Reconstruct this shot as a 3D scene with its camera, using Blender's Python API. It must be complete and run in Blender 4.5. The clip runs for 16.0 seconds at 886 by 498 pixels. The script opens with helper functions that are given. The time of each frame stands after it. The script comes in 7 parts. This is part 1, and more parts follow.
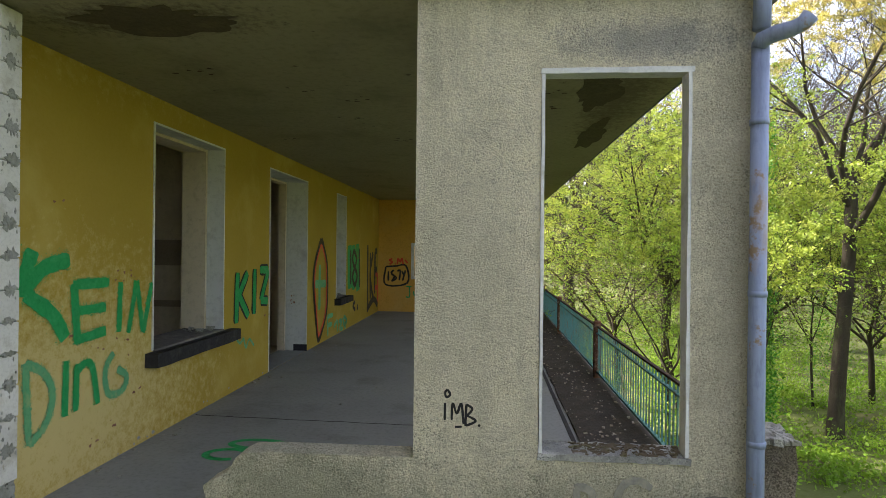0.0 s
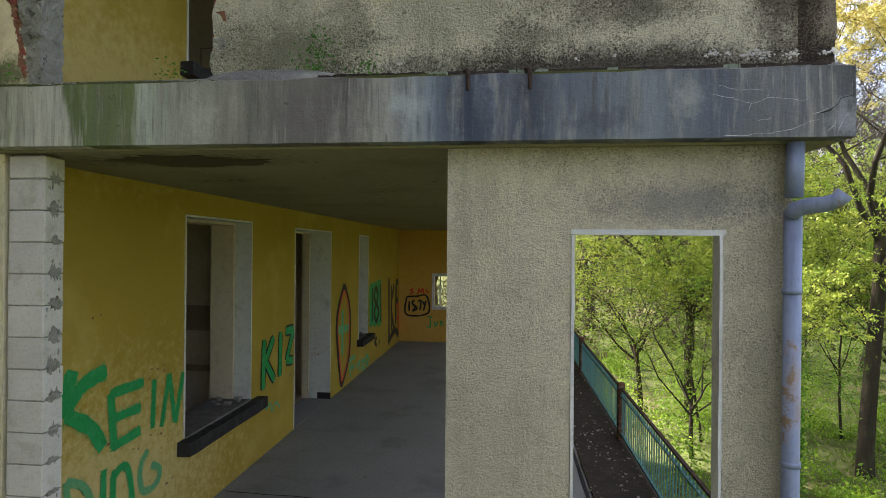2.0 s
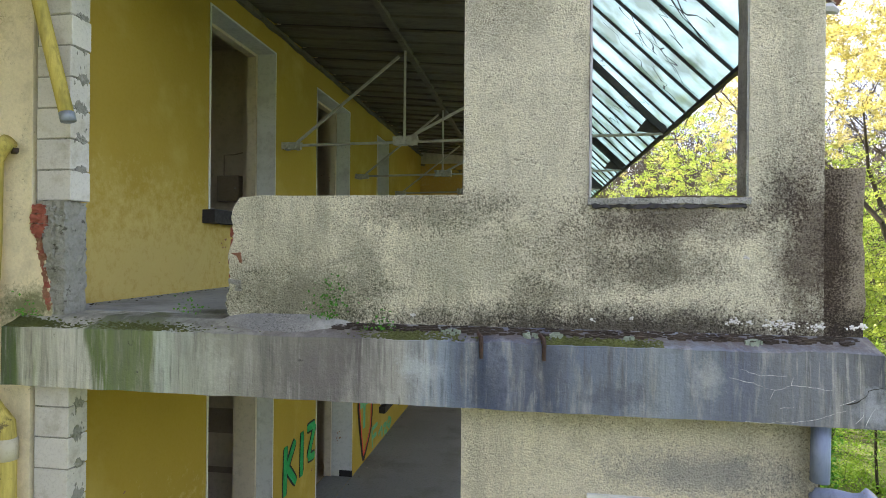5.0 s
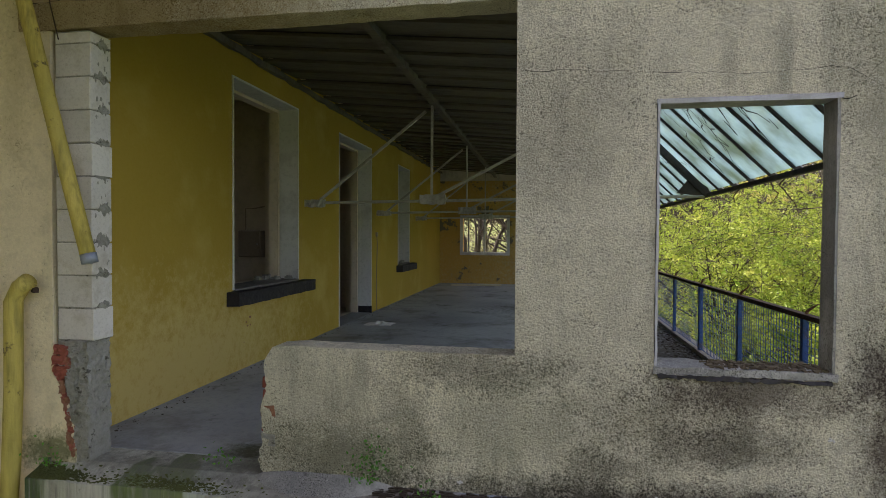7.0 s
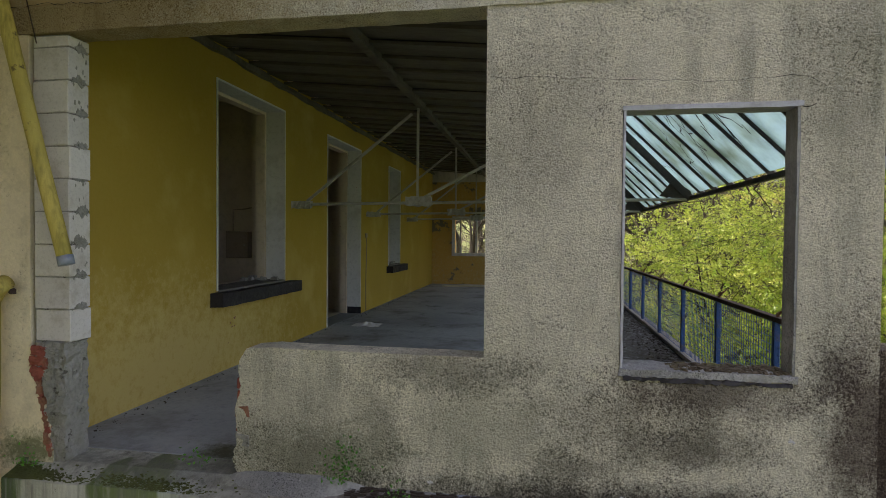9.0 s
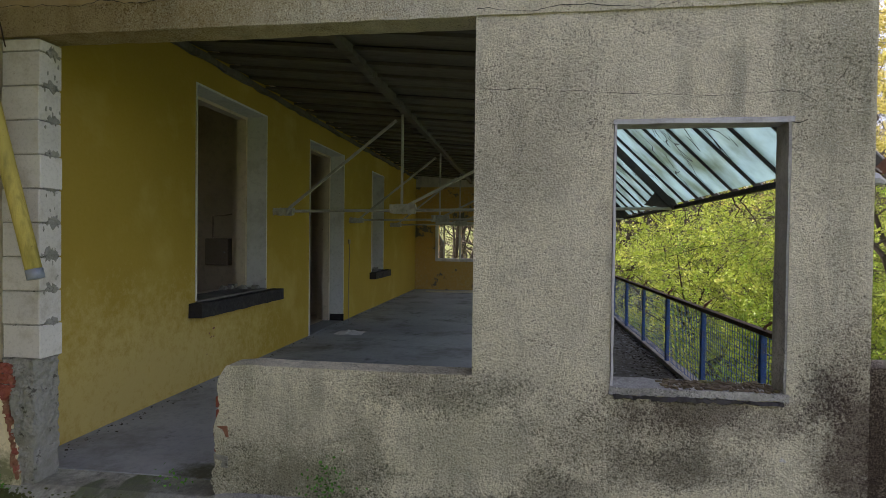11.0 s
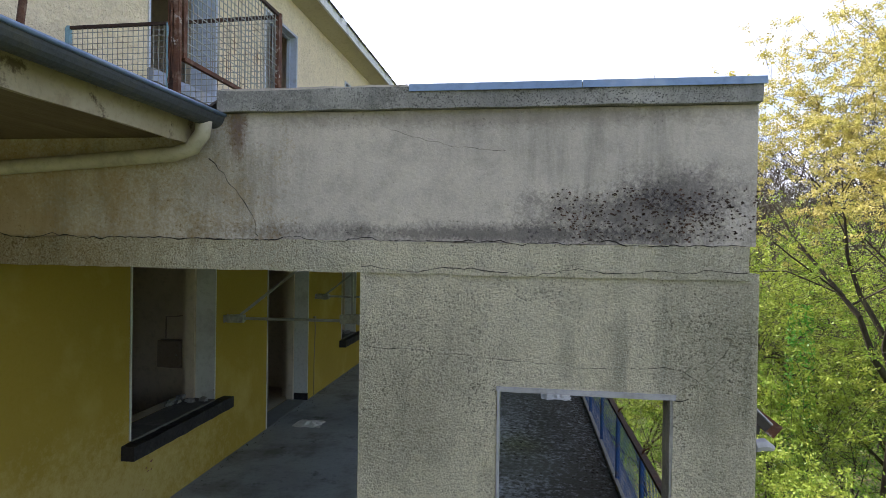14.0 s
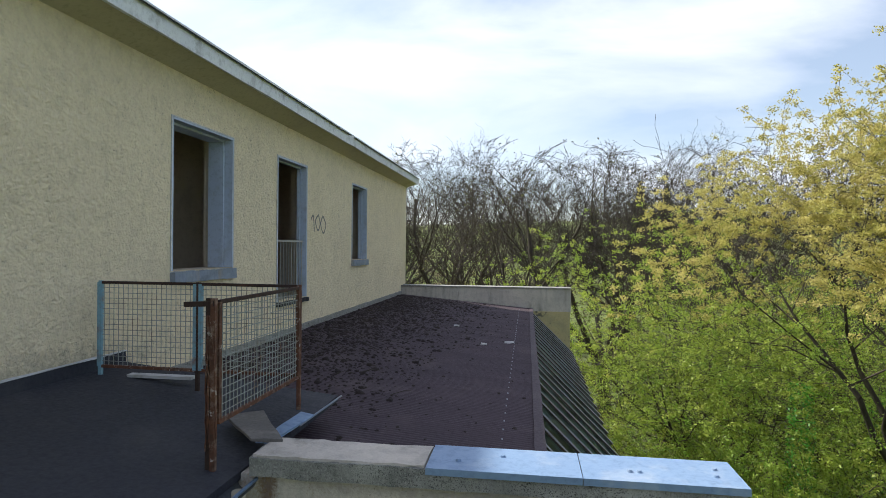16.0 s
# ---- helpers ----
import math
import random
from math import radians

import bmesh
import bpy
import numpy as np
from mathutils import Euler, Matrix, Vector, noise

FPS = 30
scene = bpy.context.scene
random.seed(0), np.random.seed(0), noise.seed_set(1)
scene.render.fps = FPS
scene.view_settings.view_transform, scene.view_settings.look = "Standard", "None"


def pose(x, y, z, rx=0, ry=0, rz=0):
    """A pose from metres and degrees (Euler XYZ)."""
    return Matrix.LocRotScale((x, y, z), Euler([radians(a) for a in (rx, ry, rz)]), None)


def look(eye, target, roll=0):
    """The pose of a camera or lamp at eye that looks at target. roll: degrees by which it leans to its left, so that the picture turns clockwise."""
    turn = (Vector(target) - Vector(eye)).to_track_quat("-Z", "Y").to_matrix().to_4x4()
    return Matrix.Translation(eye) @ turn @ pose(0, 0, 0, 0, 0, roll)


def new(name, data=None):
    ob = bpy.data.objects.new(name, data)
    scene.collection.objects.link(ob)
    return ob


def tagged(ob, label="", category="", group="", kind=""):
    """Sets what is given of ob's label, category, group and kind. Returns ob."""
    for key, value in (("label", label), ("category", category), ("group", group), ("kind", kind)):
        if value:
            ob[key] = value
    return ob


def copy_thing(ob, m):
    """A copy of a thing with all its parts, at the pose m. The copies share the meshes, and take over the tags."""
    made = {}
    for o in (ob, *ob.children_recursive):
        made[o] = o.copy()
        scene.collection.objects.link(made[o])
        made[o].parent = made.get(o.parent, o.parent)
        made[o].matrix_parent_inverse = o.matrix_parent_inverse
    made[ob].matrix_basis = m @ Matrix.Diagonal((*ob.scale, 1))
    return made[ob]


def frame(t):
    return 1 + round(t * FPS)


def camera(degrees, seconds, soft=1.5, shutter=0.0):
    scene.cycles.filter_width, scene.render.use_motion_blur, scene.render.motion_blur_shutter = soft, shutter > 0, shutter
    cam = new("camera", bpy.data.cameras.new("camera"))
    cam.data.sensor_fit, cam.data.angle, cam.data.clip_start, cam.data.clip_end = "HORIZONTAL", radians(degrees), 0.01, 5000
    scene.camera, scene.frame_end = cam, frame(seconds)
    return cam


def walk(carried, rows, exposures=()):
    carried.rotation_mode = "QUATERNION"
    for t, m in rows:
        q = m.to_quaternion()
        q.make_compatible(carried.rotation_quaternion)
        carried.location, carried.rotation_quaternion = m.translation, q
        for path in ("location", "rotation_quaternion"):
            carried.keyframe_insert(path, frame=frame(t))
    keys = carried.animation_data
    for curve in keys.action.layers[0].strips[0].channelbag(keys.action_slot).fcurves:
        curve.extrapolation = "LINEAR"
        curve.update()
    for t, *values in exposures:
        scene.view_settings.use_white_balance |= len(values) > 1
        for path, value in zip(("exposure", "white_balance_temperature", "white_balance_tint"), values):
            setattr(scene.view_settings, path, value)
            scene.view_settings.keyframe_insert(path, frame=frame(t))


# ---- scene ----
cam = camera(75.7, 16.0, soft=0.75)
PATH = [
    (0, (0.302, -0.223, 1.946), (0.144, 1.771, 1.947), 0.6),
    (0.5, (0.271, -0.228, 2.17), (0.098, 1.764, 2.171), 0.5),
    (1, (0.25, -0.237, 2.422), (0.061, 1.754, 2.425), 0.5),
    (1.5, (0.233, -0.256, 2.635), (0.029, 1.733, 2.639), 0.5),
    (2, (0.228, -0.275, 2.87), (0.006, 1.713, 2.872), 0.5),
    (2.5, (0.237, -0.306, 3.083), (0.002, 1.68, 3.084), 0.5),
    (3, (0.295, -0.329, 3.319), (0.043, 1.655, 3.32), 0.5),
    (3.5, (0.329, -0.327, 3.547), (0.067, 1.656, 3.55), 0.5),
    (4, (0.361, -0.315, 3.808), (0.085, 1.666, 3.807), 0.5),
    (4.5, (0.347, -0.302, 4.068), (0.056, 1.677, 4.07), 0.5),
    (5, (0.278, -0.243, 4.375), (-0.03, 1.733, 4.377), 0.5),
    (5.2, (0.257, -0.222, 4.494), (-0.059, 1.753, 4.495), 0.5),
    (7.3, (0.028, 0.018, 5.377), (-0.333, 1.984, 5.328), 0.4),
    (7.5, (0.036, 0.024, 5.367), (-0.331, 1.99, 5.325), 0.5),
    (8, (0.102, 0.001, 5.35), (-0.294, 1.96, 5.309), 0.5),
    (8.5, (0.16, -0.035, 5.34), (-0.251, 1.922, 5.298), 0.6),
    (9, (0.187, -0.024, 5.369), (-0.157, 1.945, 5.324), 0.5),
    (9.2, (0.173, 0.009, 5.378), (-0.155, 1.981, 5.333), 0.4),
    (11.3, (0.148, 0.064, 5.461), (-0.135, 2.043, 5.428), 0.7),
    (11.5, (0.243, 0.076, 5.489), (-0.042, 2.055, 5.45), 0.7),
    (12, (0.484, 0.103, 5.518), (0.198, 2.082, 5.484), 0.9),
    (12.5, (0.659, 0.131, 5.628), (0.376, 2.11, 5.591), 0.7),
    (13, (0.726, 0.169, 5.854), (0.445, 2.149, 5.819), 0.7),
    (13.5, (0.73, 0.193, 6.229), (0.448, 2.173, 6.207), 0.8),
    (14, (0.72, 0.208, 6.773), (0.439, 2.188, 6.757), 0.9),
    (14.5, (0.675, 0.201, 7.274), (0.396, 2.182, 7.265), 1.0),
    (15, (0.637, 0.181, 7.835), (0.351, 2.161, 7.825), 0.8),
    (15.5, (0.632, 0.081, 8.324), (0.344, 2.06, 8.318), 0.7),
    (16, (0.68, -0.077, 8.806), (0.388, 1.902, 8.803), 0.5),
]
EXPOSURES = [(0.0, 2.15, 6600, 15), (1.5, 1.8, 6600, 16), (3.5, 2.35, 6600, 18), (5.2, 2.6, 6500, 17), (7.4, 1.6, 6700, 23), (9.2, 1.6, 6700, 23), (11.5, 1.68, 6550, 24.5), (12.5, 1.76, 6450, 24), (14.0, 1.45, 6150, 17), (15.0, 1.25, 6150, 14), (16.0, 0.75, 6150, 8)]
walk(cam, [(t, look(eye, target, roll)) for t, eye, target, roll in PATH], EXPOSURES)

# ---- world and sun: thin bright cloud, low sun behind the building ----
SUN_EL, SUN_AZ = 44.0, -64.0          # degrees; azimuth from +y, positive towards +x
world = bpy.data.worlds.new("sky")
scene.world = world
world.use_nodes = True
wn, wl = world.node_tree.nodes, world.node_tree.links
wn.clear()
w_out = wn.new("ShaderNodeOutputWorld")
w_bg = wn.new("ShaderNodeBackground")
w_sky = wn.new("ShaderNodeTexSky")
w_sky.sky_type = "NISHITA"
w_sky.sun_disc = False
w_sky.sun_elevation, w_sky.sun_rotation = radians(SUN_EL), radians(SUN_AZ)
w_sky.air_density, w_sky.dust_density = 1.0, 1.5
w_co = wn.new("ShaderNodeTexCoord")
w_map = wn.new("ShaderNodeMapping")
w_map.inputs["Scale"].default_value = (1.0, 1.0, 3.2)
w_map.inputs["Location"].default_value = (0.4, 1.3, 0.2)
w_noise = wn.new("ShaderNodeTexNoise")
w_noise.inputs["Scale"].default_value = 1.9
w_noise.inputs["Detail"].default_value = 7.0
w_noise.inputs["Roughness"].default_value = 0.52
w_noise.inputs["Distortion"].default_value = 0.35
w_ramp = wn.new("ShaderNodeValToRGB")
w_ramp.color_ramp.elements[0].position, w_ramp.color_ramp.elements[1].position = 0.46, 0.78
w_ramp.color_ramp.elements[0].color = (0.22, 0.22, 0.22, 1)
w_mix = wn.new("ShaderNodeMix")
w_mix.data_type = "RGBA"
w_mix.inputs["B"].default_value = (7.5, 7.5, 7.9, 1)
wl.new(w_co.outputs["Generated"], w_map.inputs["Vector"])
wl.new(w_map.outputs["Vector"], w_noise.inputs["Vector"])
wl.new(w_noise.outputs["Fac"], w_ramp.inputs["Fac"])
wl.new(w_ramp.outputs["Color"], w_mix.inputs["Factor"])
wl.new(w_sky.outputs["Color"], w_mix.inputs["A"])
wl.new(w_mix.outputs["Result"], w_bg.inputs["Color"])
w_bg.inputs["Strength"].default_value = 0.1
wl.new(w_bg.outputs["Background"], w_out.inputs["Surface"])

sun_data = bpy.data.lights.new("sun", "SUN")
sun_data.energy, sun_data.angle, sun_data.color = 5.0, radians(2.0), (1.0, 0.93, 0.80)
sun = new("sun", sun_data)
_a, _e = radians(SUN_AZ), radians(SUN_EL)
sun.matrix_world = look((60 * math.sin(_a) * math.cos(_e), 60 * math.cos(_a) * math.cos(_e), 60 * math.sin(_e)), (0, 0, 0))

# ---- materials ----
XW = -3.10                    # face of the main wall


def surface(name, base, second=None, third=None, rough=0.85, metal=0.0, big=0.8, small=40.0, amount=0.5, bump=0.3, bump_scale=60.0,
            stretch=(1, 1, 1), spots=None, spot_scale=8.0, spot_at=0.62, spot_soft=0.08, per_piece=0.0, depth=0.01, translucent=0.0, spec=0.3, blobs=(), bands=(), speck=0.55, mottle=0.0, grain=0.0, streak=0.0, streak_scale=5.0, drips=0.0):
    """A procedural surface: base colour broken up at two scales, stains of a third colour, speckles, and fine relief."""
    m = bpy.data.materials.new(name)
    m.use_nodes = True
    n, l = m.node_tree.nodes, m.node_tree.links
    n.clear()
    out = n.new("ShaderNodeOutputMaterial")
    bsdf = n.new("ShaderNodeBsdfPrincipled")
    bsdf.inputs["Roughness"].default_value = rough
    bsdf.inputs["Metallic"].default_value = metal
    bsdf.inputs["Specular IOR Level"].default_value = spec
    geo = n.new("ShaderNodeNewGeometry")
    mp = n.new("ShaderNodeMapping")
    mp.inputs["Scale"].default_value = stretch
    l.new(geo.outputs["Position"], mp.inputs["Vector"])
    second = second or tuple(c * 0.7 for c in base)

    def noise_at(scale, detail, rough_=0.6, vec=mp):
        t = n.new("ShaderNodeTexNoise")
        t.inputs["Scale"].default_value = scale
        t.inputs["Detail"].default_value = detail
        t.inputs["Roughness"].default_value = rough_
        l.new(vec.outputs["Vector"] if vec is not geo else geo.outputs["Position"], t.inputs["Vector"])
        return t

    def ramp(sock, a, b, lo=0.0, hi=1.0):
        r = n.new("ShaderNodeMapRange")
        r.inputs["From Min"].default_value, r.inputs["From Max"].default_value = a, b
        r.inputs["To Min"].default_value, r.inputs["To Max"].default_value = lo, hi
        l.new(sock, r.inputs["Value"])
        return r.outputs["Result"]

    def blend(fac, a, b):
        x = n.new("ShaderNodeMix")
        x.data_type = "RGBA"
        l.new(fac, x.inputs["Factor"])
        for key, c in (("A", a), ("B", b)):
            if isinstance(c, tuple):
                x.inputs[key].default_value = (*c, 1)
            else:
                l.new(c, x.inputs[key])
        return x.outputs["Result"]

    col = blend(ramp(noise_at(big, 5).outputs["Fac"], 0.35, 0.68, 0.0, amount), base, second)
    fine = noise_at(small, 3, 0.7)
    dark = tuple(c * 0.55 for c in base)
    col = blend(ramp(fine.outputs["Fac"], 0.5, 0.78, 0.0, speck), col, dark)
    if mottle:
        broad = ramp(noise_at(1.1, 4, 0.6, geo).outputs["Fac"], 0.36, 0.62, 0.10, mottle)

        def patchy(scale, lo, hi, tone):
            mul = n.new("ShaderNodeMath")
            mul.operation = "MULTIPLY"
            l.new(ramp(noise_at(scale, 6, 0.72, geo).outputs["Fac"], lo, hi), mul.inputs[0])
            l.new(broad, mul.inputs[1])
            return blend(mul.outputs["Value"], col, tuple(min(c * tone, 0.8) for c in base))
        col = patchy(3.2, 0.46, 0.66, 0.55)
        col = patchy(11.0, 0.50, 0.62, 0.42)
        col = patchy(34.0, 0.54, 0.63, 0.30)
        col = patchy(80.0, 0.53, 0.64, 1.5)
    if bands:
        sx = n.new("ShaderNodeSeparateXYZ")
        l.new(geo.outputs["Position"], sx.inputs["Vector"])
        wob = n.new("ShaderNodeMath")
        wob.operation = "MULTIPLY_ADD"
        l.new(noise_at(1.6, 4).outputs["Fac"], wob.inputs[0])
        wob.inputs[1].default_value = 0.9
        l.new(sx.outputs["X"], wob.inputs[2])
        cr = n.new("ShaderNodeValToRGB")
        lo, hi = bands[0][0], bands[-1][0]
        for k, (x, c) in enumerate(bands):
            at = (x - lo) / (hi - lo)
            e = cr.color_ramp.elements[0] if k == 0 else cr.color_ramp.elements[-1] if k == len(bands) - 1 else cr.color_ramp.elements.new(at)
            e.color = (*[min(1.3 * v ** 1.2, 1.0) for v in c], 1)
        l.new(ramp(wob.outputs["Value"], lo + 0.45, hi + 0.45), cr.inputs["Fac"])
        col = blend(ramp(noise_at(3.5, 5, 0.7).outputs["Fac"], 0.35, 0.6, 0.7, 1.0), col, cr.outputs["Color"])
    if third:
        col = blend(ramp(noise_at(big * 1.7, 6, 0.65).outputs["Fac"], 0.52, 0.72, 0.0, 0.85), col, third)
    grit = None
    if grain:
        grit = noise_at(125.0, 2, 0.6, geo).outputs["Fac"]
        col = blend(ramp(grit, 0.54, 0.64, 0.0, grain * 0.8), col, tuple(min(c * 1.3, 0.84) for c in base))
        pits = n.new("ShaderNodeMath")
        pits.operation = "MULTIPLY"
        l.new(ramp(grit, 0.455, 0.38), pits.inputs[0])
        l.new(ramp(noise_at(2.1, 5, 0.65, geo).outputs["Fac"], 0.42, 0.60, 0.20, 1.0), pits.inputs[1])
        col = blend(pits.outputs["Value"], col, tuple(c * 0.22 for c in base))
    if streak:
        vs = n.new("ShaderNodeMapping")
        vs.inputs["Scale"].default_value = (streak_scale, streak_scale, 0.09 * streak_scale)
        l.new(geo.outputs["Position"], vs.inputs["Vector"])
        runs = n.new("ShaderNodeMath")
        runs.operation = "MULTIPLY"
        l.new(ramp(noise_at(1.0, 6, 0.62, vs).outputs["Fac"], 0.46, 0.66), runs.inputs[0])
        l.new(ramp(noise_at(1.6, 4, 0.6, geo).outputs["Fac"], 0.36, 0.60, 0.1, streak), runs.inputs[1])
        col = blend(runs.outputs["Value"], col, tuple(c * f for c, f in zip(base, (0.44, 0.46, 0.46))))
    for rate, lo, tone, share in ((34.0, 0.55, 1.75, 0.9), (22.0, 0.54, 0.38, 1.0), (60.0, 0.57, 0.30, 0.8)) if drips else ():
        vd = n.new("ShaderNodeMapping")
        vd.inputs["Scale"].default_value = (rate, rate, 0.045 * rate)
        vd.inputs["Location"].default_value = (rate, 0.0, rate)
        l.new(geo.outputs["Position"], vd.inputs["Vector"])
        runs = n.new("ShaderNodeMath")
        runs.operation = "MULTIPLY"
        l.new(ramp(noise_at(1.0, 6, 0.70, vd).outputs["Fac"], lo, lo + 0.09), runs.inputs[0])
        l.new(ramp(noise_at(2.3 + 0.02 * rate, 4, 0.6, geo).outputs["Fac"], 0.42, 0.58, 0.0, drips * share), runs.inputs[1])
        col = blend(runs.outputs["Value"], col, tuple(min(c * tone, 0.62) for c in base))
    ragged = noise_at(13.0, 9, 0.80, geo).outputs["Fac"] if blobs else None
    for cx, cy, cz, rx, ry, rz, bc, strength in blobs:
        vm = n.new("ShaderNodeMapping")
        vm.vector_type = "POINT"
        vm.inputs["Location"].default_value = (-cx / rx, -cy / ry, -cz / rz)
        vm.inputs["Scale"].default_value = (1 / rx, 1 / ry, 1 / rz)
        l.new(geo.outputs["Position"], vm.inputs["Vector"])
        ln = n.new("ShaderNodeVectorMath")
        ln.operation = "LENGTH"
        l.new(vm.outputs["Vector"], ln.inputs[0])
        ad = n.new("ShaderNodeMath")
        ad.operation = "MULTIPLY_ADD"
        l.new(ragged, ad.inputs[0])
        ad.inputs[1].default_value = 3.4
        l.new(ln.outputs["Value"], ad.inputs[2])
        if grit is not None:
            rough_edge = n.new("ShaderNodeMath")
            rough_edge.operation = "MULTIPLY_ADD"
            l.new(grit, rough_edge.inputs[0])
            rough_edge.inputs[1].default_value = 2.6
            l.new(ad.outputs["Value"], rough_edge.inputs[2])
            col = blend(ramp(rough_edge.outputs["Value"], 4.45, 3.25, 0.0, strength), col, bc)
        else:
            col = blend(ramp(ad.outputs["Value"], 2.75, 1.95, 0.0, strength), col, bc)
    if spots:
        col = blend(ramp(noise_at(spot_scale, 6, 0.7, geo).outputs["Fac"], spot_at, spot_at + spot_soft, 0.0, 0.95), col, spots)
    if per_piece:
        info = n.new("ShaderNodeObjectInfo")
        hsv = n.new("ShaderNodeHueSaturation")
        l.new(ramp(info.outputs["Random"], 0, 1, 1 - per_piece, 1 + per_piece), hsv.inputs["Value"])
        l.new(col, hsv.inputs["Color"])
        col = hsv.outputs["Color"]
    l.new(col, bsdf.inputs["Base Color"])
    l.new(ramp(fine.outputs["Fac"], 0.3, 0.7, max(rough - 0.12, 0.05), min(rough + 0.1, 1.0)), bsdf.inputs["Roughness"])
    if bump:
        b = n.new("ShaderNodeBump")
        b.inputs["Strength"].default_value = bump
        b.inputs["Distance"].default_value = depth
        l.new(noise_at(bump_scale, 4, 0.65, geo).outputs["Fac"], b.inputs["Height"])
        l.new(b.outputs["Normal"], bsdf.inputs["Normal"])
    shade = bsdf.outputs["BSDF"]
    if translucent:
        tr = n.new("ShaderNodeBsdfTranslucent")
        l.new(col, tr.inputs["Color"])
        mx = n.new("ShaderNodeMixShader")
        mx.inputs["Fac"].default_value = translucent
        l.new(shade, mx.inputs[1])
        l.new(tr.outputs["BSDF"], mx.inputs[2])
        shade = mx.outputs["Shader"]
    l.new(shade, out.inputs["Surface"])
    return m


def roughcast(name, base, second, pit, stains=(), scale=105.0, cover=0.0, patch=2.4, relief=1.0, streaks=0.35, lights=0.35, tone=1.0, distort=0.5, depth=0.030, grainy=0.36):
    """Thrown render: grains with dark crevices whose density drifts over the wall, and stains that gather in the
    crevices.
    stains: (x, y, z, rx, ry, rz, colour, strength); the two wide ochre ones are painted porch shade."""
    m = bpy.data.materials.new(name)
    m.use_nodes = True
    n, l = m.node_tree.nodes, m.node_tree.links
    n.clear()
    out = n.new("ShaderNodeOutputMaterial")
    bsdf = n.new("ShaderNodeBsdfPrincipled")
    bsdf.inputs["Roughness"].default_value = 0.95
    bsdf.inputs["Specular IOR Level"].default_value = 0.15
    geo = n.new("ShaderNodeNewGeometry")
    pos = geo.outputs["Position"]

    def tex(sc, detail, rough=0.6, dist=0.0, vec=pos):
        t = n.new("ShaderNodeTexNoise")
        t.inputs["Scale"].default_value = sc
        t.inputs["Detail"].default_value = detail
        t.inputs["Roughness"].default_value = rough
        t.inputs["Distortion"].default_value = dist
        l.new(vec, t.inputs["Vector"])
        return t.outputs["Fac"]

    def ramp(sock, a, b, lo=0.0, hi=1.0):
        r = n.new("ShaderNodeMapRange")
        r.inputs["From Min"].default_value, r.inputs["From Max"].default_value = a, b
        r.inputs["To Min"].default_value, r.inputs["To Max"].default_value = lo, hi
        l.new(sock, r.inputs["Value"])
        return r.outputs["Result"]

    def calc(op, a, b):
        x = n.new("ShaderNodeMath")
        x.operation = op
        for i, v in enumerate((a, b)):
            if isinstance(v, float):
                x.inputs[i].default_value = v
            else:
                l.new(v, x.inputs[i])
        return x.outputs["Value"]

    def blend(fac, a, b):
        x = n.new("ShaderNodeMix")
        x.data_type = "RGBA"
        l.new(fac, x.inputs["Factor"])
        for key, c in (("A", a), ("B", b)):
            if isinstance(c, tuple):
                x.inputs[key].default_value = (*c, 1)
            else:
                l.new(c, x.inputs[key])
        return x.outputs["Result"]

    grains = tex(scale, 4, 0.62, distort)
    col = blend(ramp(tex(0.9, 5, 0.62), 0.36, 0.64, 0.0, tone), base, second)
    col = blend(ramp(tex(7.0, 5, 0.7), 0.48, 0.70, 0.0, 0.55 * tone), col, tuple(c * 0.72 for c in second))
    vs = n.new("ShaderNodeMapping")
    vs.inputs["Scale"].default_value = (7.0, 7.0, 0.8)
    l.new(pos, vs.inputs["Vector"])
    col = blend(calc("MULTIPLY", ramp(tex(1.0, 6, 0.65, 0.0, vs.outputs["Vector"]), 0.48, 0.66), ramp(tex(1.4, 4), 0.40, 0.62, 0.0, streaks)), col, tuple(c * f for c, f in zip(second, (0.50, 0.52, 0.50))))
    col = blend(ramp(tex(scale * 1.5, 2, 0.6), 0.54, 0.66, 0.0, lights), col, tuple(min(c * 1.22, 0.88) for c in base))
    col = blend(ramp(grains, 0.56, 0.38, 0.0, grainy), col, tuple(c * 0.60 for c in second))
    col = blend(ramp(grains, 0.52, 0.68, 0.0, grainy), col, tuple(min(c * 1.25, 0.88) for c in base))
    limit = ramp(calc("ADD", calc("MULTIPLY", tex(patch, 6, 0.68), 0.7), calc("MULTIPLY", tex(patch * 5.0, 4, 0.7), 0.3)), 0.36, 0.66, 0.30 + cover, 0.48 + cover)
    shade = pit
    ragged = tex(6.0, 8, 0.78) if stains else None
    for cx, cy, cz, rx, ry, rz, bc, strength in stains:
        vm = n.new("ShaderNodeMapping")
        vm.inputs["Location"].default_value = (-cx / rx, -cy / ry, -cz / rz)
        vm.inputs["Scale"].default_value = (1 / rx, 1 / ry, 1 / rz)
        l.new(pos, vm.inputs["Vector"])
        ln = n.new("ShaderNodeVectorMath")
        ln.operation = "LENGTH"
        l.new(vm.outputs["Vector"], ln.inputs[0])
        near = ramp(calc("ADD", ln.outputs["Value"], calc("ADD", calc("MULTIPLY", calc("SUBTRACT", ragged, 0.5), 2.2), calc("MULTIPLY", calc("SUBTRACT", grains, 0.5), 1.6))), 1.35, 0.40, 0.0, strength)
        limit = calc("ADD", limit, calc("MULTIPLY", near, 0.09))
        col = blend(calc("MULTIPLY", near, 0.85), col, tuple(c * 1.7 for c in bc))
        shade = blend(near, shade, bc)
    pits = ramp(calc("SUBTRACT", limit, grains), -0.02, 0.10, 0.0, 0.75)
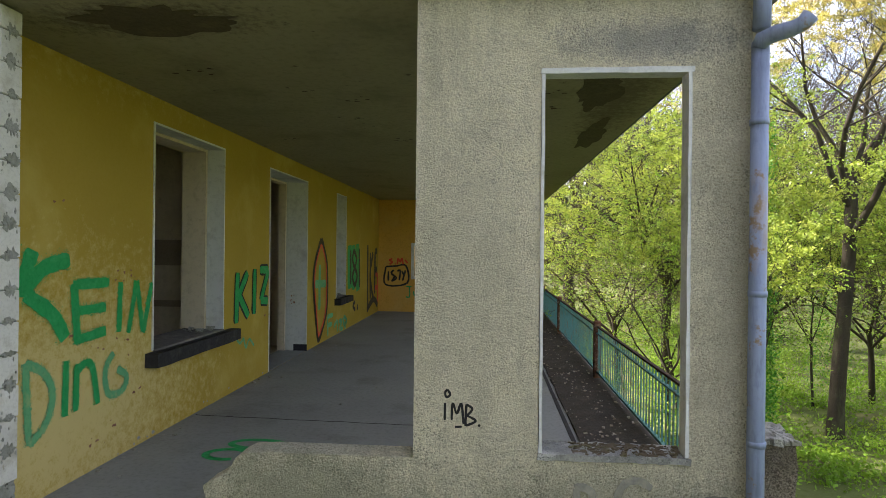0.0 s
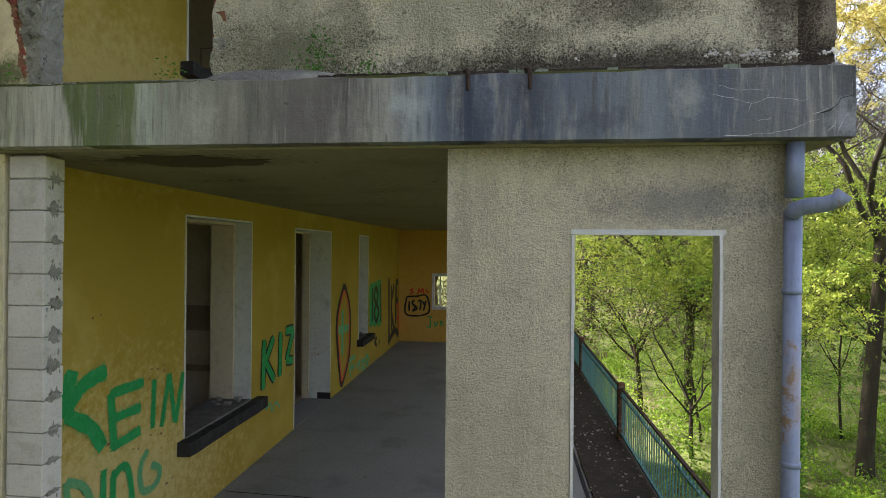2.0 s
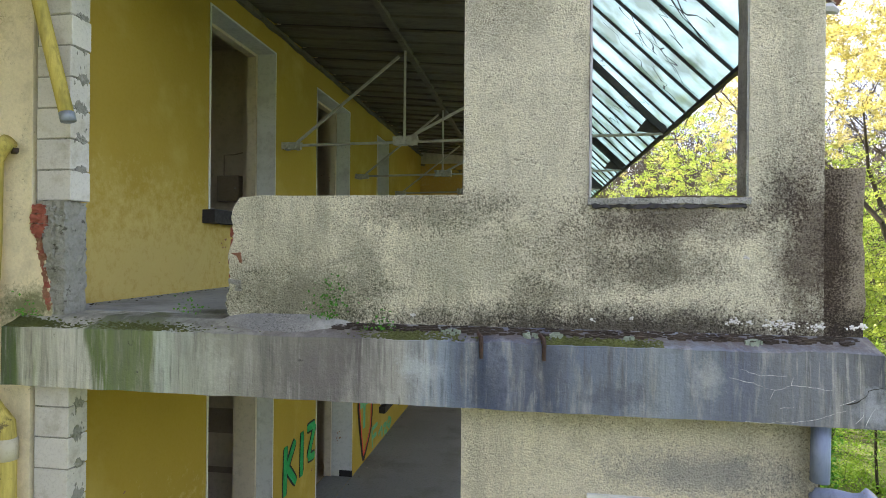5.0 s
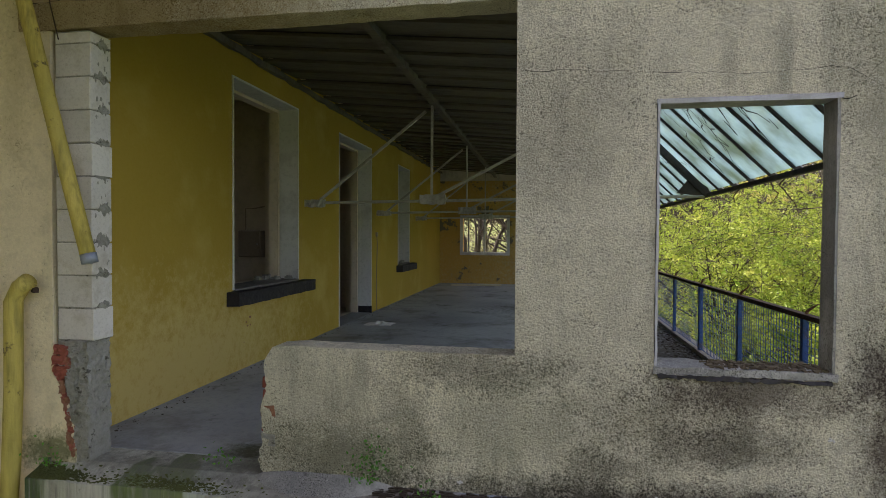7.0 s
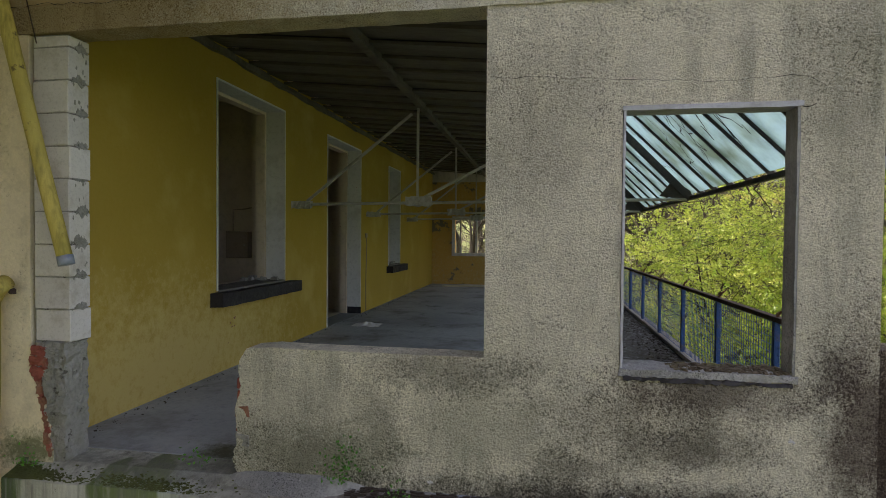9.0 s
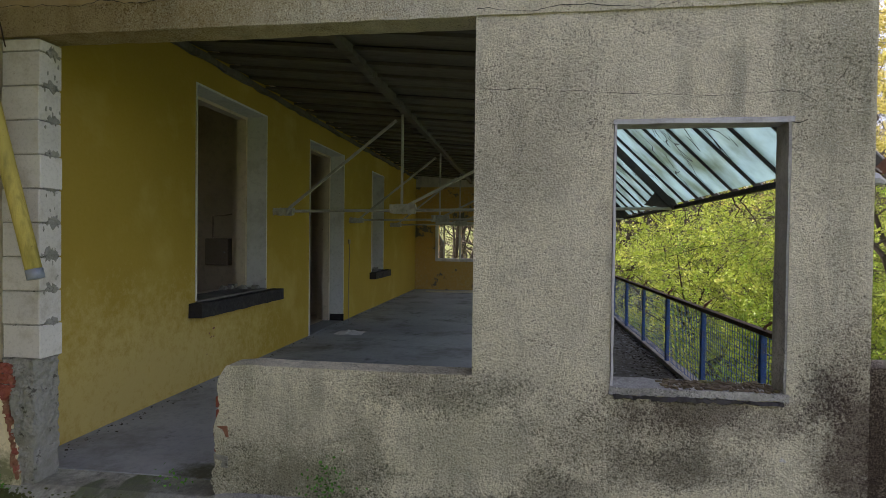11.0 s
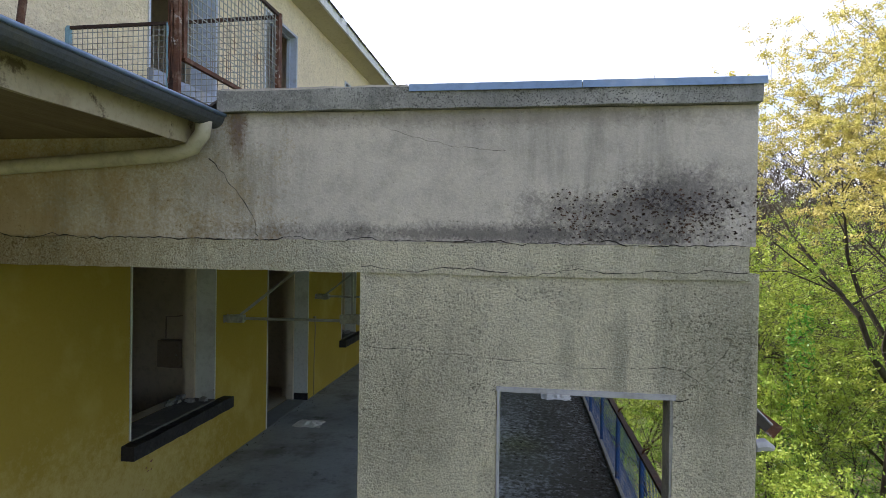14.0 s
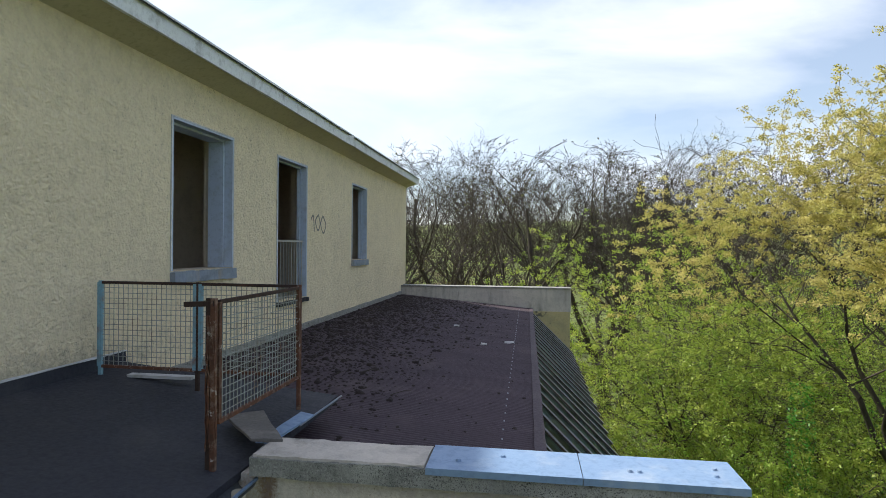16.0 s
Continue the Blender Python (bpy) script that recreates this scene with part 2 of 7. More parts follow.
    col = blend(pits, col, shade)
    l.new(col, bsdf.inputs["Base Color"])
    b = n.new("ShaderNodeBump")
    b.inputs["Strength"].default_value = relief
    b.inputs["Distance"].default_value = depth
    l.new(calc("ADD", grains, calc("MULTIPLY", tex(scale * 0.45, 3), 0.8)), b.inputs["Height"])
    l.new(b.outputs["Normal"], bsdf.inputs["Normal"])
    l.new(bsdf.outputs["BSDF"], out.inputs["Surface"])
    return m


ROUGHCAST = roughcast("roughcast_cream", (0.84, 0.75, 0.575), (0.70, 0.625, 0.485), (0.14, 0.125, 0.095), (
    (1.70, 3.1, 1.9, 0.26, 1, 1.9, (0.16, 0.155, 0.12), 0.55), (1.25, 3.1, 3.14, 0.48, 1, 0.12, (0.14, 0.14, 0.15), 0.75), (0.8, 3.1, 3.52, 1.3, 1, 0.14, (0.20, 0.18, 0.11), 0.6), (1.03, 3.1, 0.52, 0.7, 1, 0.20, (0.17, 0.165, 0.13), 0.6), (0.15, 3.1, 2.0, 0.30, 1, 0.7, (0.26, 0.25, 0.21), 0.35), (0.5, 3.1, 0.2, 1.6, 1, 0.5, (0.16, 0.16, 0.12), 0.5), (-0.8, 3.1, 0.45, 0.75, 1, 0.40, (0.15, 0.155, 0.115), 0.75)), cover=-0.03, streaks=0.4)
# last patch paints porch shade and yellow bounce on the beam's left end
ROUGHCAST_UP = roughcast("roughcast_grey", (0.87, 0.795, 0.61), (0.62, 0.575, 0.45), (0.060, 0.055, 0.040), (
    (1.03, 3.1, 4.56, 0.50, 1, 0.13, (0.055, 0.042, 0.038), 0.85), (0.80, 3.1, 3.94, 1.5, 1, 0.12, (0.018, 0.014, 0.013), 1.0), (-1.15, 3.1, 4.06, 0.50, 1, 0.22, (0.075, 0.075, 0.05), 0.75), (-0.35, 3.1, 4.62, 0.50, 1, 0.12, (0.085, 0.08, 0.065), 0.65), (-0.1, 3.1, 4.3, 0.45, 1, 0.30, (0.13, 0.14, 0.09), 0.35), (0.75, 3.1, 4.38, 0.55, 1, 0.20, (0.10, 0.085, 0.06), 0.40), (1.62, 3.1, 4.70, 0.12, 1, 0.16, (0.06, 0.055, 0.05), 0.7), (1.78, 3.1, 4.42, 0.20, 1, 0.55, (0.045, 0.030, 0.026), 0.95), (0.95, 3.1, 4.28, 0.35, 1, 0.11, (0.05, 0.045, 0.035), 0.75), (0.35, 3.1, 4.12, 0.30, 1, 0.10, (0.06, 0.055, 0.04), 0.6), (-0.75, 3.1, 4.25, 0.16, 1, 0.30, (0.10, 0.10, 0.07), 0.55), (0.1, 3.1, 6.0, 0.35, 1, 0.45, (0.14, 0.13, 0.095), 0.35), (1.65, 3.1, 6.1, 0.22, 1, 0.5, (0.12, 0.12, 0.08), 0.35), (-2.8, 3.1, 6.7, 1.7, 1, 0.3, (0.20, 0.125, 0.035), 0.75)), cover=-0.01, streaks=0.75)
# last patch puts the same warm porch shade into the attic's left side
RENDER_TOP = roughcast("render_top", (0.58, 0.525, 0.465), (0.43, 0.395, 0.36), (0.16, 0.14, 0.12), (
    (1.25, 3.1, 6.93, 0.46, 1, 0.13, (0.022, 0.02, 0.026), 0.75), (1.5, 3.1, 7.05, 0.28, 1, 0.11, (0.026, 0.023, 0.03), 0.7), (0.6, 3.1, 6.83, 1.3, 1, 0.05, (0.035, 0.032, 0.035), 0.8), (-0.82, 3.1, 7.36, 0.05, 1, 0.16, (0.06, 0.032, 0.024), 0.95), (-0.95, 3.1, 7.1, 0.35, 1, 0.25, (0.16, 0.13, 0.08), 0.5), (0.5, 3.1, 7.42, 1.3, 1, 0.05, (0.12, 0.10, 0.09), 0.5), (-2.7, 3.1, 6.9, 1.5, 1, 0.7, (0.20, 0.125, 0.035), 0.75)), scale=60.0, cover=-0.10, relief=0.5, streaks=0.8, lights=0.12, tone=1.0, depth=0.008, grainy=0.10)
STAINED = roughcast("stained_roughcast", (0.40, 0.34, 0.27), (0.27, 0.23, 0.18), (0.05, 0.038, 0.03), (
    (1.86, 3.1, 4.4, 0.10, 1, 0.8, (0.040, 0.028, 0.022), 1.0), (2.0, 3.1, 3.95, 0.2, 1, 0.12, (0.03, 0.024, 0.02), 0.9), (1.9, 3.1, 0.85, 0.2, 1, 0.25, (0.07, 0.06, 0.045), 0.8)), cover=0.05, streaks=0.5)
CONCRETE = surface("fascia_concrete", (0.21, 0.205, 0.195), (0.085, 0.088, 0.10), (0.36, 0.35, 0.32), 0.85, big=2.6, small=60, amount=1.0, bump=0.6, bump_scale=40, stretch=(1.9, 1, 0.30), spots=(0.05, 0.048, 0.045), spot_scale=12, spot_at=0.66, bands=(
    (-3.1, (0.06, 0.10, 0.03)), (-2.92, (0.10, 0.14, 0.05)), (-2.85, (0.40, 0.40, 0.33)), (-2.55, (0.50, 0.49, 0.44)), (-2.38, (0.45, 0.45, 0.40)), (-2.34, (0.13, 0.17, 0.07)), (-2.08, (0.17, 0.20, 0.10)), (-2.02, (0.38, 0.41, 0.37)), (-1.65, (0.30, 0.30, 0.26)), (-1.2, (0.20, 0.19, 0.175)), (-0.75, (0.13, 0.12, 0.12)), (-0.58, (0.34, 0.33, 0.31)), (-0.3, (0.25, 0.285, 0.335)), (0.05, (0.05, 0.066, 0.115)), (0.15, (0.16, 0.175, 0.22)), (0.35, (0.066, 0.082, 0.13)), (0.6, (0.135, 0.155, 0.20)), (0.95, (0.21, 0.235, 0.265)), (1.35, (0.115, 0.13, 0.175)), (1.7, (0.16, 0.168, 0.185)), (2.1, (0.075, 0.08, 0.095))), mottle=0.35, streak=0.5, streak_scale=16.0, drips=0.55, blobs=(
    (0.6, 3.04, 3.89, 2.6, 0.11, 0.06, (0.085, 0.070, 0.060), 0.8), (-2.2, 3.12, 3.92, 1.3, 0.25, 0.06, (0.13, 0.125, 0.11), 0.6),
    (0.02, 2.93, 3.66, 0.13, 1, 0.30, (0.05, 0.058, 0.085), 0.7), (0.36, 2.93, 3.68, 0.10, 1, 0.30, (0.06, 0.065, 0.09), 0.65), (0.75, 2.93, 3.60, 0.22, 1, 0.10, (0.07, 0.075, 0.10), 0.6), (-0.95, 2.93, 3.62, 0.35, 1, 0.2, (0.13, 0.115, 0.12), 0.6), (-0.35, 2.93, 3.70, 0.14, 1, 0.10, (0.40, 0.43, 0.46), 0.6), (1.2, 2.93, 3.70, 0.10, 1, 0.12, (0.36, 0.37, 0.37), 0.5), (2.0, 2.93, 3.58, 0.10, 1, 0.12, (0.34, 0.36, 0.40), 0.6), (-1.6, 2.93, 3.65, 0.12, 1, 0.2, (0.42, 0.42, 0.38), 0.5)))
COPING = surface("coping_concrete", (0.30, 0.295, 0.28), (0.17, 0.168, 0.165), (0.44, 0.43, 0.40), 0.88, big=2.0, small=30, amount=0.9, bump=0.6, bump_scale=30, spots=(0.07, 0.068, 0.065), spot_scale=8, spot_at=0.64, grain=0.12, mottle=0.6, streak=0.6, streak_scale=14.0)
# the two pale blobs paint daylight pools near the open end
YELLOW = surface("yellow_paint_with_lit_pools", (0.41, 0.285, 0.049), (0.35, 0.238, 0.040), (0.485, 0.365, 0.10), 0.85, big=0.55, small=30, amount=0.8, bump=0.10, bump_scale=45, depth=0.004, speck=0.12, spec=0.2, blobs=((XW, 4.1, 0.55, 1, 2.4, 1.3, (0.62, 0.50, 0.23), 0.75), (XW, 4.6, 4.2, 1, 2.6, 0.8, (0.58, 0.46, 0.19), 0.6)))
OCHRE = surface("ochre_wall_paint", (0.56, 0.32, 0.065), (0.50, 0.27, 0.05), (0.52, 0.33, 0.10), 0.8, big=0.6, small=18, bump=0.12, bump_scale=25)
PEELING = surface("peeling_yellow_plaster", (0.50, 0.42, 0.22), (0.44, 0.38, 0.21), (0.30, 0.28, 0.18), 0.9, big=0.9, small=18, amount=0.8, bump=0.4, bump_scale=14, spots=(0.13, 0.12, 0.10), spot_scale=1.3, spot_at=0.57, spot_soft=0.03, blobs=((-2.4, 16.85, 5.5, 3.2, 4.0, 5.0, (0.46, 0.27, 0.06), 0.9),))
CREAM = roughcast("cream_facade", (0.84, 0.715, 0.50), (0.76, 0.645, 0.45), (0.34, 0.28, 0.20), ((-3.1, 3.0, 7.78, 1, 2.2, 0.16, (0.16, 0.15, 0.12), 0.7),), scale=26.0, cover=-0.05, patch=1.1, relief=1.0, streaks=0.12, lights=0.1, tone=0.7, distort=0.3, depth=0.035, grainy=0.15)
FACADE = roughcast("weathered_facade_render", (0.76, 0.655, 0.47), (0.66, 0.57, 0.41), (0.28, 0.235, 0.17), ((-3.05, 3.1, 3.98, 0.25, 1, 0.12, (0.035, 0.05, 0.015), 0.9), (-3.3, 3.1, 6.2, 0.10, 1, 0.5, (0.25, 0.20, 0.11), 0.4)), scale=46.0, cover=-0.07, relief=0.6, streaks=0.4, lights=0.12, depth=0.008, grainy=0.12)
SOFFIT = surface("dirty_soffit_paint", (0.29, 0.265, 0.18), (0.23, 0.21, 0.14), (0.18, 0.165, 0.11), 0.9, big=0.7, small=15, bump=0.15, spots=(0.11, 0.09, 0.065), spot_scale=3.4, spot_at=0.66, spot_soft=0.03, blobs=((-2.0, 3.45, 3.47, 0.9, 0.32, 1, (0.085, 0.062, 0.045), 0.9), (1.6, 5.5, 3.47, 0.35, 2.6, 1, (0.10, 0.075, 0.055), 0.8)))
FLOOR = surface("terrace_screed", (0.27, 0.27, 0.265), (0.21, 0.21, 0.21), (0.16, 0.155, 0.145), 0.75, big=0.6, small=22, amount=0.8, bump=0.15, bump_scale=20, spots=(0.10, 0.09, 0.08), spot_scale=9, spot_at=0.72)
FLOOR_UP = surface("weathered_terrace_floor", (0.40, 0.41, 0.44), (0.28, 0.29, 0.31), (0.15, 0.15, 0.13), 0.8, big=0.8, small=22, amount=0.9, bump=0.2, bump_scale=20, spots=(0.06, 0.058, 0.05), spot_scale=1.9, spot_at=0.60, spot_soft=0.12, blobs=((0.75, 8.4, 3.93, 0.55, 0.75, 1, (0.17, 0.18, 0.05), 0.75), (1.35, 5.6, 3.93, 0.22, 0.5, 1, (0.42, 0.42, 0.42), 0.6), (1.2, 9.6, 3.93, 0.5, 1.6, 1, (0.05, 0.045, 0.035), 0.7), (1.5, 6.5, 3.93, 1.35, 5.5, 1, (0.035, 0.032, 0.025), 1.0), (1.4, 12.5, 3.93, 1.7, 6.0, 1, (0.035, 0.032, 0.025), 0.95), (0.6, 7.6, 3.93, 0.9, 0.7, 1, (0.09, 0.09, 0.07), 0.7), (0.3, 11.2, 3.93, 1.6, 1.0, 1, (0.07, 0.07, 0.055), 0.7), (-2.3, 3.5, 3.93, 0.35, 0.2, 1, (0.40, 0.40, 0.42), 0.6), (-1.85, 3.4, 3.93, 0.22, 0.2, 1, (0.06, 0.06, 0.03), 0.85)))
SOFFIT_BARE = surface("bare_damp_soffit", (0.085, 0.068, 0.045), (0.055, 0.045, 0.032), (0.12, 0.10, 0.06), 0.9, big=3, small=30, bump=0.3, bump_scale=30)
LITTER = surface("wet_leaf_litter", (0.045, 0.034, 0.026), (0.025, 0.02, 0.017), (0.085, 0.062, 0.044), 0.8, big=4, small=50, bump=0.8, bump_scale=30, depth=0.02)
WHITE = surface("white_reveal_paint", (0.64, 0.64, 0.62), (0.54, 0.54, 0.52), (0.42, 0.41, 0.39), 0.7, big=1.5, small=20, bump=0.12, spots=(0.22, 0.21, 0.2), spot_scale=7, spot_at=0.72)
INNER = surface("inner_plaster", (0.62, 0.525, 0.40), (0.54, 0.455, 0.345), (0.45, 0.37, 0.275), 0.9, big=0.8, small=12, bump=0.2)
FRAME_WHITE = surface("weathered_white_frame", (0.60, 0.60, 0.61), (0.45, 0.45, 0.47), (0.30, 0.29, 0.29), 0.7, big=3, small=30, bump=0.25, bump_scale=40)
FRAME_GREY = surface("weathered_grey_frame", (0.40, 0.40, 0.43), (0.30, 0.30, 0.32), (0.22, 0.21, 0.21), 0.8, big=4, small=40, bump=0.4, bump_scale=50)
SILL = surface("dark_sill", (0.030, 0.027, 0.031), (0.02, 0.019, 0.021), (0.06, 0.056, 0.053), 0.75, big=3, small=30, bump=0.2)
BLOCK = surface("white_aerated_block", (0.59, 0.565, 0.545), (0.50, 0.475, 0.45), (0.37, 0.335, 0.28), 0.9, big=3.5, small=50, amount=0.8, bump=0.35, bump_scale=60, per_piece=0.07, spots=(0.27, 0.23, 0.17), spot_scale=9, spot_at=0.66)
MORTAR = surface("grey_mortar", (0.34, 0.33, 0.31), (0.26, 0.255, 0.225), (0.22, 0.22, 0.18), 0.95, big=5, small=40, bump=1.0, bump_scale=26, depth=0.05, spots=(0.10, 0.095, 0.08), spot_scale=15, spot_at=0.59, spot_soft=0.05)
BRICK = surface("red_brick", (0.30, 0.085, 0.06), (0.22, 0.075, 0.055), (0.30, 0.17, 0.13), 0.9, big=8, small=60, bump=0.5, bump_scale=50, per_piece=0.15)
MOSS = surface("dark_moss", (0.10, 0.115, 0.035), (0.06, 0.06, 0.028), (0.15, 0.17, 0.045), 1.0, big=5, small=60, bump=1.0, bump_scale=45, depth=0.02)
ROOF_MOSS = surface("roof_moss_clumps", (0.035, 0.026, 0.024), (0.02, 0.016, 0.016), (0.06, 0.048, 0.036), 1.0, big=3, small=60, bump=0.8, bump_scale=45, depth=0.02)
ZINC = surface("weathered_zinc", (0.30, 0.34, 0.42), (0.22, 0.26, 0.35), (0.34, 0.28, 0.20), 0.5, 0.35, big=2.5, small=30, amount=0.8, bump=0.1, stretch=(1, 1, 0.5))
BLUE_ZINC = surface("blue_grey_zinc_cap", (0.20, 0.29, 0.44), (0.15, 0.23, 0.38), (0.32, 0.38, 0.48), 0.45, 0.2, big=2.0, small=18, bump=0.08)
PIPE_YELLOW = surface("mossy_yellow_pipe", (0.55, 0.44, 0.12), (0.38, 0.32, 0.08), (0.20, 0.175, 0.06), 0.75, big=6, small=25, amount=1.0, stretch=(1, 1, 0.18), bump=0.5, bump_scale=30, spots=(0.13, 0.10, 0.045), spot_scale=9, spot_at=0.60, spot_soft=0.06, depth=0.012, streak=1.0, streak_scale=34.0)
PIPE_CREAM = surface("cream_pipe", (0.48, 0.44, 0.34), (0.40, 0.36, 0.28), (0.27, 0.25, 0.19), 0.7, big=4, small=25, bump=0.1)
RUST = surface("rusted_steel", (0.16, 0.070, 0.042), (0.075, 0.042, 0.032), (0.30, 0.22, 0.17), 0.9, 0.1, big=9, small=40, amount=0.95, bump=0.5, bump_scale=60, spots=(0.42, 0.37, 0.33), spot_scale=16, spot_at=0.60, spot_soft=0.05)
RUST_DARK = surface("dark_rusted_steel", (0.055, 0.035, 0.028), (0.035, 0.024, 0.02), (0.12, 0.055, 0.03), 0.85, 0.1, big=6, small=40, bump=0.3)
FENCE_BLUE = surface("faded_blue_green_paint", (0.11, 0.28, 0.28), (0.08, 0.21, 0.24), (0.20, 0.13, 0.08), 0.65, big=3, small=40, bump=0.2)
POST_BLUE = surface("blue_post_paint", (0.03, 0.085, 0.26), (0.025, 0.065, 0.18), (0.10, 0.08, 0.07), 0.6, big=5, small=40, bump=0.2)
RAIL_BLUE = surface("light_blue_rail_paint", (0.22, 0.38, 0.46), (0.16, 0.28, 0.36), (0.22, 0.11, 0.06), 0.65, big=5, small=40, bump=0.2)
RAIL_MESH = surface("weathered_mesh_wire", (0.34, 0.36, 0.34), (0.26, 0.25, 0.22), (0.20, 0.11, 0.06), 0.7, 0.2, big=4, small=40, bump=0.1)
BITUMEN = surface("black_bitumen_felt", (0.032, 0.034, 0.045), (0.024, 0.026, 0.034), (0.055, 0.055, 0.062), 0.75, big=0.8, small=30, bump=0.25, bump_scale=50, spots=(0.09, 0.09, 0.095), spot_scale=3, spot_at=0.74)
CORRUGATED = surface("brown_corrugated_sheet", (0.072, 0.052, 0.062), (0.05, 0.038, 0.048), (0.10, 0.078, 0.08), 0.7, big=0.8, small=25, bump=0.2, spots=(0.16, 0.14, 0.13), spot_scale=8, spot_at=0.74)
CEILING_WOOD = surface("grey_panel_ceiling", (0.15, 0.135, 0.11), (0.095, 0.085, 0.068), (0.055, 0.048, 0.038), 0.8, big=1.3, small=14, amount=0.9, bump=0.2, stretch=(0.5, 2, 1))
STEEL = surface("dusty_white_steel", (0.42, 0.41, 0.38), (0.33, 0.32, 0.29), (0.24, 0.22, 0.19), 0.7, 0.1, big=4, small=30, bump=0.1)
BAR = surface("dark_glazing_bar", (0.055, 0.048, 0.044), (0.035, 0.032, 0.03), (0.10, 0.075, 0.055), 0.7, 0.1, big=4, small=30, bump=0.2)
SLATE = surface("dark_roof_slate", (0.06, 0.06, 0.068), (0.042, 0.042, 0.048), (0.09, 0.09, 0.085), 0.8, big=3, small=25, bump=0.3)
EAVE_WHITE = surface("peeling_white_fascia", (0.72, 0.74, 0.76), (0.62, 0.64, 0.67), (0.34, 0.34, 0.34), 0.6, big=3, small=25, bump=0.2)
EAVE_SOFFIT = surface("cream_eave_soffit", (0.52, 0.47, 0.34), (0.47, 0.42, 0.30), (0.40, 0.35, 0.25), 0.85, big=1, small=20, bump=0.1)
REVEAL_BLUE = surface("pale_blue_reveal", (0.48, 0.54, 0.66), (0.40, 0.46, 0.58), (0.36, 0.38, 0.42), 0.75, big=2, small=20, bump=0.1)
PAPER = surface("crumpled_white_sheet", (0.72, 0.70, 0.70), (0.60, 0.58, 0.58), (0.45, 0.43, 0.41), 0.8, big=5, small=25, bump=0.2)
GREEN_SPRAY = surface("green_spray_paint", (0.01, 0.29, 0.085), (0.015, 0.35, 0.11), (0.05, 0.37, 0.15), 0.6, big=6, small=30, bump=0.05)
PALE_SPRAY = surface("thin_green_spray_paint", (0.10, 0.36, 0.17), (0.16, 0.38, 0.18), (0.28, 0.40, 0.18), 0.7, big=6, small=40, bump=0.05)
BLACK_SPRAY = surface("black_spray_paint", (0.015, 0.014, 0.016), (0.025, 0.023, 0.025), (0.05, 0.045, 0.04), 0.6, big=6, small=30, bump=0.05)
RED_SPRAY = surface("red_spray_paint", (0.62, 0.06, 0.03), (0.52, 0.06, 0.03), None, 0.6, big=6, small=30, bump=0.05)
GREY_SPRAY = surface("faded_grey_spray", (0.20, 0.19, 0.17), (0.26, 0.25, 0.21), (0.34, 0.32, 0.26), 0.9, big=6, small=40, bump=0.3, bump_scale=42)
CRACK = surface("dark_crack", (0.03, 0.027, 0.024), (0.02, 0.018, 0.016), None, 1.0, big=5, small=30, bump=0)
BARK = surface("tree_bark", (0.055, 0.044, 0.033), (0.030, 0.025, 0.020), (0.085, 0.085, 0.045), 0.95, big=3, small=30, amount=0.9, bump=0.8, bump_scale=25, stretch=(1, 1, 0.3), depth=0.02)
BARK_FAR = surface("grey_twig_bark", (0.056, 0.046, 0.037), (0.038, 0.031, 0.026), (0.072, 0.072, 0.038), 0.95, big=3, small=30, bump=0)
LEAF = surface("spring_leaf", (0.38, 0.47, 0.068), (0.14, 0.24, 0.031), (0.58, 0.58, 0.125), 0.5, big=0.9, small=5, amount=1.0, bump=0, translucent=0.42, speck=0.8)
LEAF_GOLD = surface("golden_spring_leaf", (0.56, 0.485, 0.155), (0.39, 0.38, 0.09), (0.63, 0.51, 0.21), 0.55, big=0.8, small=5, amount=1.0, bump=0, translucent=0.5, speck=0.75)
LEAF_DARK = surface("ivy_leaf", (0.07, 0.24, 0.025), (0.09, 0.27, 0.03), (0.16, 0.34, 0.035), 0.45, big=0.8, small=8, amount=0.9, bump=0, translucent=0.3)
LEAF_PALE = surface("pale_bud_leaf", (0.122, 0.120, 0.048), (0.088, 0.092, 0.036), (0.155, 0.128, 0.062), 0.7, big=0.3, small=5, amount=0.9, bump=0, translucent=0.4)
CONIFER = surface("conifer_needles", (0.05, 0.075, 0.03), (0.035, 0.055, 0.022), None, 0.8, big=1, small=10, bump=0)
GROUND = surface("woodland_floor", (0.14, 0.18, 0.048), (0.10, 0.115, 0.042), (0.17, 0.12, 0.08), 0.95, big=0.16, small=6, amount=0.9, bump=0.8, bump_scale=6, depth=0.06)

GLASS = bpy.data.materials.new("dirty_wired_glass")
GLASS.use_nodes = True
_n, _l = GLASS.node_tree.nodes, GLASS.node_tree.links
_n.clear()
_o = _n.new("ShaderNodeOutputMaterial")
_g = _n.new("ShaderNodeBsdfTranslucent")
_t = _n.new("ShaderNodeBsdfTransparent")
_s = _n.new("ShaderNodeBsdfGlossy")
_s.inputs["Roughness"].default_value = 0.25
_t.inputs["Color"].default_value = (0.86, 0.93, 0.95, 1)
_x = _n.new("ShaderNodeTexNoise")
_x.inputs["Scale"].default_value, _x.inputs["Detail"].default_value = 2.2, 7
_q = _n.new("ShaderNodeNewGeometry")
_l.new(_q.outputs["Position"], _x.inputs["Vector"])
_r = _n.new("ShaderNodeValToRGB")
_r.color_ramp.elements[0].color, _r.color_ramp.elements[1].color = (0.62, 0.79, 0.74, 1), (0.27, 0.34, 0.24, 1)
_r.color_ramp.elements[0].position, _r.color_ramp.elements[1].position = 0.42, 0.66
_l.new(_x.outputs["Fac"], _r.inputs["Fac"])
_l.new(_r.outputs["Color"], _g.inputs["Color"])
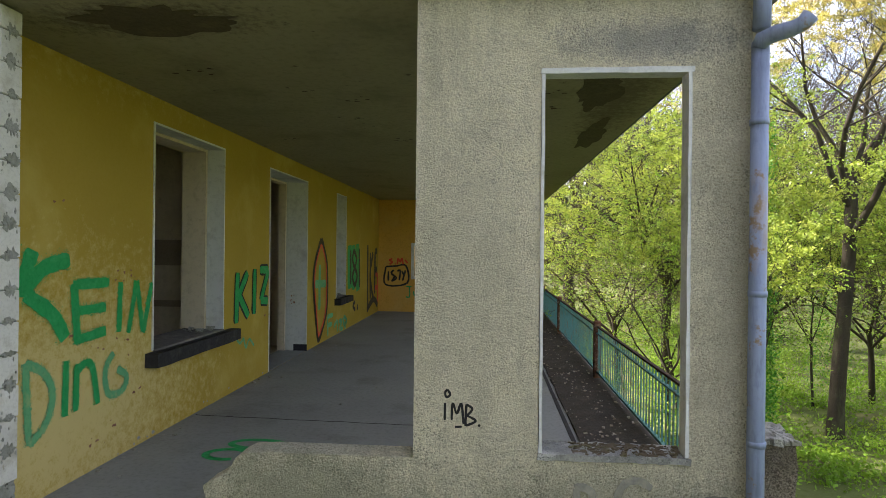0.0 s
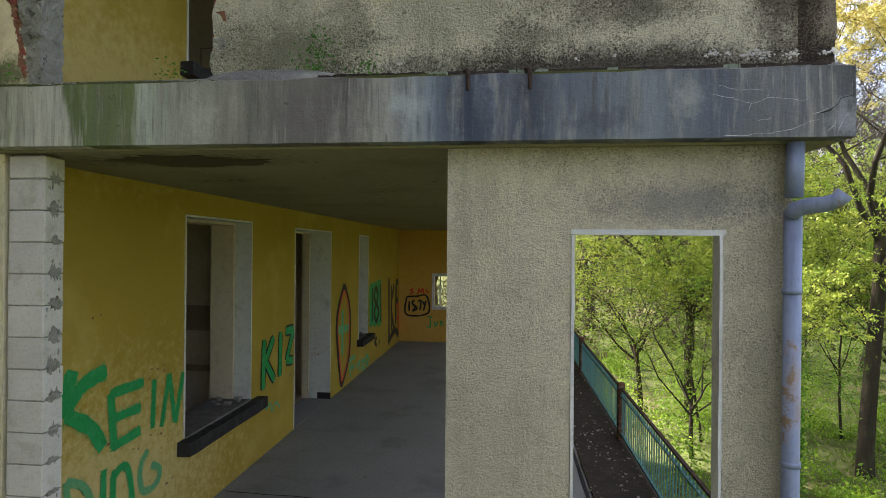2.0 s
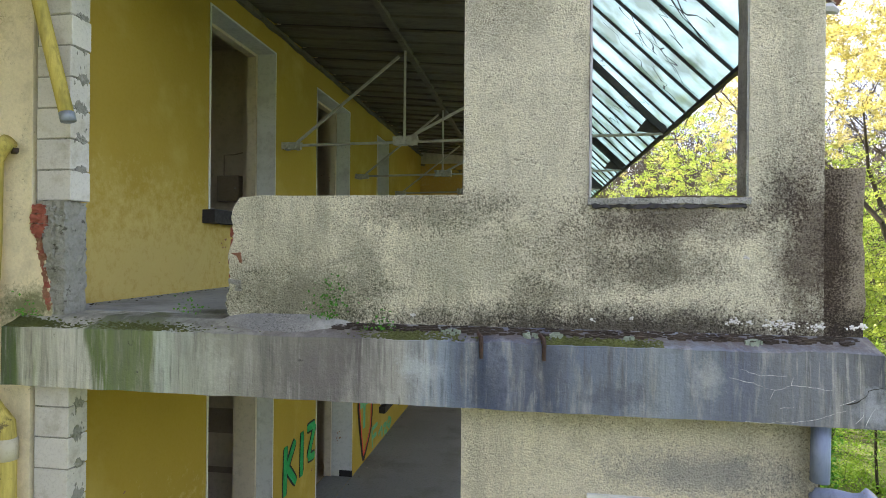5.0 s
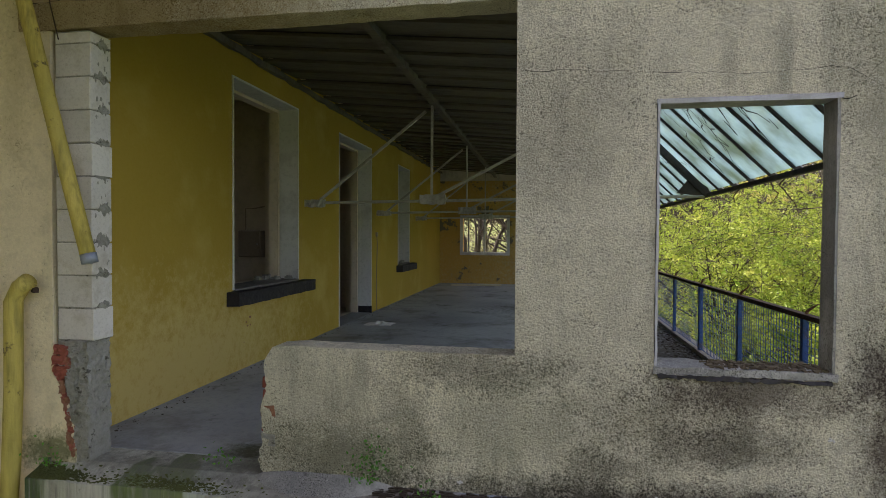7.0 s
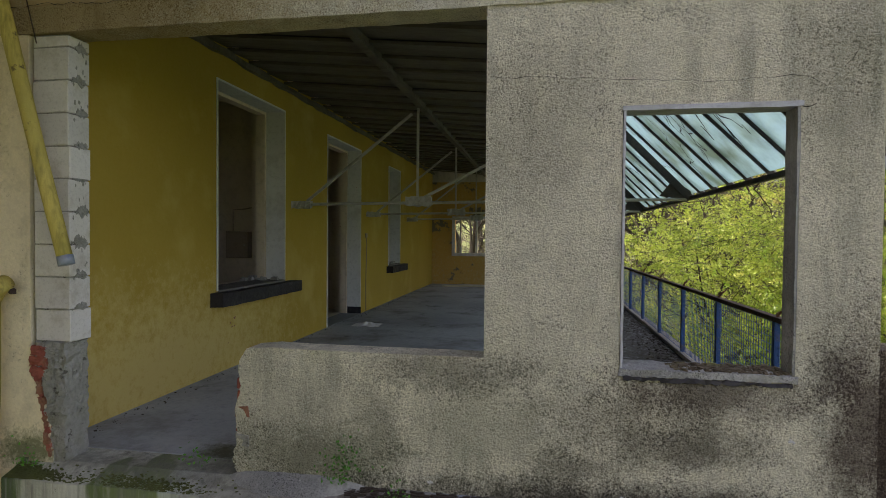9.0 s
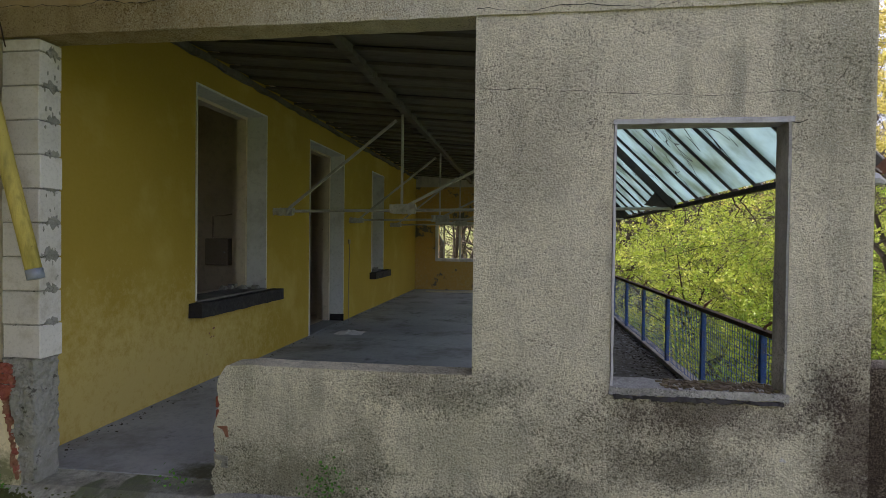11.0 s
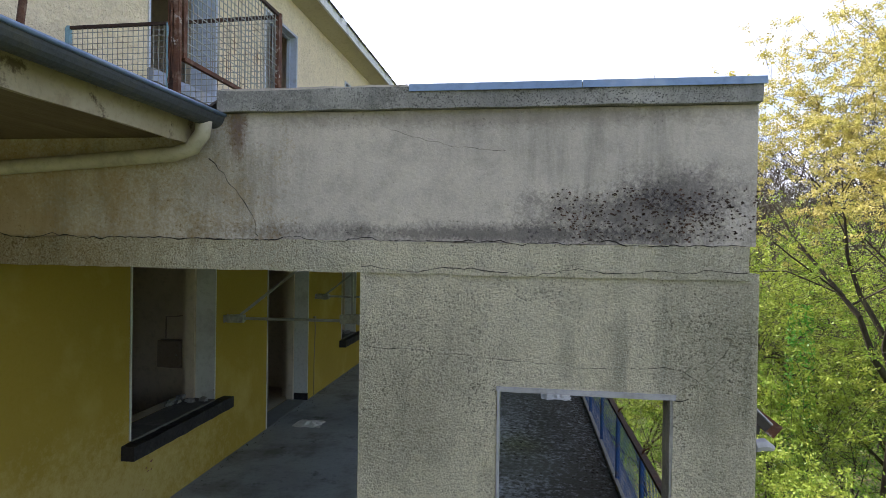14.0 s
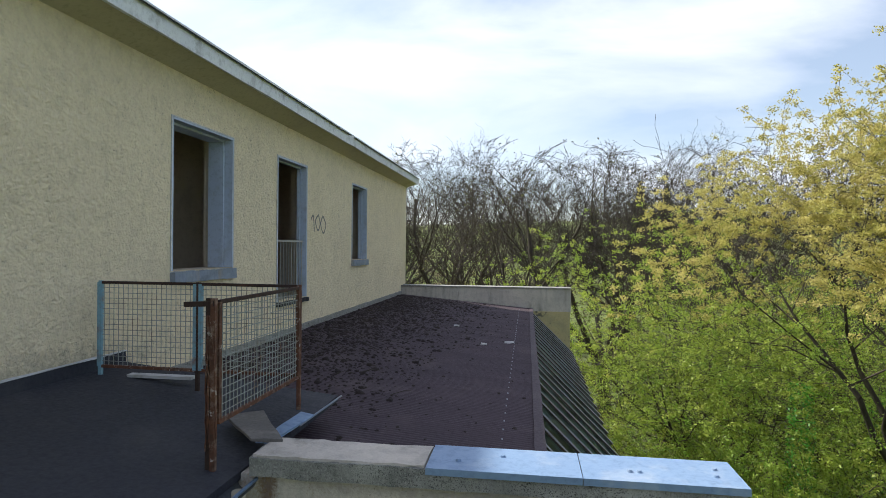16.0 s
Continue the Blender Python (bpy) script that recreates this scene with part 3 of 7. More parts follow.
_m1, _m2 = _n.new("ShaderNodeMixShader"), _n.new("ShaderNodeMixShader")
_m1.inputs["Fac"].default_value = 0.35
_m2.inputs["Fac"].default_value = 0.06
_l.new(_g.outputs["BSDF"], _m1.inputs[1])
_l.new(_t.outputs["BSDF"], _m1.inputs[2])
_l.new(_m1.outputs["Shader"], _m2.inputs[1])
_l.new(_s.outputs["BSDF"], _m2.inputs[2])
_l.new(_m2.outputs["Shader"], _o.inputs["Surface"])

PIPE_PAINT = surface("peeling_blue_grey_paint", (0.24, 0.285, 0.42), (0.17, 0.21, 0.33), (0.34, 0.23, 0.12), 0.6, 0.15, big=2.2, small=34, amount=0.9, bump=0.25, bump_scale=40, stretch=(1, 1, 0.35), spots=(0.22, 0.155, 0.09), spot_scale=6.0, spot_at=0.57, spot_soft=0.05, depth=0.004, streak=0.7, streak_scale=20.0)
LEAF_UNDER = surface("undergrowth_leaf", (0.30, 0.50, 0.055), (0.16, 0.29, 0.035), (0.48, 0.58, 0.085), 0.5, big=0.7, small=5, amount=1.0, bump=0, translucent=0.45, speck=0.8)
# cream board mixed towards brown to carry the shadow below the gutter
FASCIA_BOARD = surface("peeling_shade_toned_fascia", (0.40, 0.345, 0.25), (0.30, 0.25, 0.175), (0.17, 0.13, 0.085), 0.9, big=2.5, small=30, amount=1.0, bump=0.4, bump_scale=30, spots=(0.10, 0.075, 0.05), spot_scale=7, spot_at=0.58)
GUTTER_DARK = surface("dark_mossy_zinc", (0.075, 0.085, 0.10), (0.05, 0.055, 0.06), (0.09, 0.085, 0.06), 0.6, 0.3, big=3, small=40, bump=0.2)
# dark brown holds the shadow under the porch roof
PORCH_BOARD = surface("shade_toned_porch_boards", (0.17, 0.125, 0.075), (0.12, 0.088, 0.055), (0.22, 0.17, 0.11), 0.9, big=1.2, small=25, bump=0.3, stretch=(4, 0.4, 1))
BRICK_DUST = surface("crumbled_brick", (0.26, 0.12, 0.075), (0.18, 0.09, 0.06), (0.33, 0.22, 0.15), 0.95, big=9, small=60, bump=0.7, bump_scale=50)
DUSTY = surface("dusty_sill_top", (0.15, 0.14, 0.13), (0.10, 0.095, 0.09), (0.24, 0.22, 0.20), 0.9, big=3, small=40, bump=0.5, bump_scale=30)
SILL_DIRT = surface("brown_sill_dirt", (0.11, 0.085, 0.055), (0.06, 0.048, 0.036), (0.13, 0.13, 0.05), 0.95, big=5, small=60, bump=0.8, bump_scale=40)
DRY_LEAF = surface("dry_leaf_scraps", (0.40, 0.35, 0.28), (0.20, 0.15, 0.10), (0.66, 0.64, 0.60), 0.9, big=9, small=60, amount=1.0, bump=0.2)
LICHEN = surface("pale_green_lichen", (0.27, 0.31, 0.25), (0.18, 0.22, 0.17), (0.38, 0.41, 0.35), 0.95, big=20, small=90, amount=1.0, bump=0.6, bump_scale=90)
DARK_BAND = surface("dark_brown_band", (0.31, 0.25, 0.19), (0.25, 0.20, 0.15), (0.36, 0.29, 0.22), 0.7, big=2, small=30, bump=0.1)
# ---- helpers for building ----


def link(name, bm, material, smooth=False):
    me = bpy.data.meshes.new(name)
    bm.normal_update()
    bm.to_mesh(me)
    bm.free()
    for m in (material if isinstance(material, (list, tuple)) else [material]):
        me.materials.append(m)
    if smooth:
        me.polygons.foreach_set("use_smooth", [True] * len(me.polygons))
    return new(name, me)


def structure(name, bm, material, label, category="", smooth=False):
    return tagged(link(name, bm, material, smooth), label, category or name.split("_")[0], kind="structure")


def thing(name, loc, label, category, group="", kind=""):
    ob = new(name)
    ob.empty_display_size = 0.1
    ob.location = loc
    return tagged(ob, label, category, group, kind)


def root_of(ob):
    x = Vector(ob.location)
    while ob.parent:
        ob = ob.parent
        x = Vector(ob.location)
    return x


def part(name, bm, material, parent, label="", smooth=False):
    """One mesh under a thing or a part; bm in world metres."""
    ob = link(name, bm, material, smooth)
    ob.parent = parent
    if parent.type == "EMPTY":
        ob.matrix_parent_inverse = Matrix.Translation(-parent.location)
    if label:
        ob["label"] = label
    return ob


def piece(name, me, parent, m):
    """One more object on shared mesh data, placed by the matrix m in the world."""
    ob = new(name, me)
    ob.parent = parent
    if parent.type == "EMPTY":
        ob.matrix_parent_inverse = Matrix.Translation(-parent.location)
    ob.matrix_basis = m
    return ob


def box(bm, x0, x1, y0, y1, z0, z1, bevel=0.0, jitter=0.0, rnd=random):
    v = []
    for z in (z0, z1):
        for x, y in ((x0, y0), (x1, y0), (x1, y1), (x0, y1)):
            v.append(bm.verts.new((x + rnd.uniform(-jitter, jitter), y + rnd.uniform(-jitter, jitter), z + rnd.uniform(-jitter, jitter))))
    f = [bm.faces.new([v[i] for i in q]) for q in ((3, 2, 1, 0), (4, 5, 6, 7), (0, 1, 5, 4), (1, 2, 6, 5), (2, 3, 7, 6), (3, 0, 4, 7))]
    if bevel:
        bmesh.ops.bevel(bm, geom=list({e for q in f for e in q.edges}), offset=bevel, segments=1, affect="EDGES")
    return bm


def one_box(*a, **k):
    return box(bmesh.new(), *a, **k)


def extrude(bm, pts, axis, lo, hi):
    """A solid from an outline in the plane across axis ('x': pts are (y, z); 'y': (x, z); 'z': (x, y))."""
    def at(p, d):
        return {"x": (d, p[0], p[1]), "y": (p[0], d, p[1]), "z": (p[0], p[1], d)}[axis]
    a = [bm.verts.new(at(p, lo)) for p in pts]
    b = [bm.verts.new(at(p, hi)) for p in pts]
    n = len(pts)
    fs = [bm.faces.new(a), bm.faces.new(b[::-1])]
    for i in range(n):
        fs.append(bm.faces.new((a[i], b[i], b[(i + 1) % n], a[(i + 1) % n])))
    bmesh.ops.recalc_face_normals(bm, faces=fs)
    return bm


def pierced(bm, axis, lo, hi, u0, u1, v0, v1, holes, extra_u=(), extra_v=()):
    """A wall across axis from lo to hi, over u0..u1 by v0..v1, with openings (u0, u1, v0, v1) right through it."""
    us = sorted({u0, u1, *extra_u, *[h[0] for h in holes], *[h[1] for h in holes]})
    vs = sorted({v0, v1, *extra_v, *[h[2] for h in holes], *[h[3] for h in holes]})
    us = [u for u in us if u0 <= u <= u1]
    vs = [v for v in vs if v0 <= v <= v1]

    def at(u, v, d):
        return {"x": (d, u, v), "y": (u, d, v), "z": (u, v, d)}[axis]
    verts = {}

    def vert(i, j, s):
        if (i, j, s) not in verts:
            verts[i, j, s] = bm.verts.new(at(us[i], vs[j], hi if s else lo))
        return verts[i, j, s]

    def full(i, j):
        if not (0 <= i < len(us) - 1 and 0 <= j < len(vs) - 1):
            return False
        u, v = (us[i] + us[i + 1]) / 2, (vs[j] + vs[j + 1]) / 2
        return not any(a < u < b and c < v < d for a, b, c, d in holes)
    fs = []
    for i in range(len(us) - 1):
        for j in range(len(vs) - 1):
            if not full(i, j):
                continue
            for s in (0, 1):
                fs.append(bm.faces.new([vert(i + a, j + b, s) for a, b in ((0, 0), (1, 0), (1, 1), (0, 1))]))
            for di, dj, e in ((-1, 0, ((0, 0), (0, 1))), (1, 0, ((1, 0), (1, 1))), (0, -1, ((0, 0), (1, 0))), (0, 1, ((0, 1), (1, 1)))):
                if not full(i + di, j + dj):
                    (a, b), (c, d) = e
                    fs.append(bm.faces.new((vert(i + a, j + b, 0), vert(i + a, j + b, 1), vert(i + c, j + d, 1), vert(i + c, j + d, 0))))
    bmesh.ops.recalc_face_normals(bm, faces=fs)
    return bm


def tube(bm, pts, r, n=10, cap=True):
    """A round pipe along pts; r is one radius or one for each point."""
    pts = [Vector(p) for p in pts]
    rs = list(r) if isinstance(r, (list, tuple)) else [r] * len(pts)
    rings, side = [], None
    for i, p in enumerate(pts):
        d = (pts[min(i + 1, len(pts) - 1)] - pts[max(i - 1, 0)]).normalized()
        if side is None:
            side = d.orthogonal().normalized()
        side = (side - d * side.dot(d)).normalized()
        up = d.cross(side)
        rings.append([bm.verts.new(p + (side * math.cos(t) + up * math.sin(t)) * rs[i]) for t in [2 * math.pi * k / n for k in range(n)]])
    for a, b in zip(rings, rings[1:]):
        for k in range(n):
            bm.faces.new((a[k], a[(k + 1) % n], b[(k + 1) % n], b[k]))
    if cap:
        bm.faces.new(rings[0][::-1])
        bm.faces.new(rings[-1])
    return bm


def bar(bm, a, b, w, h=None):
    """A square bar from a to b."""
    a, b, h = Vector(a), Vector(b), h or w
    d = (b - a).normalized()
    s = d.cross(Vector((0, 0, 1)))
    s = s.normalized() if s.length > 1e-3 else Vector((1, 0, 0))
    u = s.cross(d)
    q = [[bm.verts.new(p + s * (i * w / 2) + u * (j * h / 2)) for i, j in ((-1, -1), (1, -1), (1, 1), (-1, 1))] for p in (a, b)]
    for k in range(4):
        bm.faces.new((q[0][k], q[0][(k + 1) % 4], q[1][(k + 1) % 4], q[1][k]))
    bm.faces.new(q[0][::-1])
    bm.faces.new(q[1])
    return bm


def worn(bm, step, amp, seed, keep=None):
    """Break long edges up and shift the points a little, so that no edge is ruler-straight."""
    rnd = random.Random(seed)
    for _ in range(6):
        es = [e for e in bm.edges if e.calc_length() > step]
        if not es:
            break
        bmesh.ops.subdivide_edges(bm, edges=es, cuts=1, use_grid_fill=True)
    for v in bm.verts:
        if keep is None or not keep(v.co):
            v.co += Vector((rnd.uniform(-amp, amp), rnd.uniform(-amp, amp), rnd.uniform(-amp, amp)))
    return bm


def quick(name, verts, faces, material, smooth=False):
    """A mesh of equal-sided faces from arrays."""
    verts, faces = np.asarray(verts, dtype=np.float32), np.asarray(faces, dtype=np.int32)
    me = bpy.data.meshes.new(name)
    n, k = faces.shape
    me.vertices.add(len(verts))
    me.vertices.foreach_set("co", verts.ravel())
    me.loops.add(n * k)
    me.loops.foreach_set("vertex_index", faces.ravel())
    me.polygons.add(n)
    me.polygons.foreach_set("loop_start", np.arange(0, n * k, k, dtype=np.int32))
    if smooth:
        me.polygons.foreach_set("use_smooth", np.ones(n, dtype=bool))
    me.update(calc_edges=True)
    me.materials.append(material)
    return me


# ---- plan ----
YE, YE2 = 3.10, 3.29          # end wall, front and back
XR = 1.81                     # right edge of the end wall
Z1, Z2 = 0.0, 3.93            # terrace floors
YB, YB2 = 17.3, 16.85         # far walls, lower and upper

# main wall with its openings, storey by storey
LOW = [(5.32, 6.90, 0.88, 3.22), (8.42, 10.30, 0.0, 3.20), (12.36, 13.25, 0.82, 3.19)]
MID = [(5.32, 6.90, 4.78, 6.97), (8.35, 10.02, Z2, 6.93), (11.90, 12.95, 4.72, 6.88)]
TOP = [(5.54, 6.83, 8.53, 10.20), (8.15, 9.33, 7.95, 10.20), (11.90, 13.05, 8.53, 10.20)]
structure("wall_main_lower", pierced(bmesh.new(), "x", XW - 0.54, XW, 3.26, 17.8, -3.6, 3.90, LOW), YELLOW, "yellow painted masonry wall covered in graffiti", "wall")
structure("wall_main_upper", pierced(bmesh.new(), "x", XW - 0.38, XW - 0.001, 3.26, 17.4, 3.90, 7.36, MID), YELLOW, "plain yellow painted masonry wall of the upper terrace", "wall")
structure("wall_main_upper_back", pierced(bmesh.new(), "x", XW - 0.54, XW - 0.381, 3.26, 17.4, 3.90, 7.36, [(a - 0.14, b + 0.14, c, d + 0.10) for a, b, c, d in MID]), INNER, "bare inner face of the masonry wall", "wall")
# carried on unseen to y -14 as a block against the sun
structure("wall_main_top", pierced(bmesh.new(), "x", XW - 0.16, XW, -14.0, 17.35, 7.36, 10.72, TOP), CREAM, "cream roughcast facade wall under the eaves", "wall")
structure("wall_main_top_back", pierced(bmesh.new(), "x", XW - 0.40, XW - 0.161, -14.0, 17.35, 7.36, 10.72, [(a - g, b + g, c, d + 0.10) for (a, b, c, d), g in zip(TOP, (0.0, 0.26, 0.20))]), INNER, "bare inner face of the facade wall", "wall")

# rooms behind
structure("wall_rooms_back", one_box(-8.2, -8.0, -14.0, 17.4, -3.6, 10.7), INNER, "dark bare plaster wall inside the building", "wall")
for i, z in enumerate((-0.02, 3.90, 7.5)):
    structure("floor_rooms_%d" % (i + 1), one_box(-8.0, XW - 0.54, 3.3, 17.3, z - 0.25, z), INNER, "dusty bare floor inside the building", "floor")
structure("ceiling_rooms", one_box(-8.0, XW - 0.40, -14.0, 17.3, 10.55, 10.7), INNER, "bare ceiling of the top rooms", "ceiling")
for i, y in enumerate((3.15, 7.55, 11.0, 14.6, 17.2)):
    structure("wall_partition_%d" % (i + 1), pierced(bmesh.new(), "y", y - 0.08, y + 0.08, -8.0, XW - 0.54, -3.5, 10.55,
              [] if i == 0 else [(-5.9, -4.9, z, z + 2.05) for z in (0.0, 3.92, 7.52)]), INNER, "bare plaster partition wall inside the building", "wall")

structure("wall_band_1", one_box(-4.88, XW - 0.56, 7.462, 7.471, 1.68, 2.04), DARK_BAND, "dark painted band on the room wall", "band")
structure("wall_band_2", one_box(-4.88, XW - 0.56, 7.462, 7.471, 1.10, 1.19), DARK_BAND, "narrow dark painted band on the room wall", "band")
structure("door_frame_room", pierced(bmesh.new(), "y", 7.44, 7.469, -5.98, -4.82, 0.0, 2.13, [(-5.90, -4.90, 0.0, 2.05)]), DARK_BAND, "dark wooden door frame inside the room", "frame")
cup = thing("wall_cupboard", (-4.03, 7.40, 5.04), "dark brown wall cupboard in the bare room", "cupboard")
part("body", one_box(-4.20, -3.86, 7.34, 7.468, 5.04, 5.41, bevel=0.006), DARK_BAND, cup)
cup_door = part("door", one_box(-4.19, -3.87, 7.322, 7.338, 5.05, 5.40, bevel=0.004), DARK_BAND, cup)
part("knob", one_box(-3.91, -3.89, 7.300, 7.321, 5.21, 5.23, bevel=0.004), STEEL, cup_door, "small steel knob")
con = thing("wall_conduit", (-4.15, 7.45, 5.45), "thin dark conduit on the room wall", "conduit")
part("tube", tube(bmesh.new(), [(-4.15, 7.455, 5.42), (-4.15, 7.455, 5.72), (-4.0, 7.455, 5.725), (-3.7, 7.455, 5.78)], 0.010, 6), DARK_BAND, con)
cab = thing("wall_cable", (XW, 10.32, Z2), "thin dark cable hanging on the yellow wall", "cable")
part("strand", tube(bmesh.new(), [(XW + 0.012, 10.30, 5.35), (XW + 0.014, 10.34, 5.20), (XW + 0.012, 10.30, 4.6), (XW + 0.012, 10.31, Z2 + 0.02)], 0.008, 6), DARK_BAND, cab)
part("socket", one_box(XW, XW + 0.03, 10.26, 10.34, 5.33, 5.41, bevel=0.004), DARK_BAND, cab, "dark junction box")

# cream facade beside the terrace, in the end wall's plane
fac = one_box(-8.2, -3.03, YE, YE + 0.3, -3.6, 7.2)
extrude(fac, [(-3.028, 3.88), (-2.855, 3.88), (-2.85, 3.97), (-2.875, 4.06), (-2.868, 4.14), (-2.90, 4.20), (-2.905, 4.28), (-2.935, 4.34), (-2.955, 4.42), (-3.005, 4.45), (-3.028, 4.50)], "y", YE - 0.022, YE + 0.05)
structure("wall_facade", fac, FACADE, "cream roughcast facade with yellow rainwater pipes", "wall")

# unseen wing body, added to keep sun off the end wall
structure("wall_wing", one_box(-4.8, -4.5, -14.0, YE, -3.6, 7.36), CREAM, "unseen cream roughcast wing wall added under the porch roof to block light", "wall")

# end wall, lower storey
rnd = random.Random(5)
low = pierced(bmesh.new(), "y", YE, YE + 0.11, -1.0, XR, -3.6, 3.50, [(-1.0, -0.125, 0.72, 3.50), (0.60, 1.445, 0.76, 2.985)])
pierced(low, "y", YE + 0.11, YE2, -1.0, XR, -3.6, 3.50, [(-1.0, -0.125, 0.72, 3.50), (0.53, 1.515, 0.76, 3.06)])
edge = [(-1.0, 0.72), (-1.0, -3.6), (-1.6, -3.6)] + [(-1.36 + rnd.uniform(-0.05, 0.05) - 0.10 * (0.6 - z), z) for z in np.linspace(-3.0, 0.5, 22)] + [(-1.24, 0.60), (-1.20, 0.68), (-1.14, 0.71)]
extrude(low, edge, "y", YE + 0.001, YE2 - 0.001)
structure("wall_end_lower", low, ROUGHCAST, "cream roughcast end wall with a tall window opening", "wall")
structure("wall_end_lower_stub", worn(one_box(XR, 2.03, YE + 0.004, YE2 + 0.10, -3.6, 0.88), 0.15, 0.008, 3), STAINED, "stained parapet stub with rubble on top", "wall")

# end wall, upper storey, with the broken parapet
up = pierced(bmesh.new(), "y", YE, YE + 0.14, -1.20, XR + 0.02, 3.88, 6.655, [(-1.20, -0.125, 4.70, 6.655), (0.595, 1.45, 4.66, 6.05)])
pierced(up, "y", YE + 0.14, YE2, -1.20, XR + 0.02, 3.88, 6.655, [(-1.20, -0.125, 4.70, 6.655), (0.54, 1.51, 4.66, 6.11)])
edge = [(-1.20, 4.70), (-1.20, 3.88), (-1.585, 3.88)] + [(-1.595 - 0.018 * math.sin(z * 5.0) + 0.012 * math.sin(z * 23.0) + rnd.uniform(-0.007, 0.007), z) for z in np.linspace(3.95, 4.58, 34)] + [(-1.585, 4.62), (-1.54, 4.69), (-1.40, 4.705)]
extrude(up, edge, "y", YE + 0.001, YE2 - 0.001)
structure("wall_end_upper", up, ROUGHCAST_UP, "grey weathered roughcast end wall with a window opening", "wall")
structure("wall_end_upper_stub", worn(one_box(XR + 0.02, 2.03, YE + 0.004, YE2 + 0.05, 3.88, 4.83), 0.12, 0.008, 4), STAINED, "parapet stub stained black by water", "wall")

# beam and attic above
structure("wall_end_beam", worn(one_box(-3.25, XR - 0.03, YE - 0.012, YE2, 6.62, 6.785), 0.14, 0.004, 5), ROUGHCAST_UP, "cracked rendered lintel beam over the upper terrace", "beam")
structure("wall_end_attic", one_box(-3.25, XR, YE - 0.004, YE2 + 0.02, 6.785, 7.46), RENDER_TOP, "cracked rendered attic wall stained with black lichen", "wall")
structure("parapet_cap", worn(one_box(-0.92, XR + 0.005, YE - 0.045, YE2 + 0.10, 7.462, 7.572), 0.18, 0.005, 6), COPING, "weathered concrete coping on the attic wall", "coping")

# floors and slabs
structure("floor_lower", one_box(XW, 2.06, YE2, YB, -0.25, Z1), FLOOR, "grey screed terrace floor with a joint", "floor")
structure("wall_plinth", one_box(XW, 2.00, YE2 + 0.01, YB + 0.4, -3.7, -0.25), ROUGHCAST, "roughcast plinth below the terrace", "wall")
prof = [(2.94, 3.485), (2.94, 3.855), (3.02, 3.885), (3.10, 3.925), (YE2, Z2), (YB2 + 0.5, Z2), (YB2 + 0.5, 3.485)]
slab = bmesh.new()
extrude(slab, prof, "x", -3.085, 2.045)
es = [e for e in slab.edges if abs((e.verts[0].co - e.verts[1].co).normalized().x) > 0.99]
bmesh.ops.subdivide_edges(slab, edges=es, cuts=70)
for v in slab.verts:
    if 2.9 < v.co.y < 3.05:
        q = noise.noise(v.co * 3.1) + 0.6 * noise.noise(v.co * 11)
        v.co += Vector((0, 0.010 * q, 0.014 * q if v.co.z > 3.6 else 0.004 * q))
structure("floor_upper", slab, [CONCRETE], "concrete terrace slab with a streaked weathered fascia", "floor")
structure("ceiling_lower", one_box(XW + 0.001, 2.0, YE - 0.05, YB, 3.470, 3.484), SOFFIT, "dirty painted soffit under the slab", "ceiling")
structure("floor_upper_screed", one_box(XW, 1.98, YE2 + 0.02, YB2, Z2 - 0.02, Z2 + 0.006), FLOOR_UP, "blue-grey weathered screed with dark dirt", "floor")

# far walls
structure("wall_far_lower", pierced(bmesh.new(), "y", YB, YB + 0.5, XW, 1.95, -3.6, 3.48, [(-2.03, -0.85, 1.05, 2.09)]), OCHRE, "ochre painted far wall of the lower terrace", "wall")
structure("wall_far_upper", pierced(bmesh.new(), "y", YB2, YB2 + 0.5, XW, 1.93, Z2, 6.98, [(-2.45, -1.05, 4.82, 5.92), (-0.65, 0.55, 4.95, 5.97)]), PEELING, "yellow far wall with plaster peeling off", "wall")

structure("wall_far_parapet", pierced(bmesh.new(), "y", YB2 + 0.02, YB2 + 0.5, XW, 1.95, 6.98, 7.64, []), RENDER_TOP, "grey rendered parapet at the end of the roof", "wall")
structure("parapet_far_cap", worn(one_box(XW, 1.97, YB2 - 0.01, YB2 + 0.53, 7.642, 7.675), 0.4, 0.004, 8), COPING, "thin pale coping on the far parapet", "coping")

# ---- ground: one sheet, a valley floor that rises to a wooded hill ----


def ground_z(x, y):
    r = 0.86 * y + 0.50 * x
    z = -3.3
    if r > 30:
        t = min((r - 30) / 85, 1.0)
        z += 18.0 * t * t * (3 - 2 * t)
    # unseen slope added at the near end to cut low skylight on the walls
    if y < -7:
        t = min((-7 - y) / 26, 1.0)
        z += 9.0 * t * t * (3 - 2 * t)
    z += 0.5 * noise.noise(Vector((x * 0.06, y * 0.06, 0))) + 0.12 * noise.noise(Vector((x * 0.35, y * 0.35, 3)))
    return z


gx = np.concatenate([np.linspace(-900, -90, 10), np.linspace(-80, 140, 111), np.linspace(160, 900, 10)])
gy = np.concatenate([np.linspace(-900, -60, 10), np.linspace(-50, 170, 111), np.linspace(190, 900, 10)])
gv = [(x, y, ground_z(x, y)) for y in gy for x in gx]
nx = len(gx)
gf = [(j * nx + i, j * nx + i + 1, (j + 1) * nx + i + 1, (j + 1) * nx + i) for j in range(len(gy) - 1) for i in range(nx - 1)]
tagged(new("ground", quick("ground", gv, gf, GROUND, True)), "grassy woodland floor with bare brown earth", "ground", kind="structure")

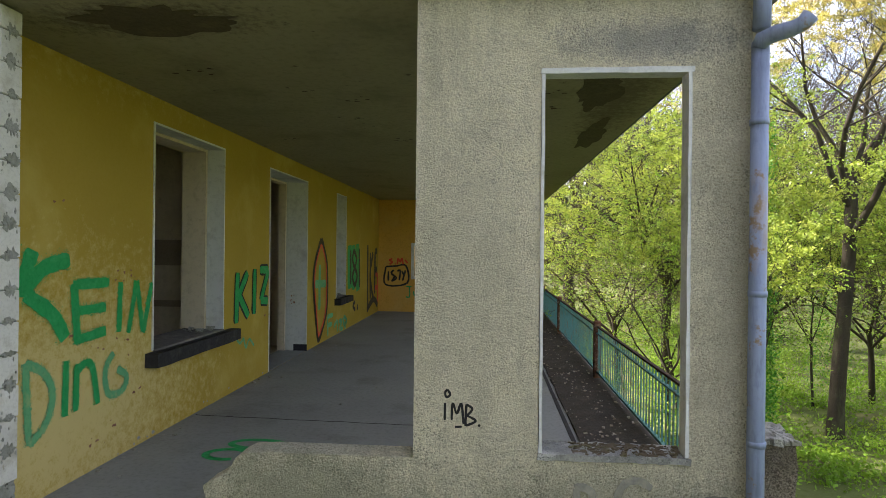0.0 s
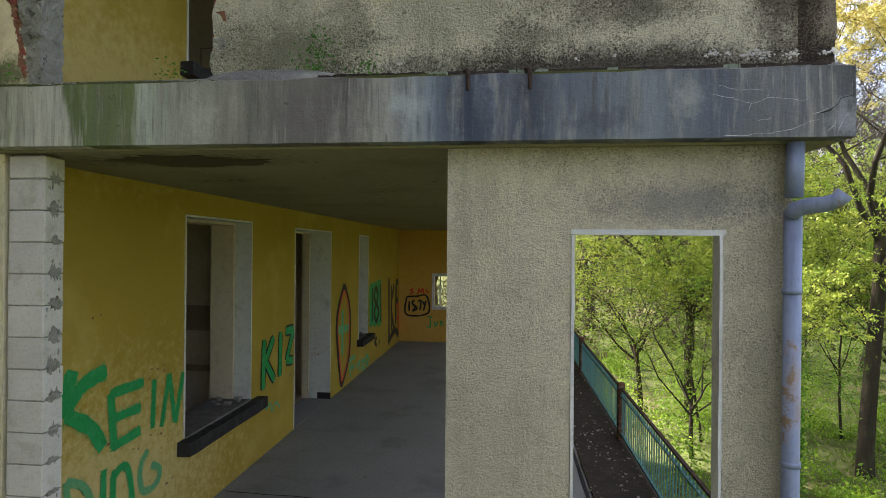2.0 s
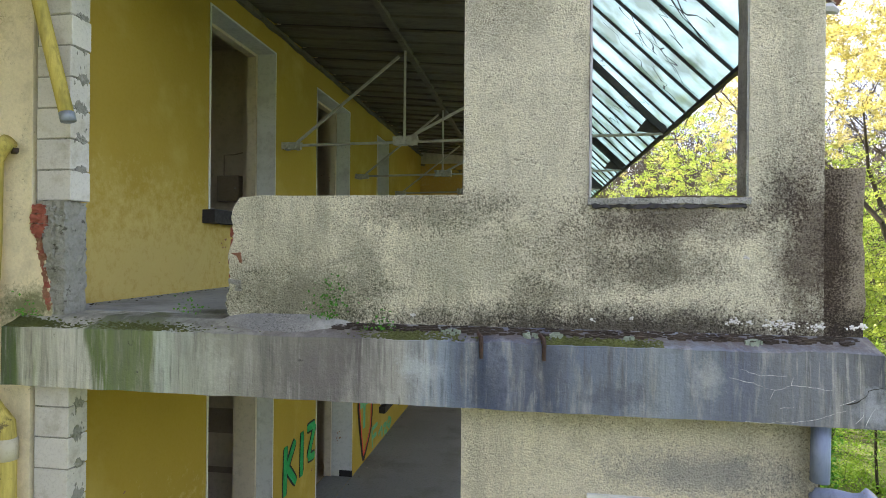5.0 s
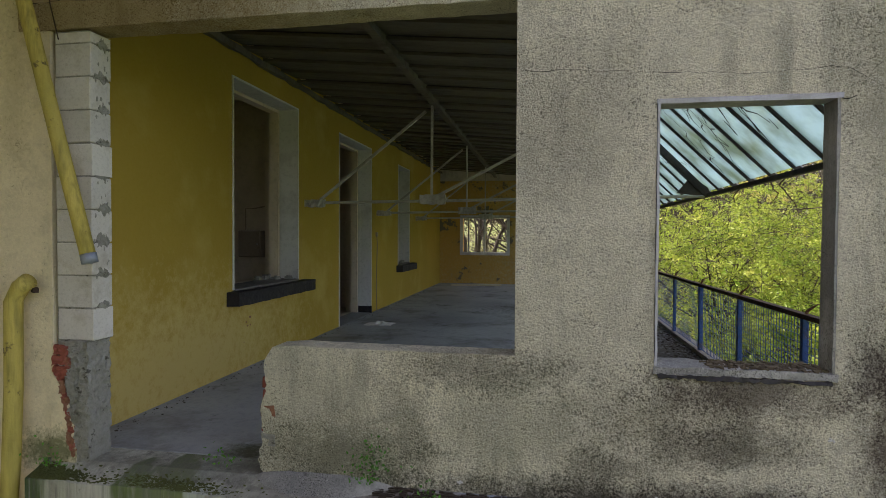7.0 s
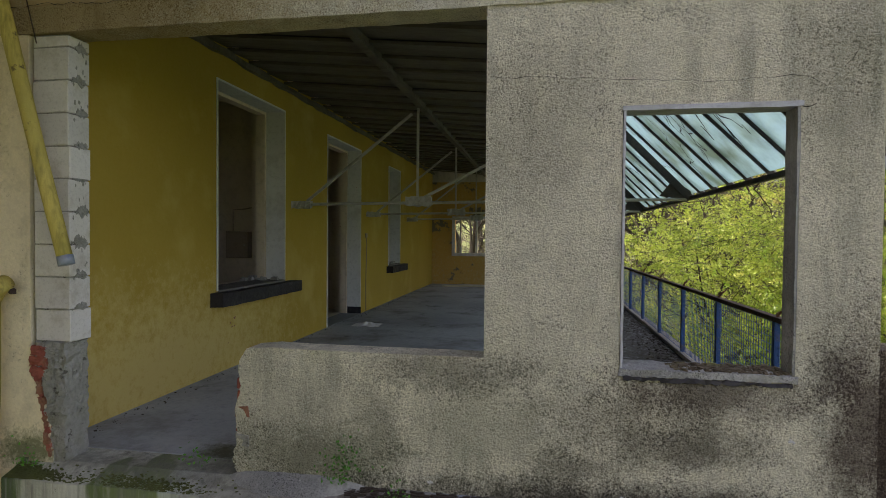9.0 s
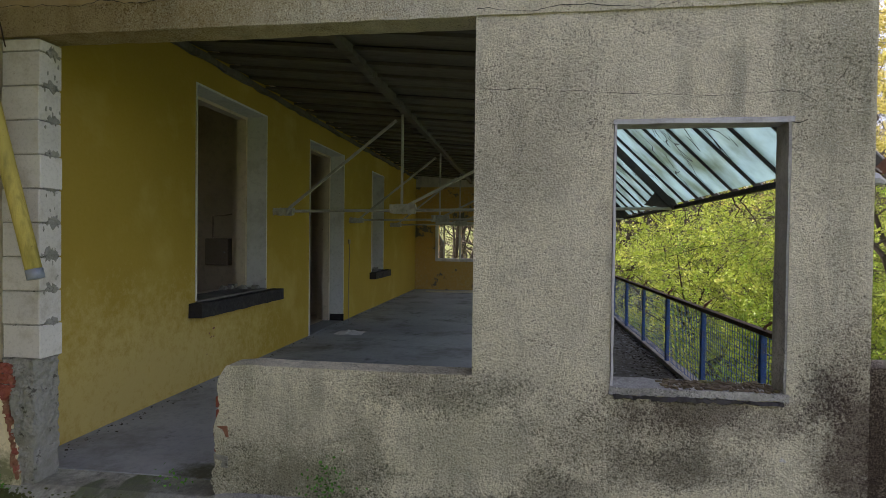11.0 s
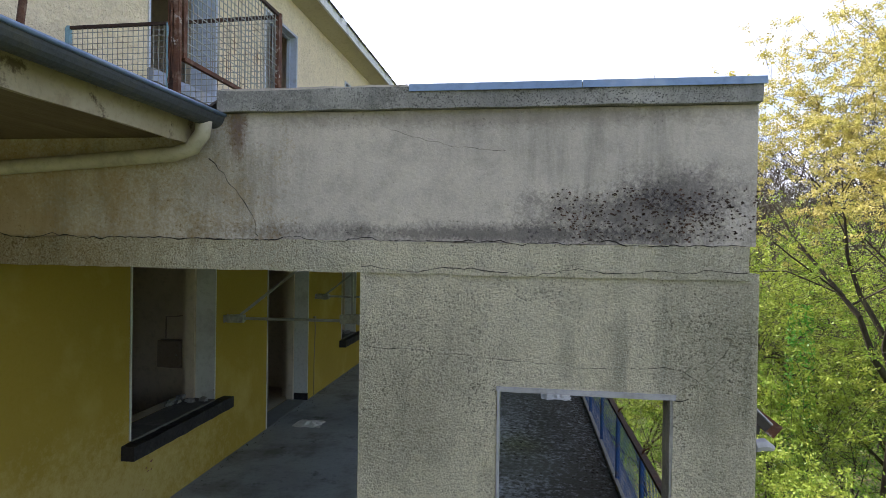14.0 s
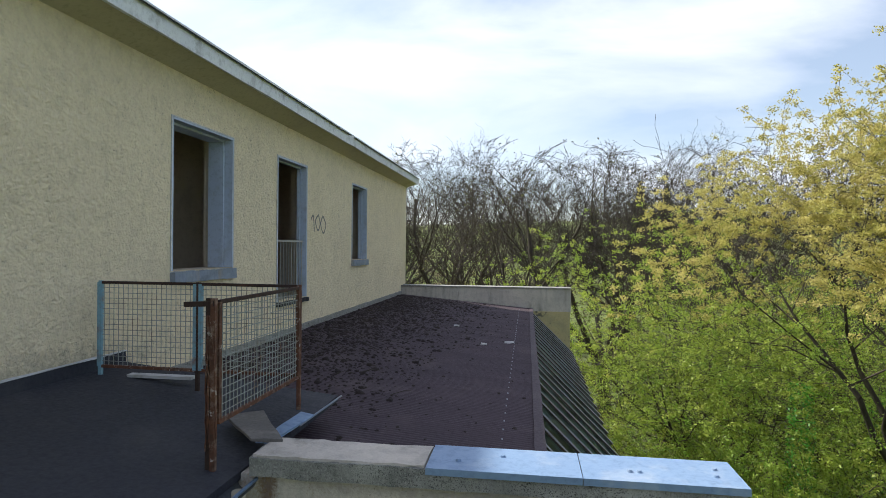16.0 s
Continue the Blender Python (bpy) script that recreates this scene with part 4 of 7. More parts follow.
# ---- openings of the main wall: linings, sills, frames ----


def lining(y0, y1, z0, z1, x_in, x_out, t, sill=True):
    """A U- or ring-shaped lining of an opening in the main wall."""
    bm = bmesh.new()
    box(bm, x_in, x_out, y0, y0 + t, z0, z1 - t)
    box(bm, x_in, x_out, y1 - t, y1, z0, z1 - t)
    box(bm, x_in, x_out, y0, y1, z1 - t, z1)
    return bm


def wall_window(name, y0, y1, z0, z1, face, white, dark, label, sill=True, depth=0.54, white_to=0.22):
    ob = thing(name, (face, (y0 + y1) / 2, z0), label, "window" if sill else "door", kind="structure")
    e = 0.004
    part("reveal", lining(y0 + e, y1 - e, z0 + e, z1 - e, face - white_to, face + 0.008, 0.022), white, ob, "painted reveal with chipped edges")
    part("inner_reveal", lining(y0 + e, y1 - e, z0 + e, z1 - e, face - depth, face - white_to - 0.005, 0.055), dark, ob, "bare grey inner reveal")
    if sill:
        bm = worn(one_box(face - depth + 0.02, face + 0.14, y0 - 0.11, y1 + 0.22, z0 - 0.15, z0 - 0.01), 0.14, 0.004, int(y0 * 100))
        ledge = part("window_sill", bm, SILL, ob, "dark stone sill with a worn edge")
        part("sill_board", worn(one_box(face - depth + 0.03, face + 0.020, y0 + 0.03, y1 - 0.03, z0 - 0.013, z0 + 0.012), 0.12, 0.002, int(y0 * 90)), DUSTY, ledge, "dusty grey sill top")
        rr = random.Random(int(y0 * 10) + int(z0 * 7))
        bm = bmesh.new()
        for _ in range(9):
            s = rr.uniform(0.012, 0.045)
            y = rr.uniform(y1 - 0.4, y1 - 0.06)
            x = face - rr.uniform(0.05, 0.42)
            box(bm, x - s, x + s, y - s * 0.8, y + s * 0.8, z0 + 0.006, z0 + 0.014 + s, jitter=s * 0.35, rnd=rr)
        part("rubble", bm, MORTAR, ledge, "crumbled plaster on the sill")
    else:
        part("foot", one_box(face - 0.24, face + 0.012, y1 - 0.032, y1 - 0.001, z0 + 0.006, z0 + 0.13), SILL, ob, "dark foot of the reveal")
        part("threshold", one_box(face - depth + 0.02, face - 0.003, y0 + 0.03, y1 - 0.03, z0 + 0.002, z0 + 0.010), FLOOR, ob, "bare screed threshold")
    return ob


for i, (y0, y1, z0, z1) in enumerate(LOW):
    wall_window(("window_%d" if i != 1 else "door_%d") % (i + 1), y0, y1, z0, z1, XW, WHITE, INNER, "empty white-lined window opening with a dark sill" if i != 1 else "empty doorway with a broad white reveal", i != 1, 0.54, 0.22 if i != 1 else 0.40)
for i, (y0, y1, z0, z1) in enumerate(MID):
    wall_window(("window_%d" if i != 1 else "door_%d") % (i + 4), y0, y1, z0, z1, XW - 0.001, WHITE, INNER, "empty white-lined window opening with a dark sill" if i != 1 else "empty doorway with a white reveal and dark foot", i != 1, 0.375, 0.25)
for i, (y0, y1, z0, z1) in enumerate(TOP):
    ob = thing(("window_%d" if i != 1 else "door_%d") % (i + 7), (XW, (y0 + y1) / 2, z0), "glassless pale blue window opening with a weathered sill" if i != 1 else "glassless doorway with a pale blue reveal and bars", "window" if i != 1 else "door", kind="structure")
    part("reveal", lining(y0 + 0.004, y1 - 0.004, z0 + 0.004, z1 - 0.004, XW - 0.10, XW + 0.012, 0.022), REVEAL_BLUE, ob, "white-edged reveal")
    part("inner_reveal", lining(y0 + 0.016, y1 - 0.016, z0 + 0.004, z1 - 0.016, XW - (0.31, 0.155, 0.19)[i], XW - 0.104, 0.034), REVEAL_BLUE, ob, "pale blue frame")
    part("window_sill", worn(one_box(XW - 0.155, XW + 0.06, y0 - 0.01, y1 + 0.02, z0 - (0.13 if i != 1 else 0.07), z0 - 0.006), 0.12, 0.006, 70 + i), ZINC if i != 1 else SILL, ob, "crumbling blue-grey sill")
    part("edge_bead", lining(y0 - 0.012, y1 + 0.012, z0, z1 + 0.012, XW + 0.001, XW + 0.014, 0.014), FRAME_WHITE, ob, "flaking white edge of the reveal")
    if i == 1:
        for k in range(11):
            part("bar", tube(bmesh.new(), [(XW - 0.06, y0 + 0.06 + k * (y1 - y0 - 0.12) / 10, z0 + 0.02), (XW - 0.06, y0 + 0.06 + k * (y1 - y0 - 0.12) / 10, z0 + 0.95)], 0.008, 6), STEEL, ob)
        part("rail", bar(bmesh.new(), (XW - 0.06, y0, z0 + 0.95), (XW - 0.06, y1, z0 + 0.95), 0.03), STEEL, ob, "thin steel guard rail")

# ---- openings of the end wall ----


def end_frame(name, x0, x1, z0, z1, mats, t, label, back):
    ob = thing(name, ((x0 + x1) / 2, YE, z0), label, "window", kind="structure")
    e = 0.003
    for nm, mt, b in (("jamb", mats[0], (x0 + e, x0 + t, YE - 0.006, back, z0 + 0.02, z1 - t)), ("jamb", mats[1], (x1 - t, x1 - e, YE - 0.006, back, z0 + 0.02, z1 - t)), ("head", mats[0], (x0 - 0.002, x1 + 0.012, YE - 0.008, back, z1 - t, z1 + 0.010))):
        part(nm, worn(one_box(*b), 0.16, 0.002, int(100 * b[0])), mt, ob)
    part("window_sill", worn(one_box(x0 - 0.002, x1 + 0.006, YE - 0.008, YE2 + 0.03, z0 - 0.02, z0 + 0.018), 0.09, 0.005, 31), mats[2], ob, "crumbling mossy sill")
    return ob


end_frame("window_11", 0.60, 1.445, 0.76, 2.985, (FRAME_WHITE, FRAME_WHITE, COPING), 0.022, "glassless window opening with a weathered white frame", YE + 0.105)
end_frame("window_12", 0.595, 1.45, 4.66, 6.05, (FRAME_GREY, COPING, COPING), 0.016, "glassless window opening with a grey weathered frame", YE + 0.135)
# dark strip standing in for the sharp shadow and stain below the sill
part("sill_edge", worn(one_box(0.612, 1.435, YE - 0.012, YE + 0.02, 4.618, 4.638), 0.03, 0.008, 37), SILL, bpy.data.objects["window_12"], "dark ragged strip for the shadow and stain under the sill")
part_rnd = random.Random(77)
for (x0, x1, zt, nn, nm) in ((0.80, 1.42, 0.780, 420, "sill_dirt"), (0.86, 1.43, 4.682, 520, "sill_dirt")):
    bm = bmesh.new()
    for _ in range(nn):
        s = 0.0025 + 0.009 * part_rnd.random() ** 2.5
        x, y = part_rnd.uniform(x0, x1), YE + 0.19 * part_rnd.random() ** 0.7
        box(bm, x - s * 1.4, x + s * 1.4, y - s, y + s, zt - 0.004, zt + s * 0.6, jitter=s * 0.6, rnd=part_rnd)
    tagged(link(nm, bm, SILL_DIRT), "dark leaf crumbs and dirt on the sill", "dirt", kind="stuff")

# ---- block pier and broken masonry beside the facade ----


def block_pier(z0, z1, seed):
    rr = random.Random(seed)
    ob = thing("block_pier", (-2.9, YE + 0.09, z0), "jamb of white aerated concrete blocks with smeared mortar", "pier", "block piers")
    bed = part("mortar", one_box(-3.0, -2.756, YE + 0.008, YE + 0.165, z0, z1), MORTAR, ob, "grey recessed mortar core")
    me = link("block", one_box(-0.128, 0.128, -0.084, 0.084, -0.0995, 0.0995, bevel=0.005), BLOCK)
    data = me.data
    bpy.data.objects.remove(me)
    k, z = 0, z0 + 0.1
    while z + 0.1 <= z1 + 0.04:
        piece("block", data, ob, Matrix.Translation((-2.872 + rr.uniform(-0.004, 0.004), YE + 0.086 + rr.uniform(-0.004, 0.004), z)) @ Euler((0, 0, rr.uniform(-0.01, 0.01))).to_matrix().to_4x4())
        z += 0.2065
    rest = z1 - (z - 0.1) - 0.008
    if rest > 0.03:
        piece("block", data, ob, Matrix.Translation((-2.870, YE + 0.086, z - 0.1 + rest / 2)) @ Matrix.Diagonal((1, 1, rest / 0.2, 1)))
    z = z0 + 0.203
    while z < z1:
        bm = bmesh.new()
        n = 26
        cy, w, h = YE + 0.095 + rr.uniform(-0.015, 0.01), rr.uniform(0.045, 0.07), rr.uniform(0.022, 0.05)
        pts = [(min(cy + w * math.cos(2 * math.pi * a / n) * rr.uniform(0.6, 1.15), YE + 0.168), z + 0.010 + h * math.sin(2 * math.pi * a / n) * rr.uniform(0.35, 1.5)) for a in range(n)]
        extrude(bm, pts, "x", -2.747, -2.741 + rr.uniform(0, 0.002))
        for _ in range(rr.randint(3, 7)):
            py, pz, ps = YE + rr.uniform(0.02, 0.155), z + rr.uniform(-0.07, 0.10), rr.uniform(0.003, 0.010)
            pts = [(py + ps * math.cos(2 * math.pi * a / 7) * rr.uniform(0.4, 1.2), pz + 2.0 * ps * math.sin(2 * math.pi * a / 7) * rr.uniform(0.4, 1.3)) for a in range(7)]
            extrude(bm, pts, "x", -2.746, -2.7425)
        part("mortar_smear", bm, MORTAR, bed, "smeared mortar on the joint")
        z += 0.2065
    return ob


block_pier(0.42, 3.46, 1)
block_pier(4.68, 6.61, 2)
for (z0, z1, sd) in ((-0.6, 0.42, 7), (3.90, 4.68, 9)):
    rr = random.Random(sd)
    ob = thing("broken_masonry", (-2.9, YE, z0), "torn-off wall end of crumbling mortar and red brick", "rubble wall", "broken masonry")
    bm = worn(one_box(-2.985, -2.765, YE - 0.015, YE + 0.17, z0, z1 - 0.004), 0.028, 0.0075, sd)
    core = part("mortar_core", bm, MORTAR, ob)
    for k in range(26):
        s_ = rr.uniform(0.012, 0.032)
        x_, z_ = rr.uniform(-2.88, -2.785), rr.uniform(z1 - 0.48, z1 - 0.02)
        part("mortar_lump", worn(one_box(x_ - s_, x_ + s_, YE - 0.030, YE + 0.01, z_ - s_, z_ + s_), 0.025, 0.008, 300 + k), MORTAR, core)
    for k, (x, z, w) in enumerate(((-3.0, z1 - 0.06, 0.10), (-3.012, z1 - 0.125, 0.125), (-3.005, z1 - 0.19, 0.115))):
        part("brick", worn(one_box(x, x + w, YE - 0.030, YE + 0.05, z - 0.029, z + 0.029), 0.022, 0.007, 200 + k), BRICK, ob)
    for k in range(14):
        z = z1 - 0.235 - k * 0.036
        x = -2.975 + 0.0085 * k - (0.02 if k > 9 else 0) + rr.uniform(-0.006, 0.006)
        w = rr.uniform(0.022, 0.040)
        part("brick_edge", worn(one_box(x, x + w, YE - 0.030, YE + 0.04, z - 0.022, z + 0.021), 0.014, 0.007, 230 + k), BRICK_DUST if k % 3 else BRICK, ob)

ob = thing("broken_bricks", (-1.6, YE + 0.1, 3.93), "red bricks bared at the broken end of the parapet", "brick")
rr = random.Random(12)
for k in range(7):
    z = 4.06 + k * 0.083
    part("brick", one_box(-1.612 + rr.uniform(-0.014, 0.008) + (0.03 if k == 6 else 0), -1.52, YE - 0.002 + 0.02 * rr.random(), YE2 - 0.03, z - 0.039, z + 0.039, bevel=0.006, jitter=0.007, rnd=rr), BRICK if k in (2, 4, 5) else BRICK_DUST if k == 3 else MORTAR, ob)

# ---- rainwater pipes ----
dp = thing("downpipe", (1.79, 3.02, -3.3), "weathered blue-grey zinc downpipe with brown stains", "pipe")
dpp = part("pipe", tube(bmesh.new(), [(1.772, 3.025, -3.3), (1.772, 3.025, 1.0), (1.778, 3.025, 3.10)], 0.045, 16), PIPE_PAINT, dp, smooth=True)
part("stub", tube(bmesh.new(), [(1.785, 3.03, 3.17), (1.79, 3.03, 3.47)], 0.046, 16), PIPE_PAINT, dp, smooth=True)
part("elbow", tube(bmesh.new(), [(1.763, 3.015, 3.06), (1.778, 3.0, 3.105), (1.825, 2.955, 3.12), (1.885, 2.905, 3.125), (1.925, 2.88, 3.143), (1.952, 2.865, 3.178)], [0.042, 0.047, 0.044, 0.042, 0.042, 0.044], 14), PIPE_PAINT, dp, "bent elbow pipe pointing outwards", True)
for z in (0.9, 1.72, 2.66):
    part("collar", tube(bmesh.new(), [(1.775, 3.025, z - 0.016), (1.775, 3.025, z + 0.016)], 0.049, 16), PIPE_PAINT, dpp, "pipe clip", True)

yp = thing("loose_pipe", (-2.8, 3.0, 5.2), "loose mossy yellow downpipe hanging askew", "pipe", "yellow pipes")
ypp = part("pipe", tube(bmesh.new(), [(-3.22, 2.98, 7.2), (-3.09, 2.98, 6.75), (-2.86, 2.985, 5.90), (-2.662, 2.99, 5.19)], 0.043, 14), PIPE_YELLOW, yp, smooth=True)
part("rim", tube(bmesh.new(), [(-2.672, 2.99, 5.23), (-2.658, 2.99, 5.175)], 0.046, 14), ZINC, ypp, "grey cut end", True)
part("clip_wire", tube(bmesh.new(), [(-3.06, 3.06, 7.05), (-2.94, 3.07, 6.55)], 0.004, 5), RUST_DARK, yp, "thin loose wire")
yd = thing("yellow_downpipe", (-3.3, 3.0, -3.3), "broken yellow downpipe bent round the slab", "pipe", "yellow pipes")
ydu = part("upper_pipe", tube(bmesh.new(), [(-3.10, 3.0, 5.06), (-3.16, 3.0, 5.02), (-3.215, 3.0, 4.93), (-3.22, 3.0, 4.4), (-3.235, 2.99, 3.9), (-3.25, 2.97, 3.55)], 0.052, 14), PIPE_YELLOW, yd, smooth=True)
ydl = part("lower_pipe", tube(bmesh.new(), [(-3.25, 2.97, 3.6), (-3.24, 2.97, 3.42), (-3.16, 2.98, 3.30), (-3.10, 3.0, 3.22), (-3.09, 3.0, 3.05), (-3.09, 3.0, -3.3)], 0.050, 14), PIPE_YELLOW, yd, smooth=True)
part("socket", tube(bmesh.new(), [(-3.09, 3.0, 3.12), (-3.09, 3.0, 2.98)], 0.058, 14), PIPE_CREAM, ydl, "pipe socket", True)
part("clip", bar(bmesh.new(), (-3.13, 3.06, 5.0), (-3.05, 3.0, 5.0), 0.03), RUST_DARK, ydu, "rusted pipe clip")

# ---- lower terrace: fence, litter, joints ----
FX = 1.97
fence = thing("terrace_fence", (FX, 10.0, 0.0), "faded blue-green steel bar fence with rusty posts", "fence")
for z, h in ((0.80, 0.022), (0.70, 0.016), (0.12, 0.03)):
    part("rail", bar(bmesh.new(), (FX, 3.42, z), (FX, 17.2, z), 0.04, h), FENCE_BLUE if z < 0.75 else RUST_DARK, fence)
for y in (4.05, 8.62, 13.2, 17.1):
    part("post", one_box(FX - 0.05, FX + 0.05, y - 0.05, y + 0.05, 0.0, 0.88, bevel=0.006), RUST, fence, "rusty brown square post")
barme = link("fence_bar", bar(bmesh.new(), (0, 0, 0.10), (0, 0, 0.80), 0.014), FENCE_BLUE)
bardata = barme.data
bpy.data.objects.remove(barme)
for k in range(125):
    piece("fence_bar", bardata, fence, Matrix.Translation((FX, 3.5 + k * 0.109, 0.0)))
structure("litter_strip", worn(one_box(1.25, 2.02, YE2 + 0.05, 17.2, 0.002, 0.02), 0.25, 0.008, 15), LITTER, "strip of dark wet leaf litter along the fence", "litter")
structure("drain_channel", one_box(1.17, 1.215, YE2 + 0.02, 17.2, -0.002, 0.006), SILL, "narrow dark drain along the terrace", "drain")
rr = random.Random(21)
bm = bmesh.new()
for _ in range(520):
    s = 0.004 + 0.014 * rr.random() ** 2
    x, y = rr.uniform(1.22, 1.97), 3.4 + 11 * rr.random() ** 1.6
    box(bm, x - s, x + s, y - s * 1.4, y + s * 1.4, 0.018, 0.022 + s * 0.5, jitter=s * 0.5, rnd=rr)
tagged(link("pale_leaves", bm, DRY_LEAF), "pale scraps and dry leaves in the litter", "litter", kind="stuff")
bm = bmesh.new()
prev = None
for k in range(26):
    x = XW + 0.05 + k * 0.125
    y = 6.12 - 0.05 * k / 10 + rr.uniform(-0.012, 0.012)
    w = 0.010
    cur = (bm.verts.new((x, y - w, 0.003)), bm.verts.new((x, y + w, 0.003)))
    if prev:
        bm.faces.new((prev[0], cur[0], cur[1], prev[1]))
    prev = cur
structure("floor_joint", bm, CRACK, "dark open joint across the screed", "joint")
bm = bmesh.new()
for _ in range(120):
    s = rr.uniform(0.005, 0.02)
    x, y = rr.uniform(-3.0, 1.1), rr.uniform(3.5, 16.5)
    if rr.random() < 0.6:
        x = XW + 0.02 + abs(rr.gauss(0, 0.12))
    box(bm, x - s, x + s, y - s, y + s, 0.0, s * 0.8, jitter=s * 0.4, rnd=rr)
tagged(link("plaster_crumbs", bm, MORTAR), "plaster crumbs swept along the terrace wall", "rubble", kind="stuff")
bm = bmesh.new()
for _ in range(60):
    a, b = rr.uniform(1.85, 2.03), rr.uniform(YE, YE2 + 0.1)
    s = rr.uniform(0.01, 0.035)
    box(bm, a - s, a + s, b - s, b + s, 0.87, 0.88 + s, jitter=s * 0.4, rnd=rr)
tagged(link("stub_rubble", bm, MORTAR), "broken plaster heaped on the parapet stub", "rubble", kind="stuff")

# ---- upper terrace: fence with wire mesh ----
UX, UZ = 1.88, Z2
uf = thing("mesh_fence", (UX, 10, UZ), "blue steel fence with wire mesh and a rusty angle rail", "fence")
ys = [3.42 + 0.0] + [4.50 + 1.40 * k for k in range(9)]
part("rail", bar(bmesh.new(), (UX, 3.35, UZ + 0.86), (UX, 16.8, UZ + 0.80), 0.06, 0.035), RUST_DARK, uf, "dark rusted angle rail")
part("kerb", one_box(UX - 0.04, UX + 0.10, YE2, 16.8, UZ, UZ + 0.06), MORTAR, uf, "low mortar kerb")
for k, y in enumerate(ys):
    post_ = part("post", one_box(UX - 0.022, UX + 0.022, y - 0.022, y + 0.022, UZ, UZ + 0.85, bevel=0.004), POST_BLUE, uf, "blue square post")
    part("spike", tube(bmesh.new(), [(UX, y, UZ + 0.85), (UX + 0.01, y - 0.03, UZ + 0.90), (UX + 0.05, y - 0.10, UZ + 0.955)], [0.012, 0.012, 0.004], 6), RUST, post_, "bent rusty outrigger")
for y0, y1 in zip(ys, ys[1:]):
    bm = bmesh.new()
    n = int((y1 - y0) / 0.055)
    for k in range(n + 1):
        y = y0 + (y1 - y0) * k / n
        box(bm, UX - 0.002, UX + 0.002, y - 0.0022, y + 0.0022, UZ + 0.07, UZ + 0.83)
    for k in range(14):
        z = UZ + 0.08 + k * 0.057
        box(bm, UX - 0.0022, UX + 0.0018, y0, y1, z - 0.002, z + 0.002)
    part("wire_mesh", bm, POST_BLUE, uf, "blue wire mesh panel")

# ---- upper terrace roof: trusses, ceiling, glazing ----


def roof_z(x):
    return 7.40 - (x - XW) * 0.089


for i, y in enumerate((7.13, 10.38, 13.63)):
    tr = thing("roof_truss", (-0.6, y, 5.85), "slender dusty steel roof truss with a tie rod", "truss", "roof trusses")
    rod = part("tie_rod", tube(bmesh.new(), [(XW + 0.05, y, 5.775), (1.86, y, 5.83)], 0.019, 8), STEEL, tr)
    part("wall_bracket", worn(one_box(XW + 0.0, XW + 0.26, y - 0.05, y + 0.05, 5.725, 5.815), 0.06, 0.010, 40 + i), STEEL, rod, "lumpy mortar-crusted bracket")
    part("strut", bar(bmesh.new(), (XW + 0.20, y, 5.815), (-1.48, y, 6.93), 0.032), STEEL, tr)
    part("hanger", bar(bmesh.new(), (-1.40, y, 5.82), (-1.40, y, 7.0), 0.028), STEEL, tr)
    part("strut", bar(bmesh.new(), (-1.36, y, 5.84), (0.82, y, 6.95), 0.032), STEEL, tr)
    part("gusset", worn(one_box(-1.55, -1.22, y - 0.03, y + 0.03, 5.755, 5.87), 0.07, 0.010, 44 + i), STEEL, rod, "crusted node plate")
    part("rafter", bar(bmesh.new(), (0.80, y, 6.96), (1.90, y, 5.84), 0.06, 0.08), BAR, tr, "dark sloping rafter")
    bm = bmesh.new()
    extrude(bm, [(1.55, 5.87), (1.92, 5.82), (1.90, 5.93), (1.70, 6.06)], "y", y - 0.012, y + 0.012)
    part("plate", bm, BAR, tr, "dark triangular end plate")
pur = thing("roof_purlin", (-1.3, 10, 7.0), "long steel purlin under the terrace roof", "beam")
part("web", one_box(-1.450, -1.418, YE2 + 0.02, YB2, 7.09, 7.20), CEILING_WOOD, pur)
part("flange", one_box(-1.475, -1.395, YE2 + 0.02, YB2, 7.072, 7.089), CEILING_WOOD, pur)

bm = bmesh.new()
k, y = 0, YE2 + 0.03
rr = random.Random(31)
while y < YB2 - 0.05:
    w = 0.44
    d = -0.10 + rr.uniform(-0.006, 0.006)
    y2 = min(y + w, YB2)
    for (xa, xb) in ((XW + 0.003, 0.80),):
        a = [bm.verts.new(p) for p in ((xa, y, roof_z(xa) + d), (xb, y, roof_z(xb) + d), (xb, y2, roof_z(xb) + d + 0.035), (xa, y2, roof_z(xa) + d + 0.035))]
        b = [bm.verts.new(v.co + Vector((0, 0, 0.03))) for v in a]
        bm.faces.new(a[::-1])
        bm.faces.new(b)
        for q in range(4):
            bm.faces.new((a[q], a[(q + 1) % 4], b[(q + 1) % 4], b[q]))
    y += w
structure("ceiling_upper", bm, CEILING_WOOD, "grey mottled panels lapped under the terrace roof", "ceiling")
structure("ceiling_trim", worn(one_box(XW + 0.001, XW + 0.06, YE2 + 0.03, YB2, 7.21, 7.27), 0.15, 0.012, 33), CEILING_WOOD, "ragged timber batten along the wall head", "trim")

# corrugated roof sheet
ny = 1500
yy = np.linspace(YE2 + 0.02, YB2 + 0.02, ny)
xx = np.array([XW + 0.003, -2.0, -1.0, 0.0, 0.84])
rv = np.array([(x, y, roof_z(x) + 0.008 * math.sin(2 * math.pi * y / 0.055)) for y in yy for x in xx])
rf = [(j * 5 + i, j * 5 + i + 1, (j + 1) * 5 + i + 1, (j + 1) * 5 + i) for j in range(ny - 1) for i in range(4)]
tagged(new("roof_sheet", quick("roof_sheet", rv, rf, CORRUGATED, True)), "brown corrugated roof sheets strewn with moss", "roof", kind="structure")
